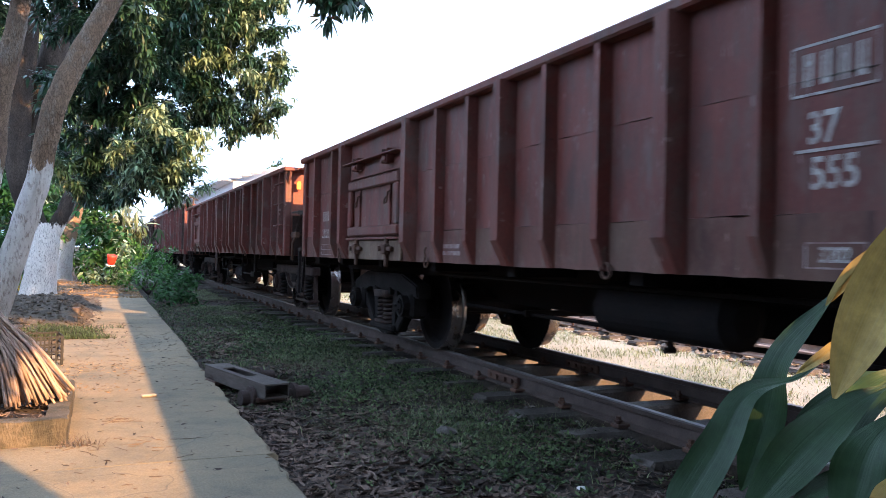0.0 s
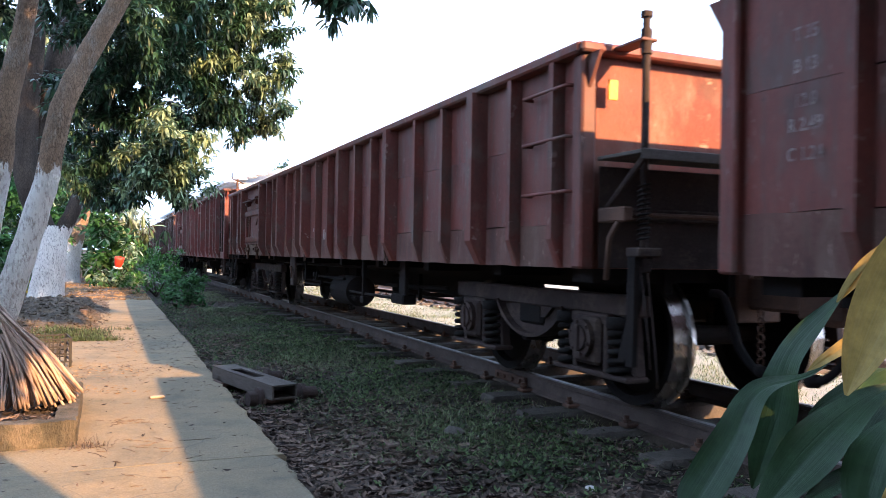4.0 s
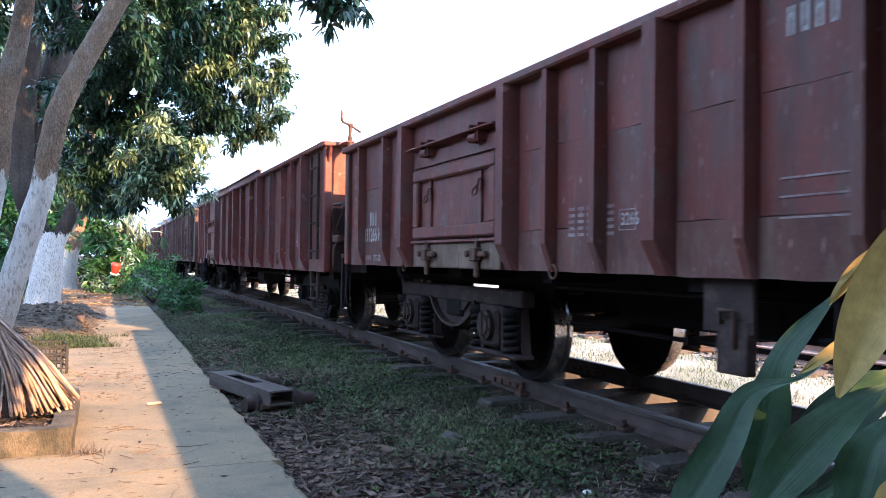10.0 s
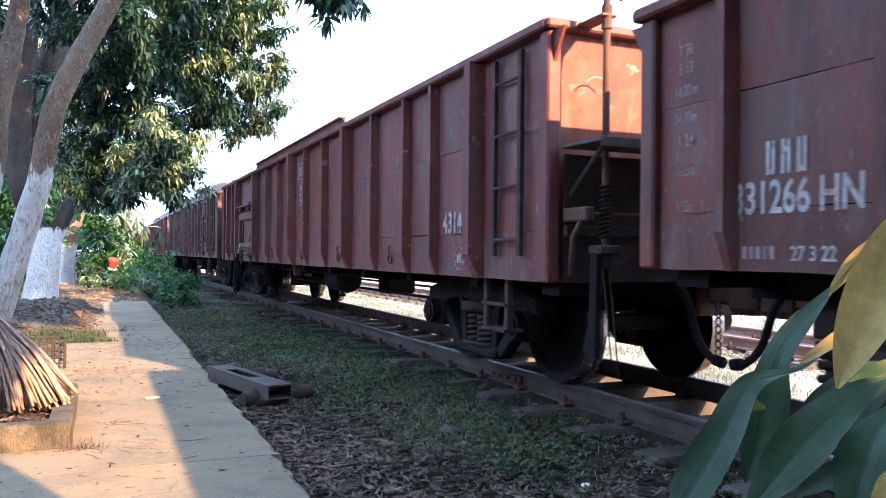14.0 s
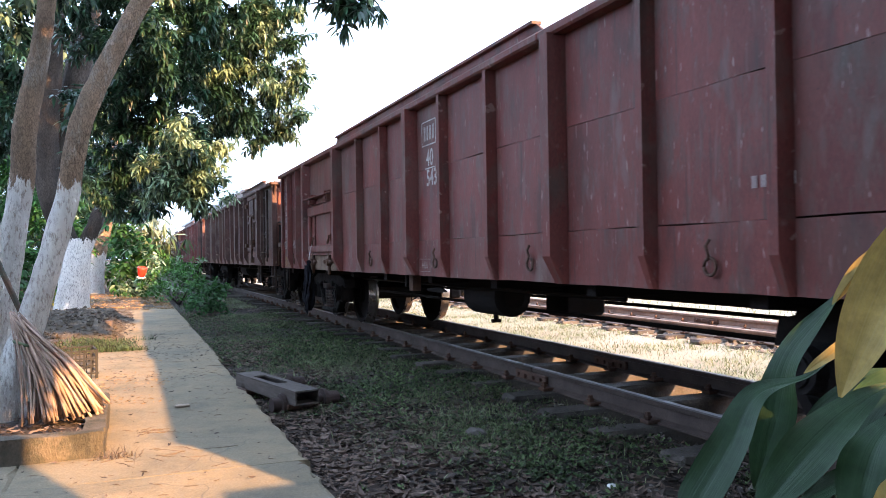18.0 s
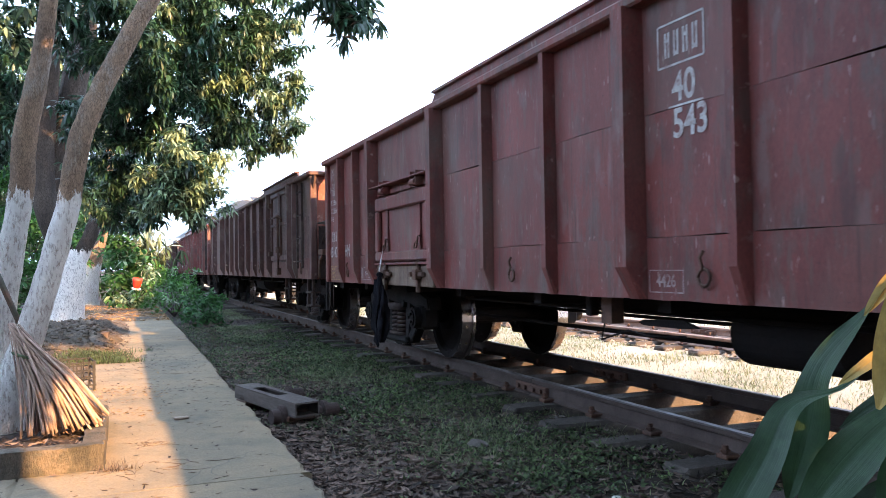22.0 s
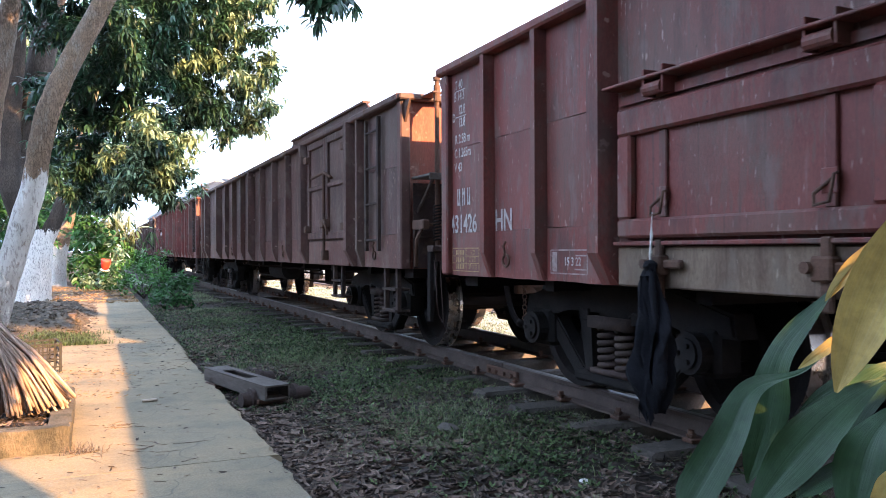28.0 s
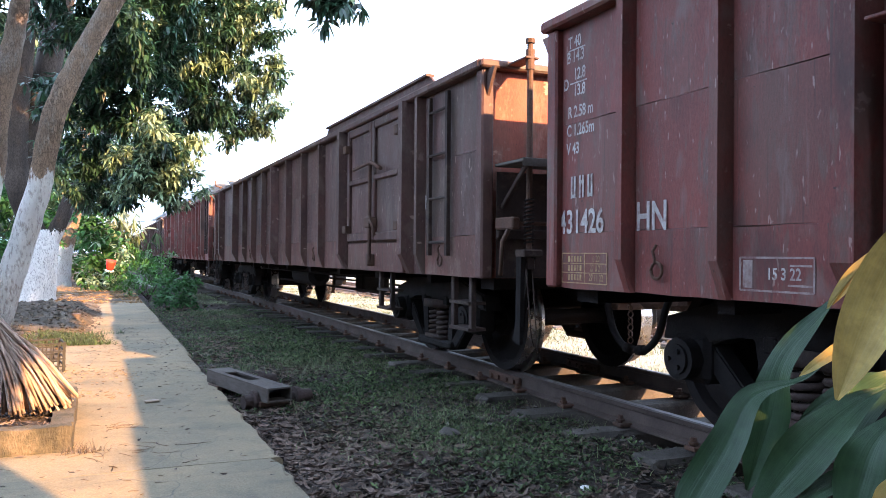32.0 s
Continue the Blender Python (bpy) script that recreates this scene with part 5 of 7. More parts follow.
KINDS["sprung"] = dict(KINDS["ribbed"], y0=-0.28, y1=12.52, bogies=(0.98, 10.75), bogie="plate", door=(9.08, 10.6, "drop"), posts=[(-0.05, 0), (0.45, 0), (0.96, 1), (1.53, 0), (2.10, 0), (2.74, 1), (3.24, 0), (3.77, 0), (4.28, 1), (4.81, 0), (5.36, 0), (5.96, 1), (6.45, 0), (6.98, 0), (7.50, 1), (8.0, 0), (8.48, 0), (8.96, 1), (10.76, 1), (11.30, 0), (12.02, 0)], rods=True, label="low oxide-red open wagon with speckled ribbed sides")

ORDER = [(-2, "tall"), (-1, "ribbed"), (0, "sprung"), (1, "tall"), (2, "doored"), (3, "tall"), (4, "doored"), (5, "ribbed"), (6, "sprung"), (7, "tall"), (8, "ribbed"), (9, "doored")]
S0 = TRAIN[0][1]
first, WAGONS = {}, {}
for n, kind in ORDER:
    m = pose(TRACK_X, S0 + n * PITCH, RAIL_Z)
    if kind in first:
        WAGONS[n] = copy_thing(first[kind], m)
    else:
        first[kind] = WAGONS[n] = wagon(kind)
        WAGONS[n].matrix_basis = m


# stencilled marks on the sides
def stencil(parent, text, y, z, h, mat="stencil", squeeze=0.85, name="stencil_marking"):
    cu = bpy.data.curves.new(name, "FONT")
    cu.body, cu.size, cu.align_x, cu.align_y, cu.extrude, cu.offset = text, h * 1.42, "CENTER", "CENTER", 0.0, h * 0.028
    tmp = bpy.data.objects.new(name, cu)
    me = bpy.data.meshes.new_from_object(tmp)
    bpy.data.objects.remove(tmp)
    me.materials.clear()
    me.materials.append(M[mat])
    rot = Matrix(((0, 0, -1), (-1, 0, 0), (0, 1, 0))).to_4x4()
    me.transform(Matrix.Translation((-HALF - 0.0028, y, z - 0.04)) @ rot @ Matrix.Diagonal((squeeze, 1, 1, 1)))
    return part(name, me, None, parent)


def bars(parent, rows, mat="stencil", name="painted_mark"):
    """Plain painted bars: rows of centre y, centre z, width, height."""
    for y, z, w, h in rows:
        part(name, boxes((-HALF - 0.0030, -HALF - 0.0018, y - w / 2, y + w / 2, z - 0.04 - h / 2, z - 0.04 + h / 2)), mat, parent)


def letters_as_bars(parent, y, z, w, h, n, mat="stencil"):
    step = w / n
    bars(parent, [(y - w / 2 + step * (i + q), z, step * 0.2, h) for i in range(n) for q in (0.25, 0.62)] + [(y - w / 2 + step * (i + 0.435), z + (h * 0.2 if i % 2 else -h * 0.4), step * 0.16, h * 0.14) for i in range(n)], mat)


def frame_bars(parent, y, z, w, h, t=0.01, mat="stencil"):
    bars(parent, [(y, z + h / 2, w, t), (y, z - h / 2, w, t), (y - w / 2, z, t, h), (y + w / 2, z, t, h)], mat)


a, b, c, d = (WAGONS[n] for n in (-1, 0, 1, 2))
letters_as_bars(a, 4.76, 1.66, 0.30, 0.12, 4)
frame_bars(a, 4.76, 1.66, 0.36, 0.18)
stencil(a, "37", 4.80, 1.44, 0.115)
bars(a, [(4.74, 1.365, 0.36, 0.012)])
stencil(a, "555", 4.75, 1.275, 0.115)
stencil(a, "3202", 4.74, 0.985, 0.055)
frame_bars(a, 4.74, 0.985, 0.25, 0.09, 0.007, "stencil_faint")
letters_as_bars(a, 11.5, 1.36, 0.28, 0.11, 3)
stencil(a, "331202", 11.47, 1.16, 0.095)
stencil(a, "HN", 10.92, 1.19, 0.10)
for z, txt in ((1.80, "T 35"), (1.68, "B 13"), (1.55, "12.0"), (1.46, "R 2.49"), (1.35, "C 1.24")):
    stencil(a, txt, 12.05, z, 0.05, "stencil_faint")
frame_bars(a, 11.45, 0.985, 0.42, 0.11, 0.007, "stencil_faint")
bars(a, [(11.45, 0.985, 0.42, 0.006), (11.38, 0.985, 0.006, 0.11), (11.55, 0.985, 0.006, 0.11)], "stencil_faint")
bars(a, [(8.06, 1.02, 0.36, 0.03), (8.06, 0.97, 0.40, 0.03)], "stencil_faint")
stencil(b, "“60", 5.62, 1.185, 0.13)
stencil(b, "Km/h”", 5.06, 1.165, 0.12, squeeze=0.75)
letters_as_bars(b, 6.70, 1.87, 0.26, 0.11, 4)
stencil(b, "3266", 7.77, 1.165, 0.06, "stencil")
frame_bars(b, 7.79, 1.165, 0.13, 0.10, 0.006, "stencil_faint")
for z in (1.24, 1.205, 1.17, 1.135, 1.10):
    bars(b, [(8.10 + q * 0.09 - 0.17, z, 0.06, 0.018) for q in range(5)], "stencil_faint")
bars(b, [(6.66, 1.28, 0.36, 0.008), (6.66, 1.21, 0.36, 0.008), (6.66, 1.13, 0.36, 0.008)], "stencil_faint")
letters_as_bars(b, 11.75, 1.335, 0.22, 0.13, 3)
stencil(b, "331266 HN", 11.71, 1.178, 0.125, squeeze=0.72)
stencil(b, "27 3 22", 11.62, 0.965, 0.055)
bars(b, [(11.95 - 0.035 * q, 0.97, 0.02, 0.05) for q in range(5)], "stencil_faint")
for z, txt in ((1.86, "T 36"), (1.78, "B 13"), (1.68, "14.00m"), (1.56, "14.80m"), (1.46, "R 2.4"), (1.33, "2.25m"), (1.17, "V35m")):
    stencil(b, txt, 12.30, z, 0.05, "stencil_faint", 0.7)
stencil(c, "431426", 0.915, 1.175, 0.15, squeeze=0.80)
bars(c, [(1.95 + q, 1.25 + e, 0.03, 0.05 + 0.08 * (q == 0.0)) for q, e in ((-0.10, 0.0), (-0.04, 0.0), (0.0, 0.0), (0.05, 0.0), (0.10, 0.0))], "stencil_faint")
part("turn_arrow", torus(bmesh.new(), (-0.98, -0.425, 1.86), (0, -1, 0), 0.085, 0.005, 10, 4, (30, 150)), "stencil", c)
for q in range(8):
    part("emblem_arc", torus(bmesh.new(), (-HALF - 0.004, 0.86, 0.88), (1, 0, 0), 0.080, 0.004, 6, 4, (q * 45 + 5, q * 45 + 38)), "stencil", c)
stencil(c, "MC", 0.86, 0.92, 0.066, squeeze=0.8)
letters_as_bars(c, 5.75, 2.00, 0.26, 0.12, 4)
frame_bars(c, 5.75, 2.00, 0.32, 0.20)
stencil(c, "40", 5.73, 1.785, 0.135)
bars(c, [(5.72, 1.703, 0.24, 0.010)])
stencil(c, "543", 5.69, 1.615, 0.135)
stencil(c, "4426", 5.885, 0.885, 0.06, "stencil_faint")
frame_bars(c, 5.885, 0.885, 0.25, 0.105, 0.006, "stencil_faint")
for z, txt, y in ((2.14, "T 40", 12.26), (2.06, "B 14.3", 12.25), (1.96, "12.8", 12.21), (1.87, "13.8", 12.21), (1.915, "D", 12.34), (1.755, "R 2.58 m", 12.20), (1.655, "C 1.265m", 12.20), (1.555, "V 43", 12.27)):
    stencil(c, txt, y, z, 0.062, squeeze=0.75)
bars(c, [(12.24, 2.10, 0.16, 0.007), (12.22, 1.915, 0.16, 0.007)])
letters_as_bars(c, 12.19, 1.345, 0.24, 0.12, 3)
stencil(c, "431426", 12.19, 1.15, 0.125, squeeze=0.8)
stencil(c, "HN", 11.60, 1.155, 0.135, squeeze=0.8)
frame_bars(c, 12.16, 0.905, 0.42, 0.16, 0.006, "stencil_yellow")
for z, txt in ((0.955, "6 20"), (0.905, "27 8 21"), (0.855, "27 11 22")):
    stencil(c, txt, 12.045, z, 0.034, "stencil_yellow", 0.75)
    bars(c, [(12.30 - 0.028 * q, z, 0.016, 0.032) for q in range(5)], "stencil_yellow")
bars(c, [(12.16, 0.93, 0.42, 0.005), (12.16, 0.88, 0.42, 0.005), (12.15, 0.905, 0.005, 0.16)], "stencil_yellow")
stencil(c, "15 3 22", 10.82, 0.905, 0.045)
frame_bars(c, 10.86, 0.905, 0.36, 0.13, 0.008, "stencil_faint")
bars(c, [(11.00, 0.905, 0.05, 0.11), (10.74, 0.94, 0.10, 0.008), (10.74, 0.865, 0.12, 0.008)], "stencil_faint")
letters_as_bars(d, 0.52, 1.385, 0.16, 0.11, 2)
stencil(d, "43", 0.50, 1.20, 0.10, "stencil_faint")

# ---- trees ----
def trunk(bm, points, radii, n=12, seed=1, steps=12):
    """A lumpy limb through points."""
    rows = spline([(*p, r) for p, r in zip(points, radii)], steps)
    pts = [Vector(q[:3]) for q in rows]
    rings, last = [], None
    for i, p in enumerate(pts):
        way = (pts[min(i + 1, len(pts) - 1)] - pts[max(i - 1, 0)]).normalized()
        side = last - way * last.dot(way) if last else way.orthogonal()
        side.normalize()
        last, up, r = side, way.cross(side), float(rows[i][3])
        ring = []
        for k in range(n):
            a = 2 * math.pi * k / n
            d = side * math.cos(a) + up * math.sin(a)
            q = p + d * r
            lump = 0.10 * noise.noise(q * (0.45 / r) + Vector((seed, 0, 0))) + 0.05 * noise.noise(q * (1.6 / r) + Vector((0, seed, 0)))
            ring.append(bm.verts.new(p + d * r * (1 + lump)))
        rings.append(ring)
    for a, b in zip(rings, rings[1:]):
        for k in range(n):
            bm.faces.new((a[k], a[(k + 1) % n], b[(k + 1) % n], b[k])).smooth = True
    bm.faces.new(rings[0][::-1])
    bm.faces.new(rings[-1])


def tree(label, base, limbs, paint, bark, crown, per, size, seed, category="tree"):
    t = thing("tree", label, category, pose(*base))
    o = Vector(base)
    skin = limewashed("limewashed_bark_%d" % seed, bark, paint) if paint else bark
    for i, (pts, rad) in enumerate(limbs):
        bm = bmesh.new()
        trunk(bm, [tuple(Vector(p) - o) for p in pts], rad, 26 if i == 0 else 16, seed + i)
        part("trunk" if i == 0 else "limb", bm, skin, t)
    if crown:
        rng = np.random.default_rng(seed)
        v, f, idx = leaf_cloud([(x - o.x, y - o.y, z - o.z, r, lit) for x, y, z, r, lit in crown], per, size, rng)
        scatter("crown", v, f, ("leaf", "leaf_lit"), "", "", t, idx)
    return t


# unseen leaning-tree boughs over path and track, added to shade trunks and mound
SHADE_BOUGHS = [(1.0, 3.0, 4.7, 1.0, 0.1), (0.5, 1.2, 5.0, 0.9, 0.1), (1.8, 2.0, 5.0, 0.8, 0.1), (0.2, 4.6, 4.9, 0.8, 0.1), (1.6, 0.0, 4.9, 0.7, 0.1), (2.1, -1.2, 4.8, 0.6, 0.1), (2.5, -2.3, 4.8, 0.6, 0.1), (2.7, 1.3, 5.2, 0.5, 0.1), (2.7, 2.4, 5.2, 0.55, 0.1), (2.9, 3.6, 5.3, 0.6, 0.1), (2.8, 4.9, 5.3, 0.6, 0.1), (3.5, 2.4, 5.3, 0.6, 0.1), (3.5, 3.5, 5.4, 0.6, 0.1)]
SHADE_BOUGHS += [(3.6, 4.6, 5.4, 0.5, 0.1), (4.0, 5.45, 5.2, 0.4, 0.1), (2.9, 9.0, 5.5, 0.65, 0.1), (2.4, 9.5, 5.7, 0.6, 0.1), (3.2, 8.0, 5.6, 0.45, 0.1), (0.95, 1.5, 2.75, 0.34, 0.1), (0.93, 1.45, 2.38, 0.25, 0.1), (0.72, 1.5, 2.45, 0.28, 0.1), (1.5, 1.5, 4.55, 0.4, 0.1), (1.15, 1.45, 3.2, 0.42, 0.1), (1.25, 1.5, 3.7, 0.48, 0.1), (1.4, 1.5, 4.2, 0.5, 0.1), (0.8, 1.5, 3.5, 0.40, 0.1), (0.75, 1.6, 4.2, 0.4, 0.1)]
tree("leaning whitewashed street tree in a concrete planter", (-0.74, 5.9, 0.0),
     [([(-0.79, 5.9, -0.06), (-0.76, 5.9, 0.1), (-0.69, 5.9, 0.42), (-0.57, 5.9, 0.79), (-0.375, 5.9, 1.5), (-0.29, 5.9, 1.99), (-0.15, 5.95, 2.39), (0.10, 6.0, 2.92), (0.4, 6.2, 3.6), (0.7, 6.6, 4.4)], [0.165, 0.130, 0.105, 0.090, 0.076, 0.074, 0.070, 0.066, 0.06, 0.045]),
      # two unseen limbs that carry the added shading boughs
      ([(0.7, 6.6, 4.4), (0.9, 4.5, 5.0), (1.3, 1.5, 5.0), (2.2, -1.6, 4.9)], [0.06, 0.05, 0.035, 0.015]),
      ([(0.7, 6.6, 4.4), (1.6, 5.6, 5.1), (2.7, 4.2, 5.4), (3.9, 2.6, 5.5)], [0.06, 0.045, 0.03, 0.012]),
      ([(0.7, 6.6, 4.4), (1.3, 6.8, 4.2), (1.75, 7.0, 3.85), (2.0, 7.05, 3.6)], [0.05, 0.03, 0.018, 0.008])],
     1.62, "bark", [(1.75, 7.0, 3.62, 0.22, 0.1), (1.98, 7.05, 3.50, 0.2, 0.15), (2.12, 7.1, 3.62, 0.16, 0.15), (1.0, 6.9, 4.5, 0.6, 0.1), (0.3, 7.0, 4.6, 0.7, 0.1)] + SHADE_BOUGHS, 780, 0.15, 11)
tree("upright old tree with a whitewashed foot in the planter", (-0.95, 6.2, 0.0),
     [([(-0.95, 6.2, -0.05), (-0.93, 6.2, 0.5), (-0.91, 6.2, 1.02), (-0.92, 6.2, 1.7), (-0.94, 6.2, 3.0), (-0.9, 6.3, 4.2)], [0.16, 0.13, 0.118, 0.108, 0.10, 0.08]),
      ([(-0.98, 6.55, 0.0), (-0.91, 6.6, 0.39), (-0.81, 6.6, 1.1), (-0.71, 6.6, 1.74), (-0.69, 6.6, 2.12), (-0.60, 6.6, 2.6), (-0.52, 6.6, 3.17), (-0.45, 6.7, 4.0)], [0.14, 0.11, 0.095, 0.088, 0.085, 0.075, 0.062, 0.05])],
     1.70, "bark", [(0.2, 8.5, 5.6, 1.2, 0.1), (-1.2, 8.0, 4.6, 0.9, 0.1), (-1.35, 11.5, 4.1, 0.42, 0.1), (-1.1, 11.5, 4.6, 0.4, 0.1), (-0.43, 11, 5.15, 0.80, 0.1)], 330, 0.17, 12)
tree("big dark leafy tree with a whitewashed stump-like foot", (-1.12, 19.0, 0.0),
     [([(-1.15, 19, -0.1), (-1.12, 19, 0.3), (-1.06, 19, 0.89), (-1.00, 19, 1.6)], [0.42, 0.34, 0.30, 0.27]),
      ([(-1.10, 19.1, 1.2), (-1.51, 19, 2.38), (-1.63, 19, 3.49), (-1.47, 18.5, 5.48), (-1.2, 17.5, 7.6)], [0.24, 0.24, 0.27, 0.25, 0.18]),
      ([(-1.25, 19.1, 1.5), (-1.45, 19.2, 2.6), (-1.23, 19.2, 3.73), (-1.09, 19.1, 4.6), (-0.88, 19, 5.73), (-0.6, 19, 7.2)], [0.22, 0.22, 0.25, 0.28, 0.26, 0.2]),
      ([(-1.02, 19, 1.14), (-0.73, 19, 1.76), (-0.43, 18.9, 2.51), (0.2, 17.5, 3.6), (0.9, 15.5, 4.4)], [0.2, 0.16, 0.14, 0.12, 0.08])],
     1.55, "darkbark",
     # larger last numbers paint the sunward clumps with more lit leaves
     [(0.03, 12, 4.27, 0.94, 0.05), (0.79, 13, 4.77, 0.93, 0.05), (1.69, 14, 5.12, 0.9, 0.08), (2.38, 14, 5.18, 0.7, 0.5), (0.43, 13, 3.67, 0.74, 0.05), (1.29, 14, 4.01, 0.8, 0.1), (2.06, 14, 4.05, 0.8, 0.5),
      # the last five clumps are unseen, added to shade limbs and trunk feet
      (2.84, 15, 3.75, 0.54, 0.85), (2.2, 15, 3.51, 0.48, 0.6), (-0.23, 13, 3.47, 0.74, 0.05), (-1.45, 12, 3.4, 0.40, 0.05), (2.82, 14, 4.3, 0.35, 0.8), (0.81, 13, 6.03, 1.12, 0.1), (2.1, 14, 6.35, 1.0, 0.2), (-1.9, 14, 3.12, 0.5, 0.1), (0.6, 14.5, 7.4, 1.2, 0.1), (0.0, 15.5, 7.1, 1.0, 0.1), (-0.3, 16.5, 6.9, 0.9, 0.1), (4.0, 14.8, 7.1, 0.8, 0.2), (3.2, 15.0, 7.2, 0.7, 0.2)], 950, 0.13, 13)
# high lit shares paint the sun onto this tree's yellow clump
tree("smaller tree with low drooping foliage painted sunlit yellow", (-1.02, 28.0, 0.0),
     [([(-1.05, 28, -0.1), (-1.0, 28, 0.4), (-0.92, 28, 1.12), (-0.64, 28, 2.42), (-0.28, 28, 3.73), (-0.43, 28, 5.41)], [0.34, 0.28, 0.25, 0.22, 0.18, 0.12]),
      ([(-0.64, 28, 2.42), (0.0, 24, 3.0), (0.6, 16, 3.0), (0.8, 13, 2.6)], [0.16, 0.12, 0.08, 0.04])],
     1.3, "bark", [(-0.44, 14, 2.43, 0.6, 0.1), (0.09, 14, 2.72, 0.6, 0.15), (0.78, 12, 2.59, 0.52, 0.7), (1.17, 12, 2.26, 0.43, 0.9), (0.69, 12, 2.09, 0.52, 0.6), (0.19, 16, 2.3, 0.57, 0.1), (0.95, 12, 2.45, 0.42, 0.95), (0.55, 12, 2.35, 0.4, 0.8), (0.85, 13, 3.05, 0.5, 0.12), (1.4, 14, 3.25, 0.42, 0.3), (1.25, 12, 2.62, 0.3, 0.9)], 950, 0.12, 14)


tree("distant dense green tree behind the path", (-5.0, 42.0, 0.0), [([(-5, 42, -0.1), (-4.9, 42, 2), (-4.6, 42, 5), (-4.2, 42, 8)], [0.35, 0.28, 0.24, 0.12])], 0.0, "darkbark",
     [(-4.6, 42, 7.0, 2.4, 0.2), (-2.6, 41, 5.0, 2.0, 0.25), (-6.3, 41, 4.2, 2.2, 0.2), (-3.8, 40, 2.6, 1.8, 0.2), (-1.4, 43, 7.4, 2.2, 0.3), (-4.5, 42, 10.5, 2.4, 0.2), (-1.0, 42, 10.5, 2.2, 0.2)], 110, 0.36, 15)
tree("dark leafy tree at the bend behind the shrubs", (-1.2, 35.0, 0.0), [([(-1.2, 35, -0.1), (-1.1, 35, 2), (-0.9, 35, 4)], [0.25, 0.2, 0.12])], 0.0, "darkbark",
     [(-1.9, 34, 3.4, 1.2, 0.1), (-0.3, 35, 4.4, 1.3, 0.12), (-0.9, 34, 2.0, 1.1, 0.1), (0.6, 36, 3.6, 0.9, 0.12), (1.0, 37, 5.4, 1.2, 0.15), (-2.6, 35, 5.4, 1.4, 0.1)], 170, 0.28, 17)
tree("far rounded tree beyond the sidings", (19.2, 92.0, 0.0), [([(19.2, 92, -0.1), (19.2, 92, 5), (19.3, 92, 9)], [0.3, 0.25, 0.1])], 0.0, "darkbark",
     [(19.2, 92, 10.4, 1.5, 0.2), (18.2, 92, 9.0, 1.2, 0.2), (20.2, 92, 9.2, 1.2, 0.2)], 90, 0.4, 16)

# ---- shrubs and weeds by the end of the path ----
def shrub(label, base, blobs, per, size, mats, seed, droop=0.3, whorl=6, ratio=0.42):
    t = thing("shrub", label, "shrub", pose(*base))
    rng = np.random.default_rng(seed)
    v, f, idx = leaf_cloud([(x - base[0], y - base[1], z - base[2], r, lit) for x, y, z, r, lit in blobs], per, size, rng, droop, whorl, ratio)
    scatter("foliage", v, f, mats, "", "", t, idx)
    bm = bmesh.new()
    for x, y, z, r, lit in blobs:
        tube(bm, [(0, 0, -0.05), ((x - base[0]) * 0.6, (y - base[1]) * 0.6, (z - base[2]) * 0.5), (x - base[0], y - base[1], z - base[2])], [0.025, 0.018, 0.008], 6)
    part("stem", bm, "darkbark", t)
    return t


shrub("broad-leaved dark green shrub at the path's end", (0.0, 26.0, 0.0), [(-0.12, 26, 0.55, 0.5, 0.05), (0.2, 26, 0.8, 0.55, 0.1), (0.0, 26.4, 1.5, 0.55, 0.1), (0.4, 26.2, 1.4, 0.45, 0.15), (-0.1, 26.5, 2.2, 0.45, 0.1), (0.45, 25.6, 0.35, 0.4, 0.2)], 130, 0.26, ("shrub", "leaf_lit"), 21)
# most leaves here take the lit copy, so sunlight is in their colour
shrub("low green plant in the sun with leaves painted lit yellow", (0.30, 24.0, 0.0), [(0.05, 24, 0.25, 0.3, 0.8), (0.35, 24, 0.3, 0.34, 0.85), (0.55, 24.2, 0.7, 0.34, 0.7), (0.7, 24.4, 1.05, 0.25, 0.8)], 230, 0.17, ("shrub", "leaf_lit"), 22)
shrub("pale dry palm-like foliage behind the shrubs", (0.7, 29.0, 0.0), [(0.55, 29, 2.3, 0.5, 0.8), (0.9, 29, 2.2, 0.5, 0.8), (0.7, 29, 1.7, 0.5, 0.7), (1.15, 29, 1.7, 0.35, 0.7)], 90, 0.48, ("weed", "drygrass"), 23, 0.9, 8, 0.16)
shrub("bright green weeds beside the path's end", (1.2, 21.0, 0.0), [(0.75, 22.5, 0.45, 0.45, 0.1), (1.15, 21.5, 0.55, 0.5, 0.12), (1.35, 20.0, 0.4, 0.42, 0.1), (0.9, 20.6, 0.3, 0.35, 0.1), (1.5, 23.5, 0.75, 0.55, 0.15), (1.0, 25.0, 0.9, 0.5, 0.15)], 380, 0.13, ("fresh", "leaf_lit"), 24, -0.3, 6, 0.3)
shrub("dark green nettle-like weeds along the slope", (1.55, 17.5, 0.0), [(1.25, 18.2, 0.22, 0.30, 0.0), (1.5, 17.4, 0.28, 0.36, 0.0), (1.75, 18.2, 0.35, 0.36, 0.0), (1.35, 16.4, 0.16, 0.25, 0.0), (1.8, 19.5, 0.4, 0.4, 0.0), (1.65, 16.2, 0.14, 0.24, 0.0)], 420, 0.115, ("shrub", "fresh"), 25, 0.1, 6, 0.42)
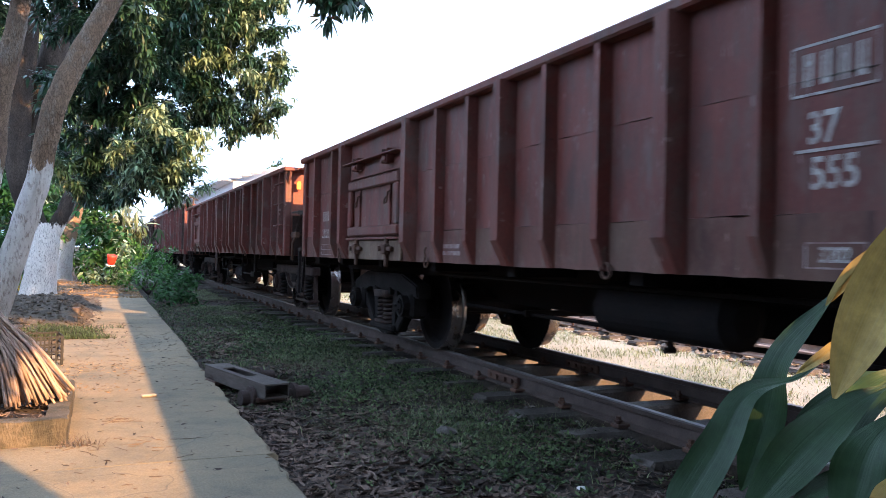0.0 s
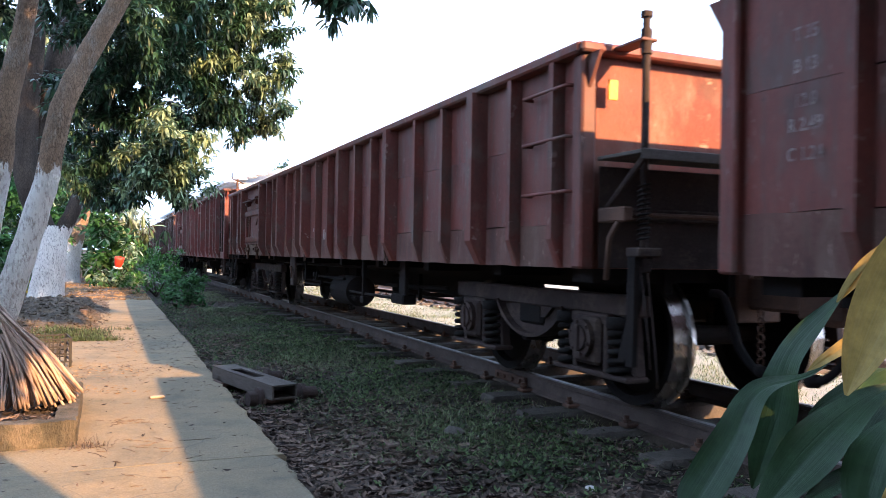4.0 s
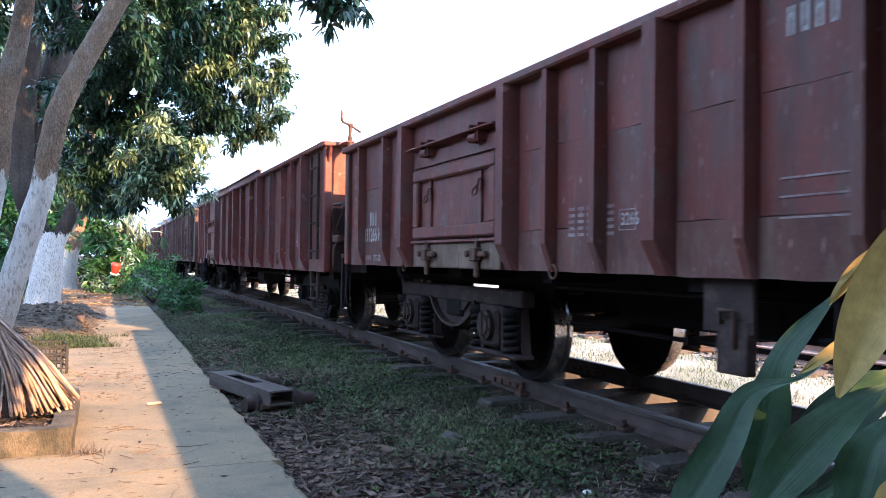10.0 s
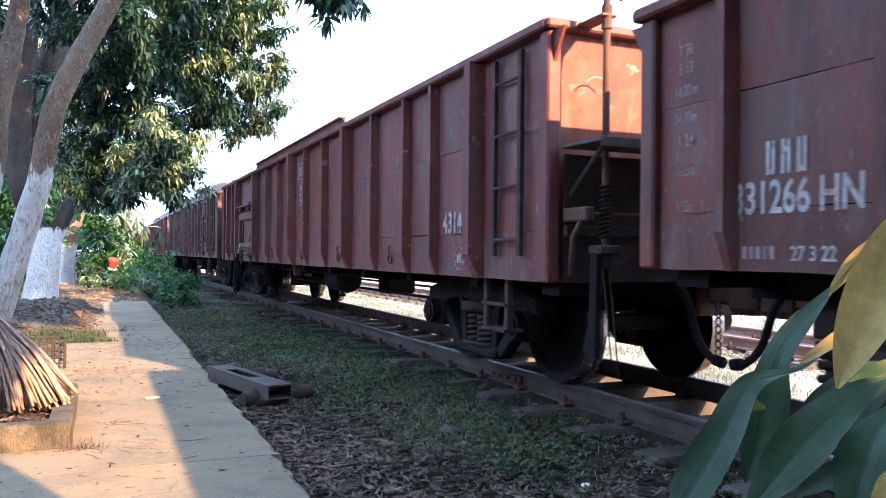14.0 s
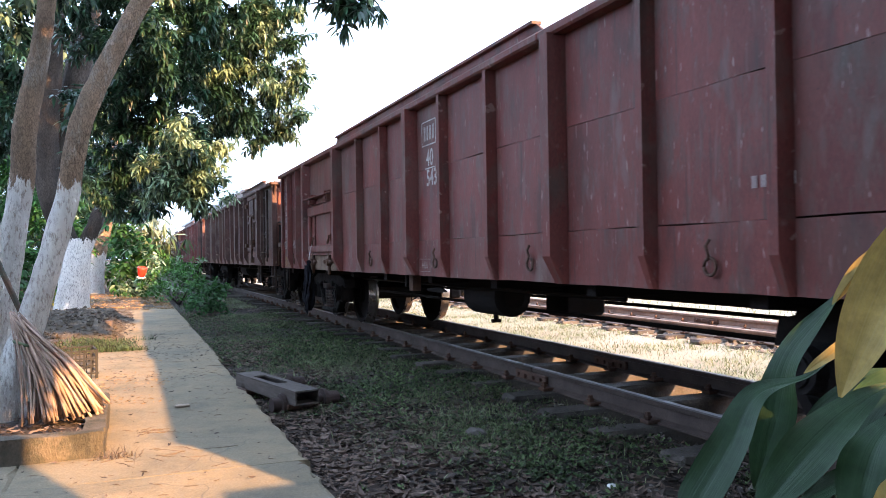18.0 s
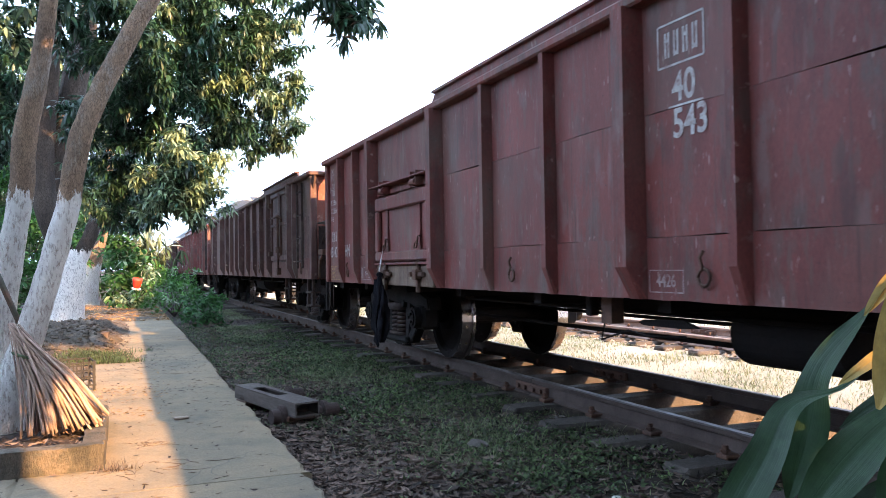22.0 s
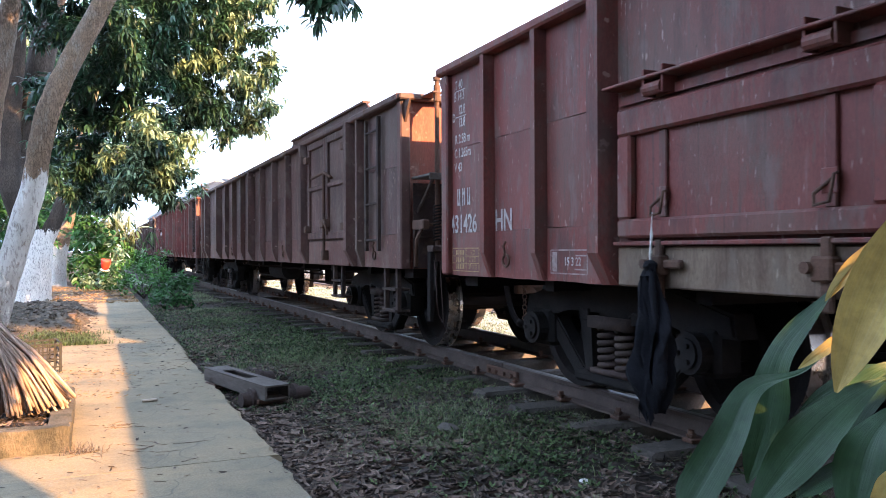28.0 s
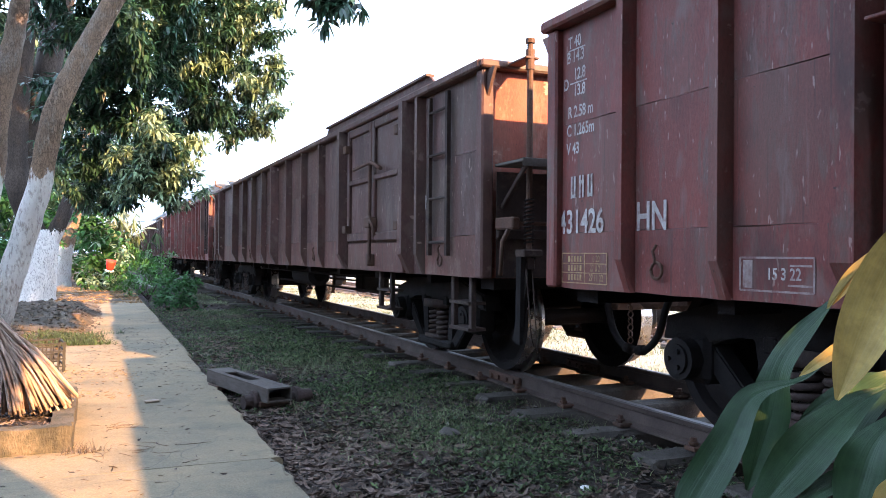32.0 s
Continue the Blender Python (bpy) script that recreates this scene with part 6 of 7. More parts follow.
# the large fresh-green share stands in for sun on this undergrowth
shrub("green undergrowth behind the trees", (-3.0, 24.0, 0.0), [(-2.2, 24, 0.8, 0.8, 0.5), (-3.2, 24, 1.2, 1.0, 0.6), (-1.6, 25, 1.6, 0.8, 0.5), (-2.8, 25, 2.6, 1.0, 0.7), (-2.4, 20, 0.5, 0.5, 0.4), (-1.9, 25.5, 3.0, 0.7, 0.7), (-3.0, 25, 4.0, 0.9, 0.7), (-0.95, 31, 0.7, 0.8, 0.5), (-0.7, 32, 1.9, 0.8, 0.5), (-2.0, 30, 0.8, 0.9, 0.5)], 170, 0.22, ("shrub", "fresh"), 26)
flowers = shrub("small clump of yellow flowers behind the trees", (-1.5, 20.5, 0.0), [(-1.55, 20.5, 0.25, 0.16, 0.5), (-1.7, 20.6, 0.35, 0.16, 0.5)], 500, 0.09, ("shrub", "yellowflower"), 27)

bucket = thing("bucket", "bright red plastic bucket hung in the shrub", "bucket", pose(0.34, 23.6, 0.62, 12, 8, 0))
bm = bmesh.new()
prof = [(0.0, 0.08), (0.06, 0.105), (0.2, 0.125), (0.26, 0.13), (0.26, 0.115), (0.05, 0.09)]
rings = [[bm.verts.new((r * math.cos(2 * math.pi * i / 18), r * math.sin(2 * math.pi * i / 18), z + 0.02)) for i in range(18)] for z, r in prof]
for p, q in zip(rings, rings[1:]):
    for i in range(18):
        bm.faces.new((p[i], p[(i + 1) % 18], q[(i + 1) % 18], q[i]))
bm.faces.new(rings[0][::-1])
bm.faces.new(rings[-1])
part("pail", bm, "red", bucket, smooth=True)
part("lower_band", torus(bmesh.new(), (0, 0, -0.01), (0, 0, 1), 0.10, 0.025, 18, 6), "paper", bucket)

# ---- planter, palm ribs, crate, trolley ----
planter = thing("planter", "stained low concrete kerb round the tree pit", "planter", pose(-0.12, 5.0, 0.0))
def rough_box(x0, x1, y0, y1, z0, z1, seed, cut=6, amount=0.008):
    """A weathered block: six fine grids displaced by one continuous noise, corners worn round."""
    bm = bmesh.new()
    lo, hi = Vector((x0, y0, z0)), Vector((x1, y1, z1))
    step = max(0.03, (hi - lo).length / 60)
    for axis in range(3):
        u, w = (axis + 1) % 3, (axis + 2) % 3
        nu, nw = (max(3, int((hi[q] - lo[q]) / step) + 1) for q in (u, w))
        for end in (0, 1):
            g = []
            for i in range(nu + 1):
                row = []
                for k in range(nw + 1):
                    p = Vector((0, 0, 0))
                    p[axis] = hi[axis] if end else lo[axis]
                    p[u], p[w] = lo[u] + (hi[u] - lo[u]) * i / nu, lo[w] + (hi[w] - lo[w]) * k / nw
                    on = sum(1 for q in range(3) if p[q] in (lo[q], hi[q]))
                    q = p + Vector((seed * 3.1, 0, 0))
                    d = Vector((noise.noise(q * 9), noise.noise(q * 9 + Vector((7, 0, 0))), noise.noise(q * 9 + Vector((0, 7, 0))))) * amount
                    d += Vector((noise.noise(q * 31), noise.noise(q * 31 + Vector((7, 0, 0))), noise.noise(q * 31 + Vector((0, 7, 0))))) * amount * 0.5
                    if on > 1:
                        d += ((lo + hi) / 2 - p).normalized() * amount * (0.8 + noise.noise(q * 14))
                    if p.z == lo.z:
                        d.z = 0
                    row.append(bm.verts.new(p + d))
                g.append(row)
            for a, b in zip(g, g[1:]):
                for k in range(nw):
                    bm.faces.new((a[k], b[k], b[k + 1], a[k + 1]) if end else (a[k], a[k + 1], b[k + 1], b[k]))
    bmesh.ops.remove_doubles(bm, verts=bm.verts[:], dist=0.0002)
    return bm


part("front_kerb", rough_box(-2.4, 0.0, -0.10, 0.02, -0.02, 0.145, 1), "kerb", planter)
part("side_kerb", rough_box(-0.12, 0.0, 0.026, 1.30, -0.02, 0.14, 2), "kerb", planter)
part("back_kerb", rough_box(-2.4, 0.0, 1.306, 1.42, -0.02, 0.13, 3), "kerb", planter)
part("soil_bed", rough_box(-2.4, -0.13, 0.026, 1.30, -0.02, 0.085, 4, 8, 0.015), "soil", planter)

brush = thing("palm_rib_bundle", "tied bundle of dry split palm ribs leaning on the trunk", "bundle", pose(-0.475, 5.64, -0.01))
rng = random.Random(31)
apex = Vector((-0.14, 0.02, 0.66))
for i in range(170):
    u = rng.random() ** 0.8
    foot = Vector((-0.12 + 0.46 * u + rng.uniform(-0.03, 0.03), rng.uniform(-0.20, 0.12), 0.115 + 0.10 * u * rng.random() + rng.uniform(0, 0.02)))
    bm = bmesh.new()
    top = apex + Vector((rng.uniform(-0.035, 0.035), rng.uniform(-0.035, 0.035), rng.uniform(-0.04, 0.16)))
    top.x -= (top.z - apex.z) * 0.35
    mid = (foot + top) / 2 + Vector((rng.uniform(0.0, 0.05), rng.uniform(-0.04, 0.03), rng.uniform(0.0, 0.05)))
    w = rng.uniform(0.007, 0.0125)
    tube(bm, [tuple(q) for q in spline([foot, foot * 0.6 + mid * 0.4 + Vector((0.004, 0, 0)), mid, top], 2)], [w * 0.9, w, w, w, w, w * 0.8, w * 0.5], 4)
    part("rib", bm, "frond", brush)
part("binding", torus(bmesh.new(), (-0.130, 0.015, 0.61), (0.40, 0, 1), 0.062, 0.011, 16, 6), "tie", brush)

crate = thing("crate", "dark slatted crate standing on the soil", "crate", pose(-0.45, 8.35, -0.04, 0, 0, 8))
for x in (-0.16, 0.15):
    for y in (-0.2, 0.2):
        part("corner_upright", boxes((x - 0.012, x + 0.012, y - 0.012, y + 0.012, 0.0, 0.32)), "crate", crate)
for z in (0.02, 0.09, 0.16, 0.23, 0.30):
    for y in (-0.21, 0.21):
        part("slat", boxes((-0.16, 0.15, y - 0.006, y + 0.006, z, z + 0.013)), "crate", crate)
    for x in (-0.17, 0.16):
        part("slat", boxes((x - 0.006, x + 0.006, -0.2, 0.2, z, z + 0.013)), "crate", crate)
for x in (-0.10, -0.03, 0.04, 0.10):
    for y in (-0.215, 0.215):
        part("bar", boxes((x - 0.006, x + 0.006, y - 0.004, y + 0.004, 0.0, 0.32)), "crate", crate)
part("bottom", boxes((-0.155, 0.145, -0.195, 0.195, 0.0, 0.012)), "crate", crate)

trolley = thing("track_trolley", "rusty hollow steel trolley beam on flanged rollers", "track trolley", pose(1.12, 6.5, -0.065, 0, 0, 13.5))
z0, z1, hw = 0.075, 0.185, 0.10
part("top_plate", boxes((-hw, -0.05, -0.61, 0.61, z1 - 0.012, z1), (0.05, hw, -0.61, 0.61, z1 - 0.012, z1), (-0.05, 0.05, -0.61, -0.16, z1 - 0.012, z1), (-0.05, 0.05, 0.34, 0.61, z1 - 0.012, z1)), "wood", trolley)
part("bottom_plate", boxes((-hw, hw, -0.61, 0.61, z0, z0 + 0.012)), "wood", trolley)
for x in (-hw, hw - 0.012):
    part("web", boxes((x, x + 0.012, -0.61, 0.61, z0 + 0.012, z1 - 0.012)), "wood", trolley)
part("end_plate", boxes((-hw + 0.012, hw - 0.012, 0.595, 0.61, z0 + 0.012, z1 - 0.012)), "wood", trolley)
for y in (-0.42, 0.45):
    roll = lathe(bmesh.new(), [(-0.26, 0.055), (-0.20, 0.06), (-0.19, 0.085), (-0.16, 0.085), (-0.155, 0.045), (0.155, 0.045), (0.16, 0.085), (0.19, 0.085), (0.20, 0.06), (0.30, 0.055)], (0.05 if y < 0 else 0.16, y, 0.065), 18)
    part("roller", roll, "grimy", trolley)
part("bracket", boxes((-0.12, 0.12, -0.52, -0.32, 0.03, 0.075), bevel=0.01), "rust", trolley)
part("bracket", boxes((-0.12, 0.12, 0.35, 0.55, 0.03, 0.075), bevel=0.01), "rust", trolley)

pole = thing("wooden_pole", "weathered painted stick leaning between the trunks", "stick", pose(0, 0, 0))
part("stick", rod(bmesh.new(), (-0.875, 5.72, 1.42), (-0.45, 6.42, 0.10), 0.018, 0.02, 8), "plank", pole)


def stone_mesh(r, seed, flat=0.6):
    bm = bmesh.new()
    bmesh.ops.create_icosphere(bm, subdivisions=2, radius=r)
    rnd = random.Random(seed)
    ax = [Vector((rnd.uniform(-1, 1), rnd.uniform(-1, 1), rnd.uniform(-1, 1))).normalized() for _ in range(7)]
    for v in bm.verts:
        for a in ax:
            d = v.co.dot(a) - r * 0.72
            if d > 0:
                v.co -= a * d
        v.co.z *= flat
    return bm


stones = [(2.05, 4.55, 0.10, 1), (2.42, 5.9, 0.05, 2), (1.55, 5.7, 0.04, 3), (-0.25, 14.1, 0.13, 10), (-0.5, 13.8, 0.10, 11), (-0.9, 13.9, 0.12, 12)]
for x, y, r, sd in stones:
    st = part("stone", stone_mesh(r, sd), "stone")
    st.matrix_basis = pose(x, y, terrain(x, y) + r * 0.02, 0, 0, sd * 37)
    tagged(st, "grey half-buried flat stone on the bare soil", "stone", "stones on the ground")
chip = part("broken_tile", stone_mesh(0.035, 77, 0.5), "paper")
chip.matrix_basis = pose(2.18, 3.22, terrain(2.18, 3.22) + 0.012)
tagged(chip, "small white broken tile lying on dry leaves", "tile chip")
scrap = part("paper_scrap", boxes((-0.055, 0.055, -0.024, 0.024, 0.0, 0.018), bevel=0.006), "card")
scrap.matrix_basis = pose(0.385, 6.28, 0.004, 0, 0, 8)
tagged(scrap, "small tan folded card scrap lying on the path", "scrap")
edging = thing("brick_edging", "old bricks half buried in the dirt round the tree", "brick edging", pose(-0.7, 13.0, 0.10))
shape = bpy.data.meshes.new("brick")
bm = rough_box(-0.11, 0.11, -0.05, 0.05, 0, 0.12, 9, 1, 0.006)
bm.to_mesh(shape)
bm.free()
shape.materials.append(M["brick"])
for i in range(9):
    br = part("brick", shape, None, edging)
    if i < 8:
        br.matrix_basis = pose(-1.3 + 0.22 * i, 0.5 * noise.noise(Vector((i * 1.7, 0, 0))), -0.03, 6 * math.sin(i), 5 * math.cos(i * 2), 50 * noise.noise(Vector((0, i * 1.3, 0))))
    else:
        br.matrix_basis = pose(0.42, 0.25 + 0.25 * (i - 8), -0.03, 4, 0, 84)

# ---- large-leaved plant beside the viewpoint ----
def veined(name, colour, colour2, rough, glow, rib):
    """Waxy leaf with parallel veins along it, a paler midrib and margin."""
    m = leafy(name, colour, colour2, glow, 0.05, rough, 0.28)
    nt = m.node_tree
    p = nt.nodes["Principled BSDF"]
    uv = nt.nodes.new("ShaderNodeTexCoord")
    mp = nt.nodes.new("ShaderNodeMapping")
    mp.inputs["Scale"].default_value = (30.0, 0.7, 1.0)
    nt.links.new(uv.outputs["UV"], mp.inputs[0])
    n = nt.nodes.new("ShaderNodeTexNoise")
    n.inputs["Scale"].default_value, n.inputs["Detail"].default_value = 1.0, 3
    nt.links.new(mp.outputs[0], n.inputs["Vector"])
    r = nt.nodes.new("ShaderNodeMapRange")
    r.inputs["From Min"].default_value, r.inputs["From Max"].default_value, r.inputs["To Max"].default_value = 0.42, 0.78, 0.32
    nt.links.new(n.outputs["Fac"], r.inputs["Value"])
    x = nt.nodes.new("ShaderNodeMix")
    x.data_type = "RGBA"
    nt.links.new(r.outputs[0], x.inputs[0])
    src = p.inputs["Base Color"].links[0].from_socket
    nt.links.new(src, x.inputs[6])
    x.inputs[7].default_value = (*rib, 1)
    for link in list(src.links):
        if link.to_node != x:
            nt.links.new(x.outputs[2], link.to_socket)
    b = nt.nodes.new("ShaderNodeBump")
    b.inputs["Strength"].default_value, b.inputs["Distance"].default_value = 0.35, 0.002
    nt.links.new(n.outputs["Fac"], b.inputs["Height"])
    nt.links.new(b.outputs[0], p.inputs["Normal"])
    return m


M["plant"] = veined("waxy_dark_green_leaf", (0.020, 0.050, 0.018), (0.011, 0.032, 0.012), 0.50, 0.12, (0.038, 0.070, 0.030))
M["plant_dry"] = veined("withered_yellow_leaf", (0.46, 0.33, 0.10), (0.30, 0.20, 0.06), 0.6, 0.3, (0.52, 0.42, 0.20))
plant = thing("broad_leaved_plant", "large-leaved plant with dark green and withered yellow leaves", "plant", pose(0.86, 0.62, 0.0))


def big_leaf(midrib, width, widest, rolls, mat, seed=0, curl=0.22, wave=0.05):
    """A long leaf on a bent midrib from stalk to tip: trough-shaped, with a wavy margin; rolls turn the blade from level, at the stalk and at the tip."""
    pts = [Vector(q[:3]) for q in spline(midrib, 9)]
    n = len(pts)
    bm = bmesh.new()
    uv = bm.loops.layers.uv.new("UVMap")
    grid = []
    for i, p in enumerate(pts):
        t = i / (n - 1)
        way = (pts[min(i + 1, n - 1)] - pts[max(i - 1, 0)]).normalized()
        level = (Vector((0, 0, 1)) - way * way.z).normalized()
        up = Matrix.Rotation(radians(rolls[0] + (rolls[1] - rolls[0]) * t), 3, way) @ level
        side = way.cross(up).normalized()
        swell = math.sin(math.pi / 2 * t / widest) ** 1.6 if t < widest else max(0.0, math.cos(math.pi / 2 * (t - widest) / (1 - widest))) ** 0.75
        half = width / 2 * max(0.07, swell)
        row = []
        for k in range(-6, 7):
            u = k / 6
            lift = curl * half * u * u + wave * half * abs(u) ** 3 * math.sin(i * 0.5 + (2.1 if k < 0 else 0.0) + seed * 1.7) * 3 - (0.0012 if k == 0 else 0.0)
            row.append(bm.verts.new(p + side * u * half + up * lift - plant.location))
        grid.append(row)
    for i, (r, s) in enumerate(zip(grid, grid[1:])):
        for k in range(12):
            f = bm.faces.new((r[k], r[k + 1], s[k + 1], s[k]))
            f.smooth = True
            for loop, (a, b) in zip(f.loops, ((k, i), (k + 1, i), (k + 1, i + 1), (k, i + 1))):
                loop[uv].uv = (a / 12 + seed * 1.37, b / n)
    return part("leaf", bm, mat, plant, "withered yellow leaf" if mat == "plant_dry" else "")


big_leaf([(0.842, 0.687, 1.023), (0.795, 0.71, 0.976), (0.722, 0.723, 0.955), (0.668, 0.713, 0.896), (0.604, 0.709, 0.825)], 0.048, 0.92, (-8, -30), "plant", 0)
big_leaf([(0.883, 0.688, 1.133), (0.853, 0.724, 1.063), (0.809, 0.754, 0.994), (0.79, 0.763, 0.912), (0.759, 0.767, 0.825)], 0.052, 0.74, (-15, -58), "plant", 1)
big_leaf([(0.857, 0.612, 1.202), (0.835, 0.622, 1.121), (0.794, 0.629, 1.038), (0.76, 0.634, 0.964)], 0.066, 0.46, (-70, -42), "plant_dry", 2, 0.35)
big_leaf([(0.876, 0.637, 0.981), (0.803, 0.647, 0.951), (0.725, 0.65, 0.9), (0.654, 0.66, 0.831)], 0.056, 0.64, (-18, -46), "plant", 3)
big_leaf([(0.808, 0.569, 0.974), (0.758, 0.58, 0.932), (0.732, 0.581, 0.885), (0.714, 0.578, 0.835)], 0.056, 0.60, (-30, -22), "plant", 4)
big_leaf([(0.93, 0.667, 0.985), (0.879, 0.69, 0.973), (0.84, 0.708, 0.95), (0.803, 0.724, 0.922)], 0.024, 0.45, (-20, -40), "plant", 5)
big_leaf([(0.79, 0.621, 0.903), (0.755, 0.625, 0.879), (0.724, 0.628, 0.866), (0.694, 0.631, 0.854)], 0.026, 0.50, (-25, -40), "plant", 6)
big_leaf([(0.75, 0.529, 0.922), (0.73, 0.538, 0.896), (0.709, 0.537, 0.874), (0.691, 0.534, 0.849)], 0.030, 0.55, (-55, -35), "plant_dry", 7)
big_leaf([(0.895, 0.675, 1.150), (0.877, 0.692, 1.118), (0.862, 0.712, 1.085), (0.850, 0.724, 1.060)], 0.020, 0.45, (-70, -60), "plant_dry", 8)
big_leaf([(0.850, 0.670, 1.040), (0.832, 0.685, 1.018), (0.806, 0.700, 0.995), (0.785, 0.709, 0.979)], 0.016, 0.45, (-60, -50), "plant_dry", 9)
big_leaf([(0.93, 0.64, 0.99), (0.87, 0.65, 0.975), (0.83, 0.66, 0.94), (0.81, 0.67, 0.88)], 0.045, 0.55, (-30, -45), "plant", 10)
bm = bmesh.new()
tube(bm, [(0.16, -0.02, -0.05), (0.15, -0.01, 0.5), (0.13, 0.02, 0.85), (0.09, 0.06, 1.0)], [0.022, 0.018, 0.014, 0.008], 8)
tube(bm, [(0.20, 0.03, -0.05), (0.19, 0.05, 0.6), (0.16, 0.08, 0.98)], [0.02, 0.015, 0.008], 8)
part("stem", bm, "plant", plant)

# ---- far shed and added light-blocking walls ----
shed = thing("shed", "long pale metal-roofed shed beyond the sidings", "shed", pose(0, 0, 0))
part("wall", boxes((10.0, 22.0, 66.0, 150.0, -0.1, 6.7)), "roofwhite", shed)
bm = bmesh.new()
prism(bm, [(66, 6.7), (150, 6.7), (150, 6.95), (66, 6.95)], 8.8, 9.1)
part("gutter", bm, "roofwhite", shed)
for i in range(7):
    x = 9.0 + i * 0.8
    part("roof_course", boxes((x, x + 0.78, 65.6, 150.4, 6.75 + i * 0.24, 6.83 + i * 0.24)), "roofwhite", shed)
part("roof_deck", boxes((9.2, 22, 65.8, 150.2, 6.701, 6.745)), "roofwhite", shed)
# neither wall is in view; both are added to block sun and sky
tagged(part("wall_south", boxes((-9.0, 1.495, -1.2, -1.0, -0.1, 8.0), (1.495, 1.85, -1.2, -1.0, 2.15, 8.0)), "kerb"), "unseen plain wall added behind the viewpoint, its top jutting to cast shade", "wall", "", "structure")
tagged(part("wall_west", boxes((-6.2, -6.0, -1.0, 24.0, -0.1, 3.2)), "kerb"), "unseen plain wall added on the left to block low sky light", "wall", "", "structure")

# ---- black cloth tied to a wagon ----
CLOTH_Y, CLOTH_Z = 10.02, 0.975
cloth = thing("hanging_cloth", "black cloth tied by a white string to the wagon door", "cloth", pose(TRACK_X - HALF - 0.12, S0 + PITCH + CLOTH_Y, RAIL_Z + CLOTH_Z))
rng = random.Random(5)
bm = bmesh.new()
rows = []
for j in range(26):
    z = -0.12 - 0.64 * j / 25
    r = 0.022 + 0.075 * math.sin(min(1.0, j / 17) * 1.57) - 0.075 * max(0.0, (j - 20) / 6)
    sway = 0.012 * math.sin(j * 0.45) - 0.02 * j / 25
    rows.append([bm.verts.new((r * 0.55 * (1 + 0.5 * math.sin(4 * a + j * 0.22) + 0.2 * math.sin(9 * a - j * 0.5)) * math.cos(a), r * (1 + 0.45 * math.sin(4 * a + j * 0.22) + 0.25 * math.sin(7 * a + j * 0.8)) * math.sin(a) + sway + rng.uniform(-0.002, 0.002), z)) for a in np.linspace(0, 2 * math.pi, 40, endpoint=False)])
for p, q in zip(rows, rows[1:]):
    for i in range(40):
        bm.faces.new((p[i], q[i], q[(i + 1) % 40], p[(i + 1) % 40])).smooth = True
bm.faces.new(rows[0])
bm.faces.new(rows[-1][::-1])
part("drape", bm, "cloth", cloth)
flap = bmesh.new()
rows = []
for j in range(16):
    u = j / 15
    w = 0.02 + 0.075 * math.sin(min(1.0, u * 1.3) * 2.4)
    rows.append([flap.verts.new((-0.045 + 0.018 * math.sin(k * 1.9 + j * 0.5) + 0.006 * math.sin(j * 1.7 + k), -0.01 + w * (k / 6 - 0.75) + 0.010 * math.sin(j * 0.9), -0.16 - (0.62 + 0.05 * math.sin(k * 2.3)) * u)) for k in range(7)])
for p, q in zip(rows, rows[1:]):
    for i in range(6):
        flap.faces.new((p[i], q[i], q[i + 1], p[i + 1])).smooth = True
part("flap", flap, "cloth", cloth)
part("knot", stone_mesh(0.035, 4, 0.9), "cloth", cloth).matrix_basis = pose(0, 0.0, -0.12)
part("sleeve", tube(bmesh.new(), [(-0.02, -0.03, -0.14), (-0.035, -0.06, -0.22), (-0.03, -0.075, -0.36), (-0.02, -0.07, -0.44)], [0.010, 0.016, 0.014, 0.006], 8, 0.2), "cloth", cloth)
part("string", tube(bmesh.new(), [(0.055, 0.055, 0.125), (0.045, 0.045, 0.09), (0.034, 0.036, 0.05), (0.024, 0.022, 0.02), (0.016, 0.016, -0.02), (0.008, 0.010, -0.06), (0.0, 0, -0.12)], [0.0025, 0.003, 0.004, 0.008, 0.006, 0.008, 0.004], 6), "string", cloth)

# ---- ground cover ----
def spread(n, x0, x1, y0, y1, rng, keep):
    out = []
    while len(out) < n:
        x, y = rng.uniform(x0, x1), y0 + (y1 - y0) * rng.uniform() ** 1.5
        if rng.uniform() < keep(x, y):
            out.append((x, y, terrain(x, y)))
    return out


def patch(x, y, f=0.8, seed=0.0, bias=0.0):
    return min(1.0, max(0.0, 0.5 + 1.6 * noise.noise(Vector((x * f, y * f, seed))) + bias))


rng = np.random.default_rng(41)
green = lambda x, y: patch(x, y, 0.7, 3.0, 0.05) * (1.0 if 1.6 < x < 3.0 else 0.35) * (0.12 if y < 4.3 and x < 1.9 else 0.45 if y < 5.0 else 1.0)


def rosettes(spots, size, rng, leaves=5):
    """Low weeds: small oval leaves round each spot, turned up at odd angles."""
    verts, faces = [], []
    for x, y, z in spots:
        a0, h = rng.uniform(0, 6.283), rng.uniform(0.0, size * 0.9)
        for k in range(leaves):
            a, e, s = a0 + 6.283 * k / leaves + rng.uniform(-0.4, 0.4), rng.uniform(-0.1, 0.9), size * rng.uniform(0.6, 1.3)
            way = np.array((math.cos(a) * math.cos(e), math.sin(a) * math.cos(e), math.sin(e)))
            side = np.array((-math.sin(a), math.cos(a), rng.uniform(-0.4, 0.4))) * s * 0.24
            c = np.array((x, y, z + 0.004 + h))
            b = len(verts)
            verts += [tuple(c), tuple(c + way * s * 0.5 - side), tuple(c + way * s), tuple(c + way * s * 0.5 + side)]
            faces.append((b, b + 1, b + 2, b + 3))
    return verts, faces


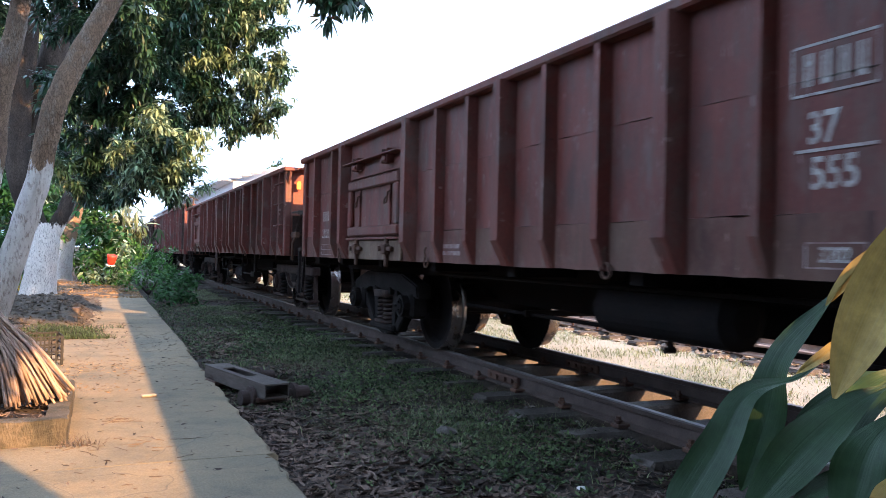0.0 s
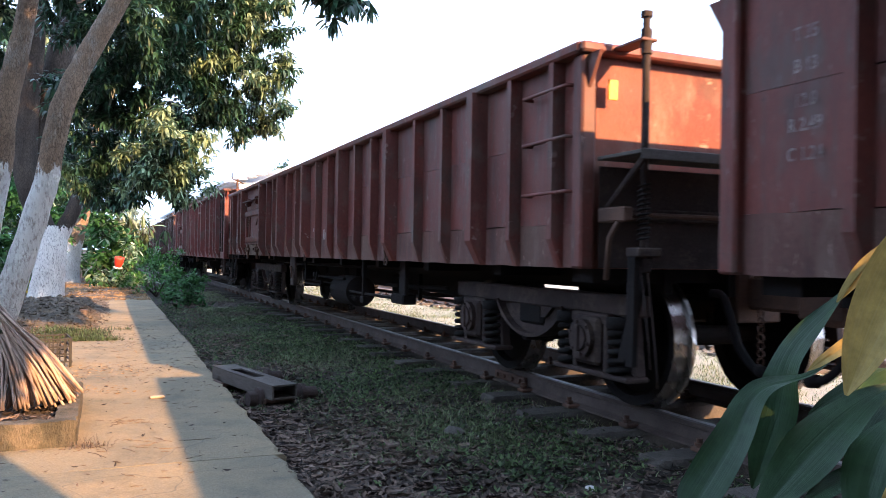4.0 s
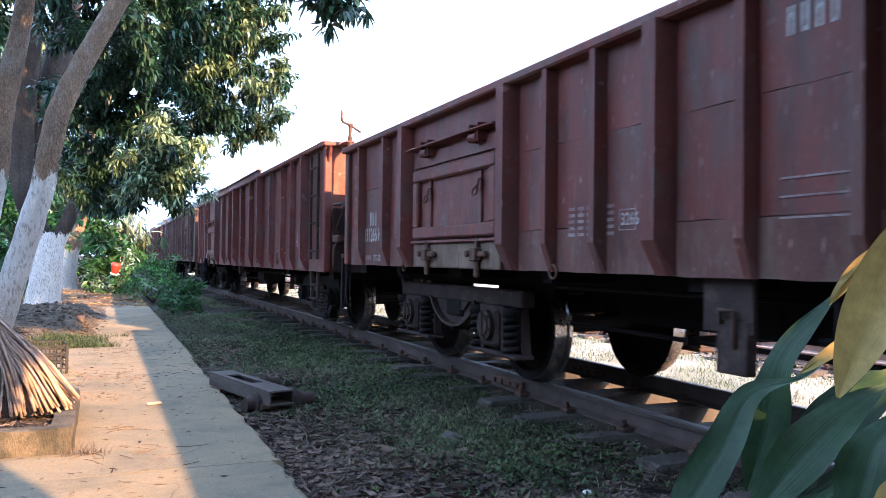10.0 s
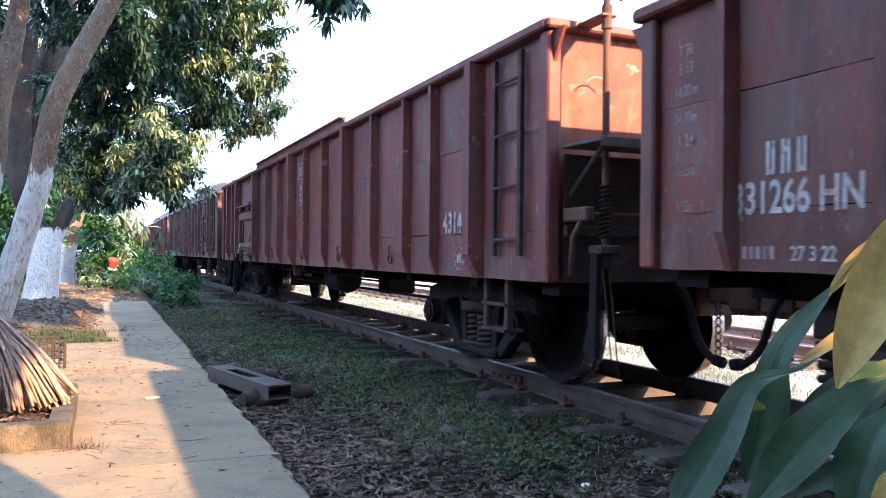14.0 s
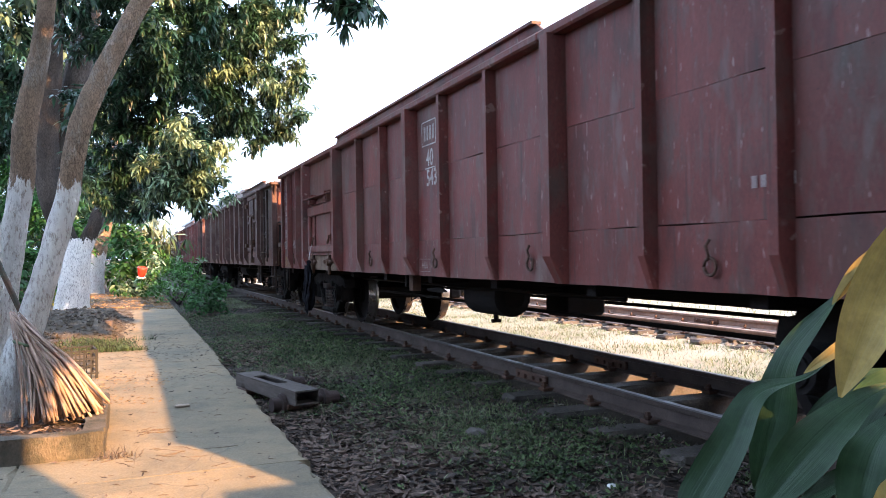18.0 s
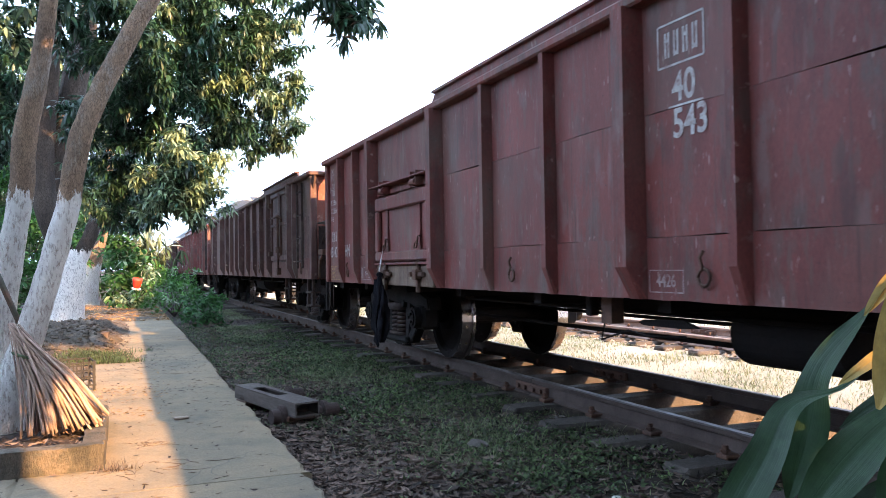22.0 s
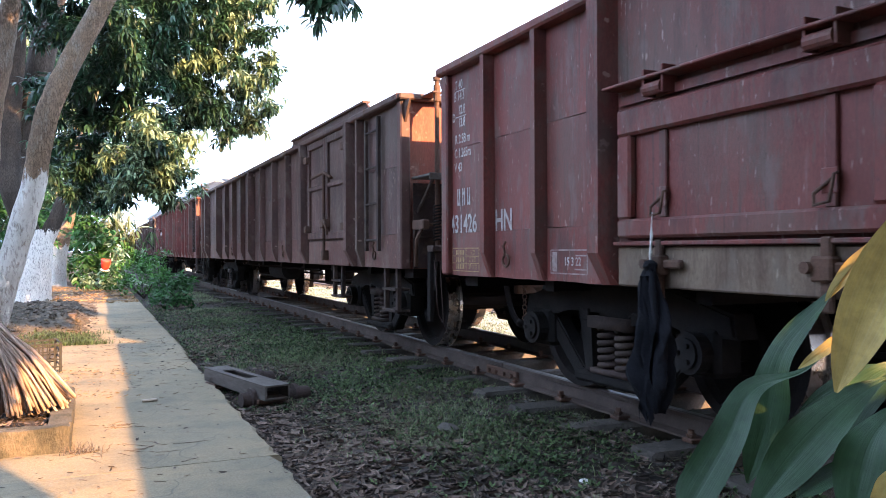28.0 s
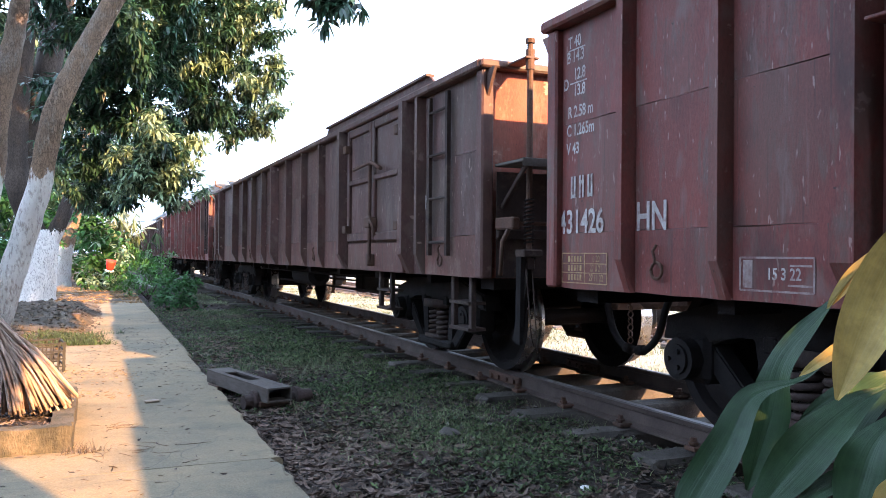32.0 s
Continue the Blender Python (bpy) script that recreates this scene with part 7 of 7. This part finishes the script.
v, f = rosettes(spread(8500, 1.0, 2.95, 2.2, 17, rng, green), 0.033, rng)
scatter("ground_weeds", v, f, "weed", "low green weeds creeping over the bank", "weeds")
lush = lambda x, y: max(0.0, patch(x, y, 0.55, 9.0, -0.05)) ** 1.5 * (1.0 if x > 1.7 else 0.25 if x > 1.3 else 0.08) * (0.35 if y < 4.2 else 1.0) + (0.8 * math.exp(-((y - 5.3) / 1.1) ** 2) if 2.0 < x else 0.0) * patch(x, y, 1.6, 1.0, 0.2)
v, f = blades(spread(17000, 1.1, 2.85, 2.6, 22, rng, lush), 0.085, 0.0065, 0.95, rng, 3, 0.45)
scatter("grass", v, f, "grass", "thin trodden grass on the bank beside the track", "grass")
v, f = blades(spread(2600, 1.0, 2.1, 8, 21, rng, lambda x, y: patch(x, y, 1.1, 4.0, 0.0)), 0.085, 0.007, 0.7, rng, 3, 0.4)
scatter("grass", v, f, "weed", "tufts of fresh grass along the path's edge", "grass")
v, f = blades([(x, y, max(0.002, dirt_height(x, y))) for x, y, z in spread(2200, -1.2, 0.35, 10.4, 11.8, rng, lambda x, y: patch(x, y, 1.5, 2.0, 0.1))], 0.09, 0.008, 0.6, rng, 3, 0.4)
scatter("grass", v, f, "weed", "small strip of grass crossing the path", "grass")
v, f = blades(spread(34000, 4.55, 6.6, 1.5, 30, rng, lambda x, y: patch(x, y, 0.9, 5.0, 0.25)), 0.065, 0.007, 1.0, rng, 3, 0.5)
scatter("dry_grass", v, f, "drygrass", "sunlit dry grass between the two tracks", "grass")
v, f = blades(spread(13000, 4.55, 6.6, 1.5, 30, rng, lambda x, y: patch(x, y, 1.1, 8.0, 0.0)), 0.07, 0.009, 0.7, rng, 3, 0.4)
scatter("grass", v, f, "grass", "green grass patches between the two tracks", "grass")
v, f = blades(spread(14000, 8.3, 14.0, 3, 50, rng, lambda x, y: 0.8), 0.16, 0.012, 0.8, rng, 2, 0.5)
scatter("dry_grass", v, f, "drygrass", "dry grass beyond the siding", "grass")


rng2 = np.random.default_rng(77)
v, f = blades([(-0.06 + 0.05 * rng2.normal(), 4.85 + 0.025 * rng2.normal(), 0.0) for _ in range(90)], 0.075, 0.004, 0.8, rng2, 3, 0.3)
scatter("dry_grass_tuft", v, f, "litter", "small tuft of dry grass at the planter's corner", "grass")
v, f = blades([(x, y, terrain(x, y)) for x, y in ((2.9 + 0.12 * rng2.normal(), 4.0 + 3.5 * rng2.uniform()) for _ in range(700))], 0.10, 0.004, 0.8, rng2, 3, 0.35)
scatter("grass", v, f, "grass", "thin grass growing along the rail's foot", "grass")


def fallen(spots, size, rng):
    """Dead leaves: long pointed blades, folded along the rib and curled up at the ends."""
    verts, faces = [], []
    for x, y, z in spots:
        a, s = rng.uniform(0, 6.283), size * rng.uniform(0.55, 1.35)
        w, t = s * rng.uniform(0.10, 0.16), rng.uniform(-0.7, 0.7)
        way = np.array((math.cos(a), math.sin(a), rng.uniform(-0.12, 0.22)))
        side = np.array((-math.sin(a), math.cos(a), t)) * w
        c = np.array((x, y, z + 0.005 + 0.012 * rng.uniform()))
        up0, up1, fold = (np.array((0, 0, s * q)) for q in (rng.uniform(0.0, 0.22), rng.uniform(0.02, 0.30), rng.uniform(0.02, 0.09)))
        b = len(verts)
        verts += [tuple(q) for q in (c - way * s / 2 + up0, c - way * s * 0.15 - side + fold, c - way * s * 0.15, c - way * s * 0.15 + side + fold, c + way * s * 0.2 - side * 0.8 + fold, c + way * s * 0.2, c + way * s * 0.2 + side * 0.8 + fold, c + way * s / 2 + up1)]
        faces += [(b, b + 1, b + 2), (b, b + 2, b + 3), (b + 1, b + 4, b + 5, b + 2), (b + 2, b + 5, b + 6, b + 3), (b + 4, b + 7, b + 5), (b + 5, b + 7, b + 6)]
    return verts, faces


dry = lambda x, y: (0.15 + 0.85 * patch(x, y, 0.8, 6.0, 0.1)) * (1.0 if x < 2.0 else 0.35)
v, f = fallen(spread(20000, 0.95, 3.0, 2.0, 18, rng, dry), 0.050, rng)
scatter("fallen_leaves", v, f, "litter", "small dry brown leaves strewn over the bank", "fallen leaves")
v, f = fallen(spread(9000, 0.95, 2.9, 2.2, 11, rng, lambda x, y: dry(x, y) * (1.0 if x < 1.9 or y < 4.4 else 0.25)), 0.082, rng)
scatter("fallen_leaves", v, f, "litter", "dry brown fallen leaves covering the bank", "fallen leaves")
v, f = fallen([(x, y, 0.003) for x, y, z in spread(420, -1.0, 0.9, 3.0, 14, rng, lambda x, y: 0.4 + 0.6 * patch(x, y, 1.0, 1.0, -0.1))], 0.035, rng)
scatter("fallen_leaves", v, f, "litter", "scattered dry leaves and bits on the path", "fallen leaves")
v, f = fallen([(x, y, 0.09) for x, y, z in spread(500, -1.6, -0.25, 5.05, 6.3, rng, lambda x, y: 1.0)], 0.06, rng)
scatter("fallen_leaves", v, f, "litter", "dry leaves caught in the tree pit", "fallen leaves")
v, f = fallen([(x, y, 0.004) for x, y, z in spread(700, -0.5, 0.85, 7.2, 12.5, rng, lambda x, y: patch(x, y, 1.6, 7.0, -0.35) + (0.5 if 9.2 < y < 10.6 else 0.0))], 0.03, rng)
scatter("fallen_leaves", v, f, "litter", "band of dead leaves and chaff across the path", "fallen leaves")
v, f = fallen([(x, y, max(0.0, dirt_height(x, y))) for x, y, z in spread(2600, -2.2, 0.1, 10.8, 18, rng, lambda x, y: 0.7)], 0.055, rng)
scatter("fallen_leaves", v, f, "litter", "dead leaves and debris beside the path", "fallen leaves")
# the brighter leaf copy lies only where sun reaches the ground
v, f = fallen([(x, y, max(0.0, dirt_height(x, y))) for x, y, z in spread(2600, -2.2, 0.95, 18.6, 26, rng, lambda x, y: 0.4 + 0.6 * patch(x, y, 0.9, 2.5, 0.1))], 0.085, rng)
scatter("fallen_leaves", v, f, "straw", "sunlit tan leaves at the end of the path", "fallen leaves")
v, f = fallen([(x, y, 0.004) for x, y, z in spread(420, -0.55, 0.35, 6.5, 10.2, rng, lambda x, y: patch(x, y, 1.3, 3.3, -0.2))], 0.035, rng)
scatter("fallen_leaves", v, f, "straw", "leaf bits and chaff on the path, painted sunlit tan", "fallen leaves")


def twigs(n, seed, x0, x1, y0, y1, z, l):
    rnd = random.Random(seed)
    bm = bmesh.new()
    for _ in range(n):
        x, y, a = rnd.uniform(x0, x1), rnd.uniform(y0, y1), rnd.uniform(-0.7, 0.7) + (0 if rnd.random() < 0.7 else 1.5)
        s = l * rnd.uniform(0.4, 1.4)
        p = [Vector((x, y, z + 0.004))]
        for k in range(3):
            a += rnd.uniform(-0.8, 0.8)
            p.append(p[-1] + Vector((math.cos(a), math.sin(a), rnd.uniform(-0.02, 0.04) if k == 1 else 0.0)) * s / 3)
        tube(bm, [tuple(q) for q in p], [0.0016, 0.0022, 0.0018, 0.0008], 4)
    return bm


for seed, n, x0, x1, y0, y1, l in ((1, 170, -0.6, 0.9, 3.2, 11, 0.05), (2, 16, -0.15, 0.45, 4.72, 4.86, 0.17), (3, 26, -0.1, 0.9, 8, 14, 0.12), (4, 18, 0.02, 0.24, 5.4, 5.55, 0.10)):
    tw = part("twigs", twigs(n, seed, x0, x1, y0, y1, 0.0, l), "twig")
    tagged(tw, "thin dry twigs and straw strewn on the path", "twigs", "", "stuff")


def pebbles(spots, r, rng):
    verts, faces = [], []
    for x, y, z in spots:
        s = r * rng.uniform(0.5, 1.5)
        b = len(verts)
        for dx, dy, dz in ((1, 0, 0), (0, 1, 0), (-1, 0, 0), (0, -1, 0), (0, 0, 1), (0, 0, -1)):
            j = rng.uniform(0.6, 1.2, size=3)
            verts.append((x + dx * s * j[0] + 0.3 * s * (rng.uniform() - 0.5), y + dy * s * j[1], z + 0.3 * s + dz * s * 0.7 * j[2]))
        faces += [(b, b + 1, b + 4), (b + 1, b + 2, b + 4), (b + 2, b + 3, b + 4), (b + 3, b, b + 4), (b + 1, b, b + 5), (b + 2, b + 1, b + 5), (b + 3, b + 2, b + 5), (b, b + 3, b + 5)]
    return verts, faces


v, f = pebbles([(x, y, z) for x, y, z in spread(2600, 2.9, 4.6, 1.0, 24, rng, lambda x, y: 1.0)], 0.022, rng)
scatter("ballast", v, f, "gravel", "broken stone ballast between the sleepers", "ballast")
v, f = pebbles(spread(5000, 6.5, 8.4, 2.0, 30, rng, lambda x, y: 1.0), 0.035, rng)
scatter("ballast", v, f, "gravel", "pale broken stone round the siding's sleepers", "ballast")
v, f = pebbles([(x, y, dirt_height(x, y)) for x, y, z in spread(420, -1.8, -0.15, 12.0, 16.5, rng, lambda x, y: 0.6)], 0.035, rng)
scatter("earth_clods", v, f, "dirt", "clods of dry earth on the mound round the tree", "clods")
v, f = pebbles(spread(2500, 0.95, 3.1, 2.0, 12, rng, lambda x, y: 1.0), 0.012, rng)
scatter("small_stones", v, f, "gravel", "small stones scattered over the soil", "pebbles")

# ---- what moves ----
def motions():
    """The whole train rolls toward the camera and slows; its wheels turn with it."""
    for n, wagon_thing in WAGONS.items():
        walk(wagon_thing, [(t, pose(TRACK_X, s + n * PITCH, RAIL_Z)) for t, s in TRAIN])
    walk(cloth, [(t, pose(TRACK_X - HALF - 0.12, s + PITCH + CLOTH_Y, RAIL_Z + CLOTH_Z)) for t, s in TRAIN])
    turns = []
    for (t0, s0), (t1, s1) in zip(TRAIN, TRAIN[1:]):
        k = max(1, math.ceil(abs(s1 - s0) / 0.42 / radians(70)))
        turns += [(t0 + (t1 - t0) * i / k, s0 + (s1 - s0) * i / k) for i in range(k)]
    turns.append(TRAIN[-1])
    for n in (-1, 0, 1, 2, 3):
        for bg in WAGONS[n].children:
            if bg.name.startswith("bogie"):
                for ws in bg.children:
                    if ws.name.startswith("wheelset"):
                        y = ws.matrix_basis.translation.y
                        walk(ws, [(t, pose(0, y, 0.42, math.degrees((S0 - s) / 0.42))) for t, s in turns])


motions()
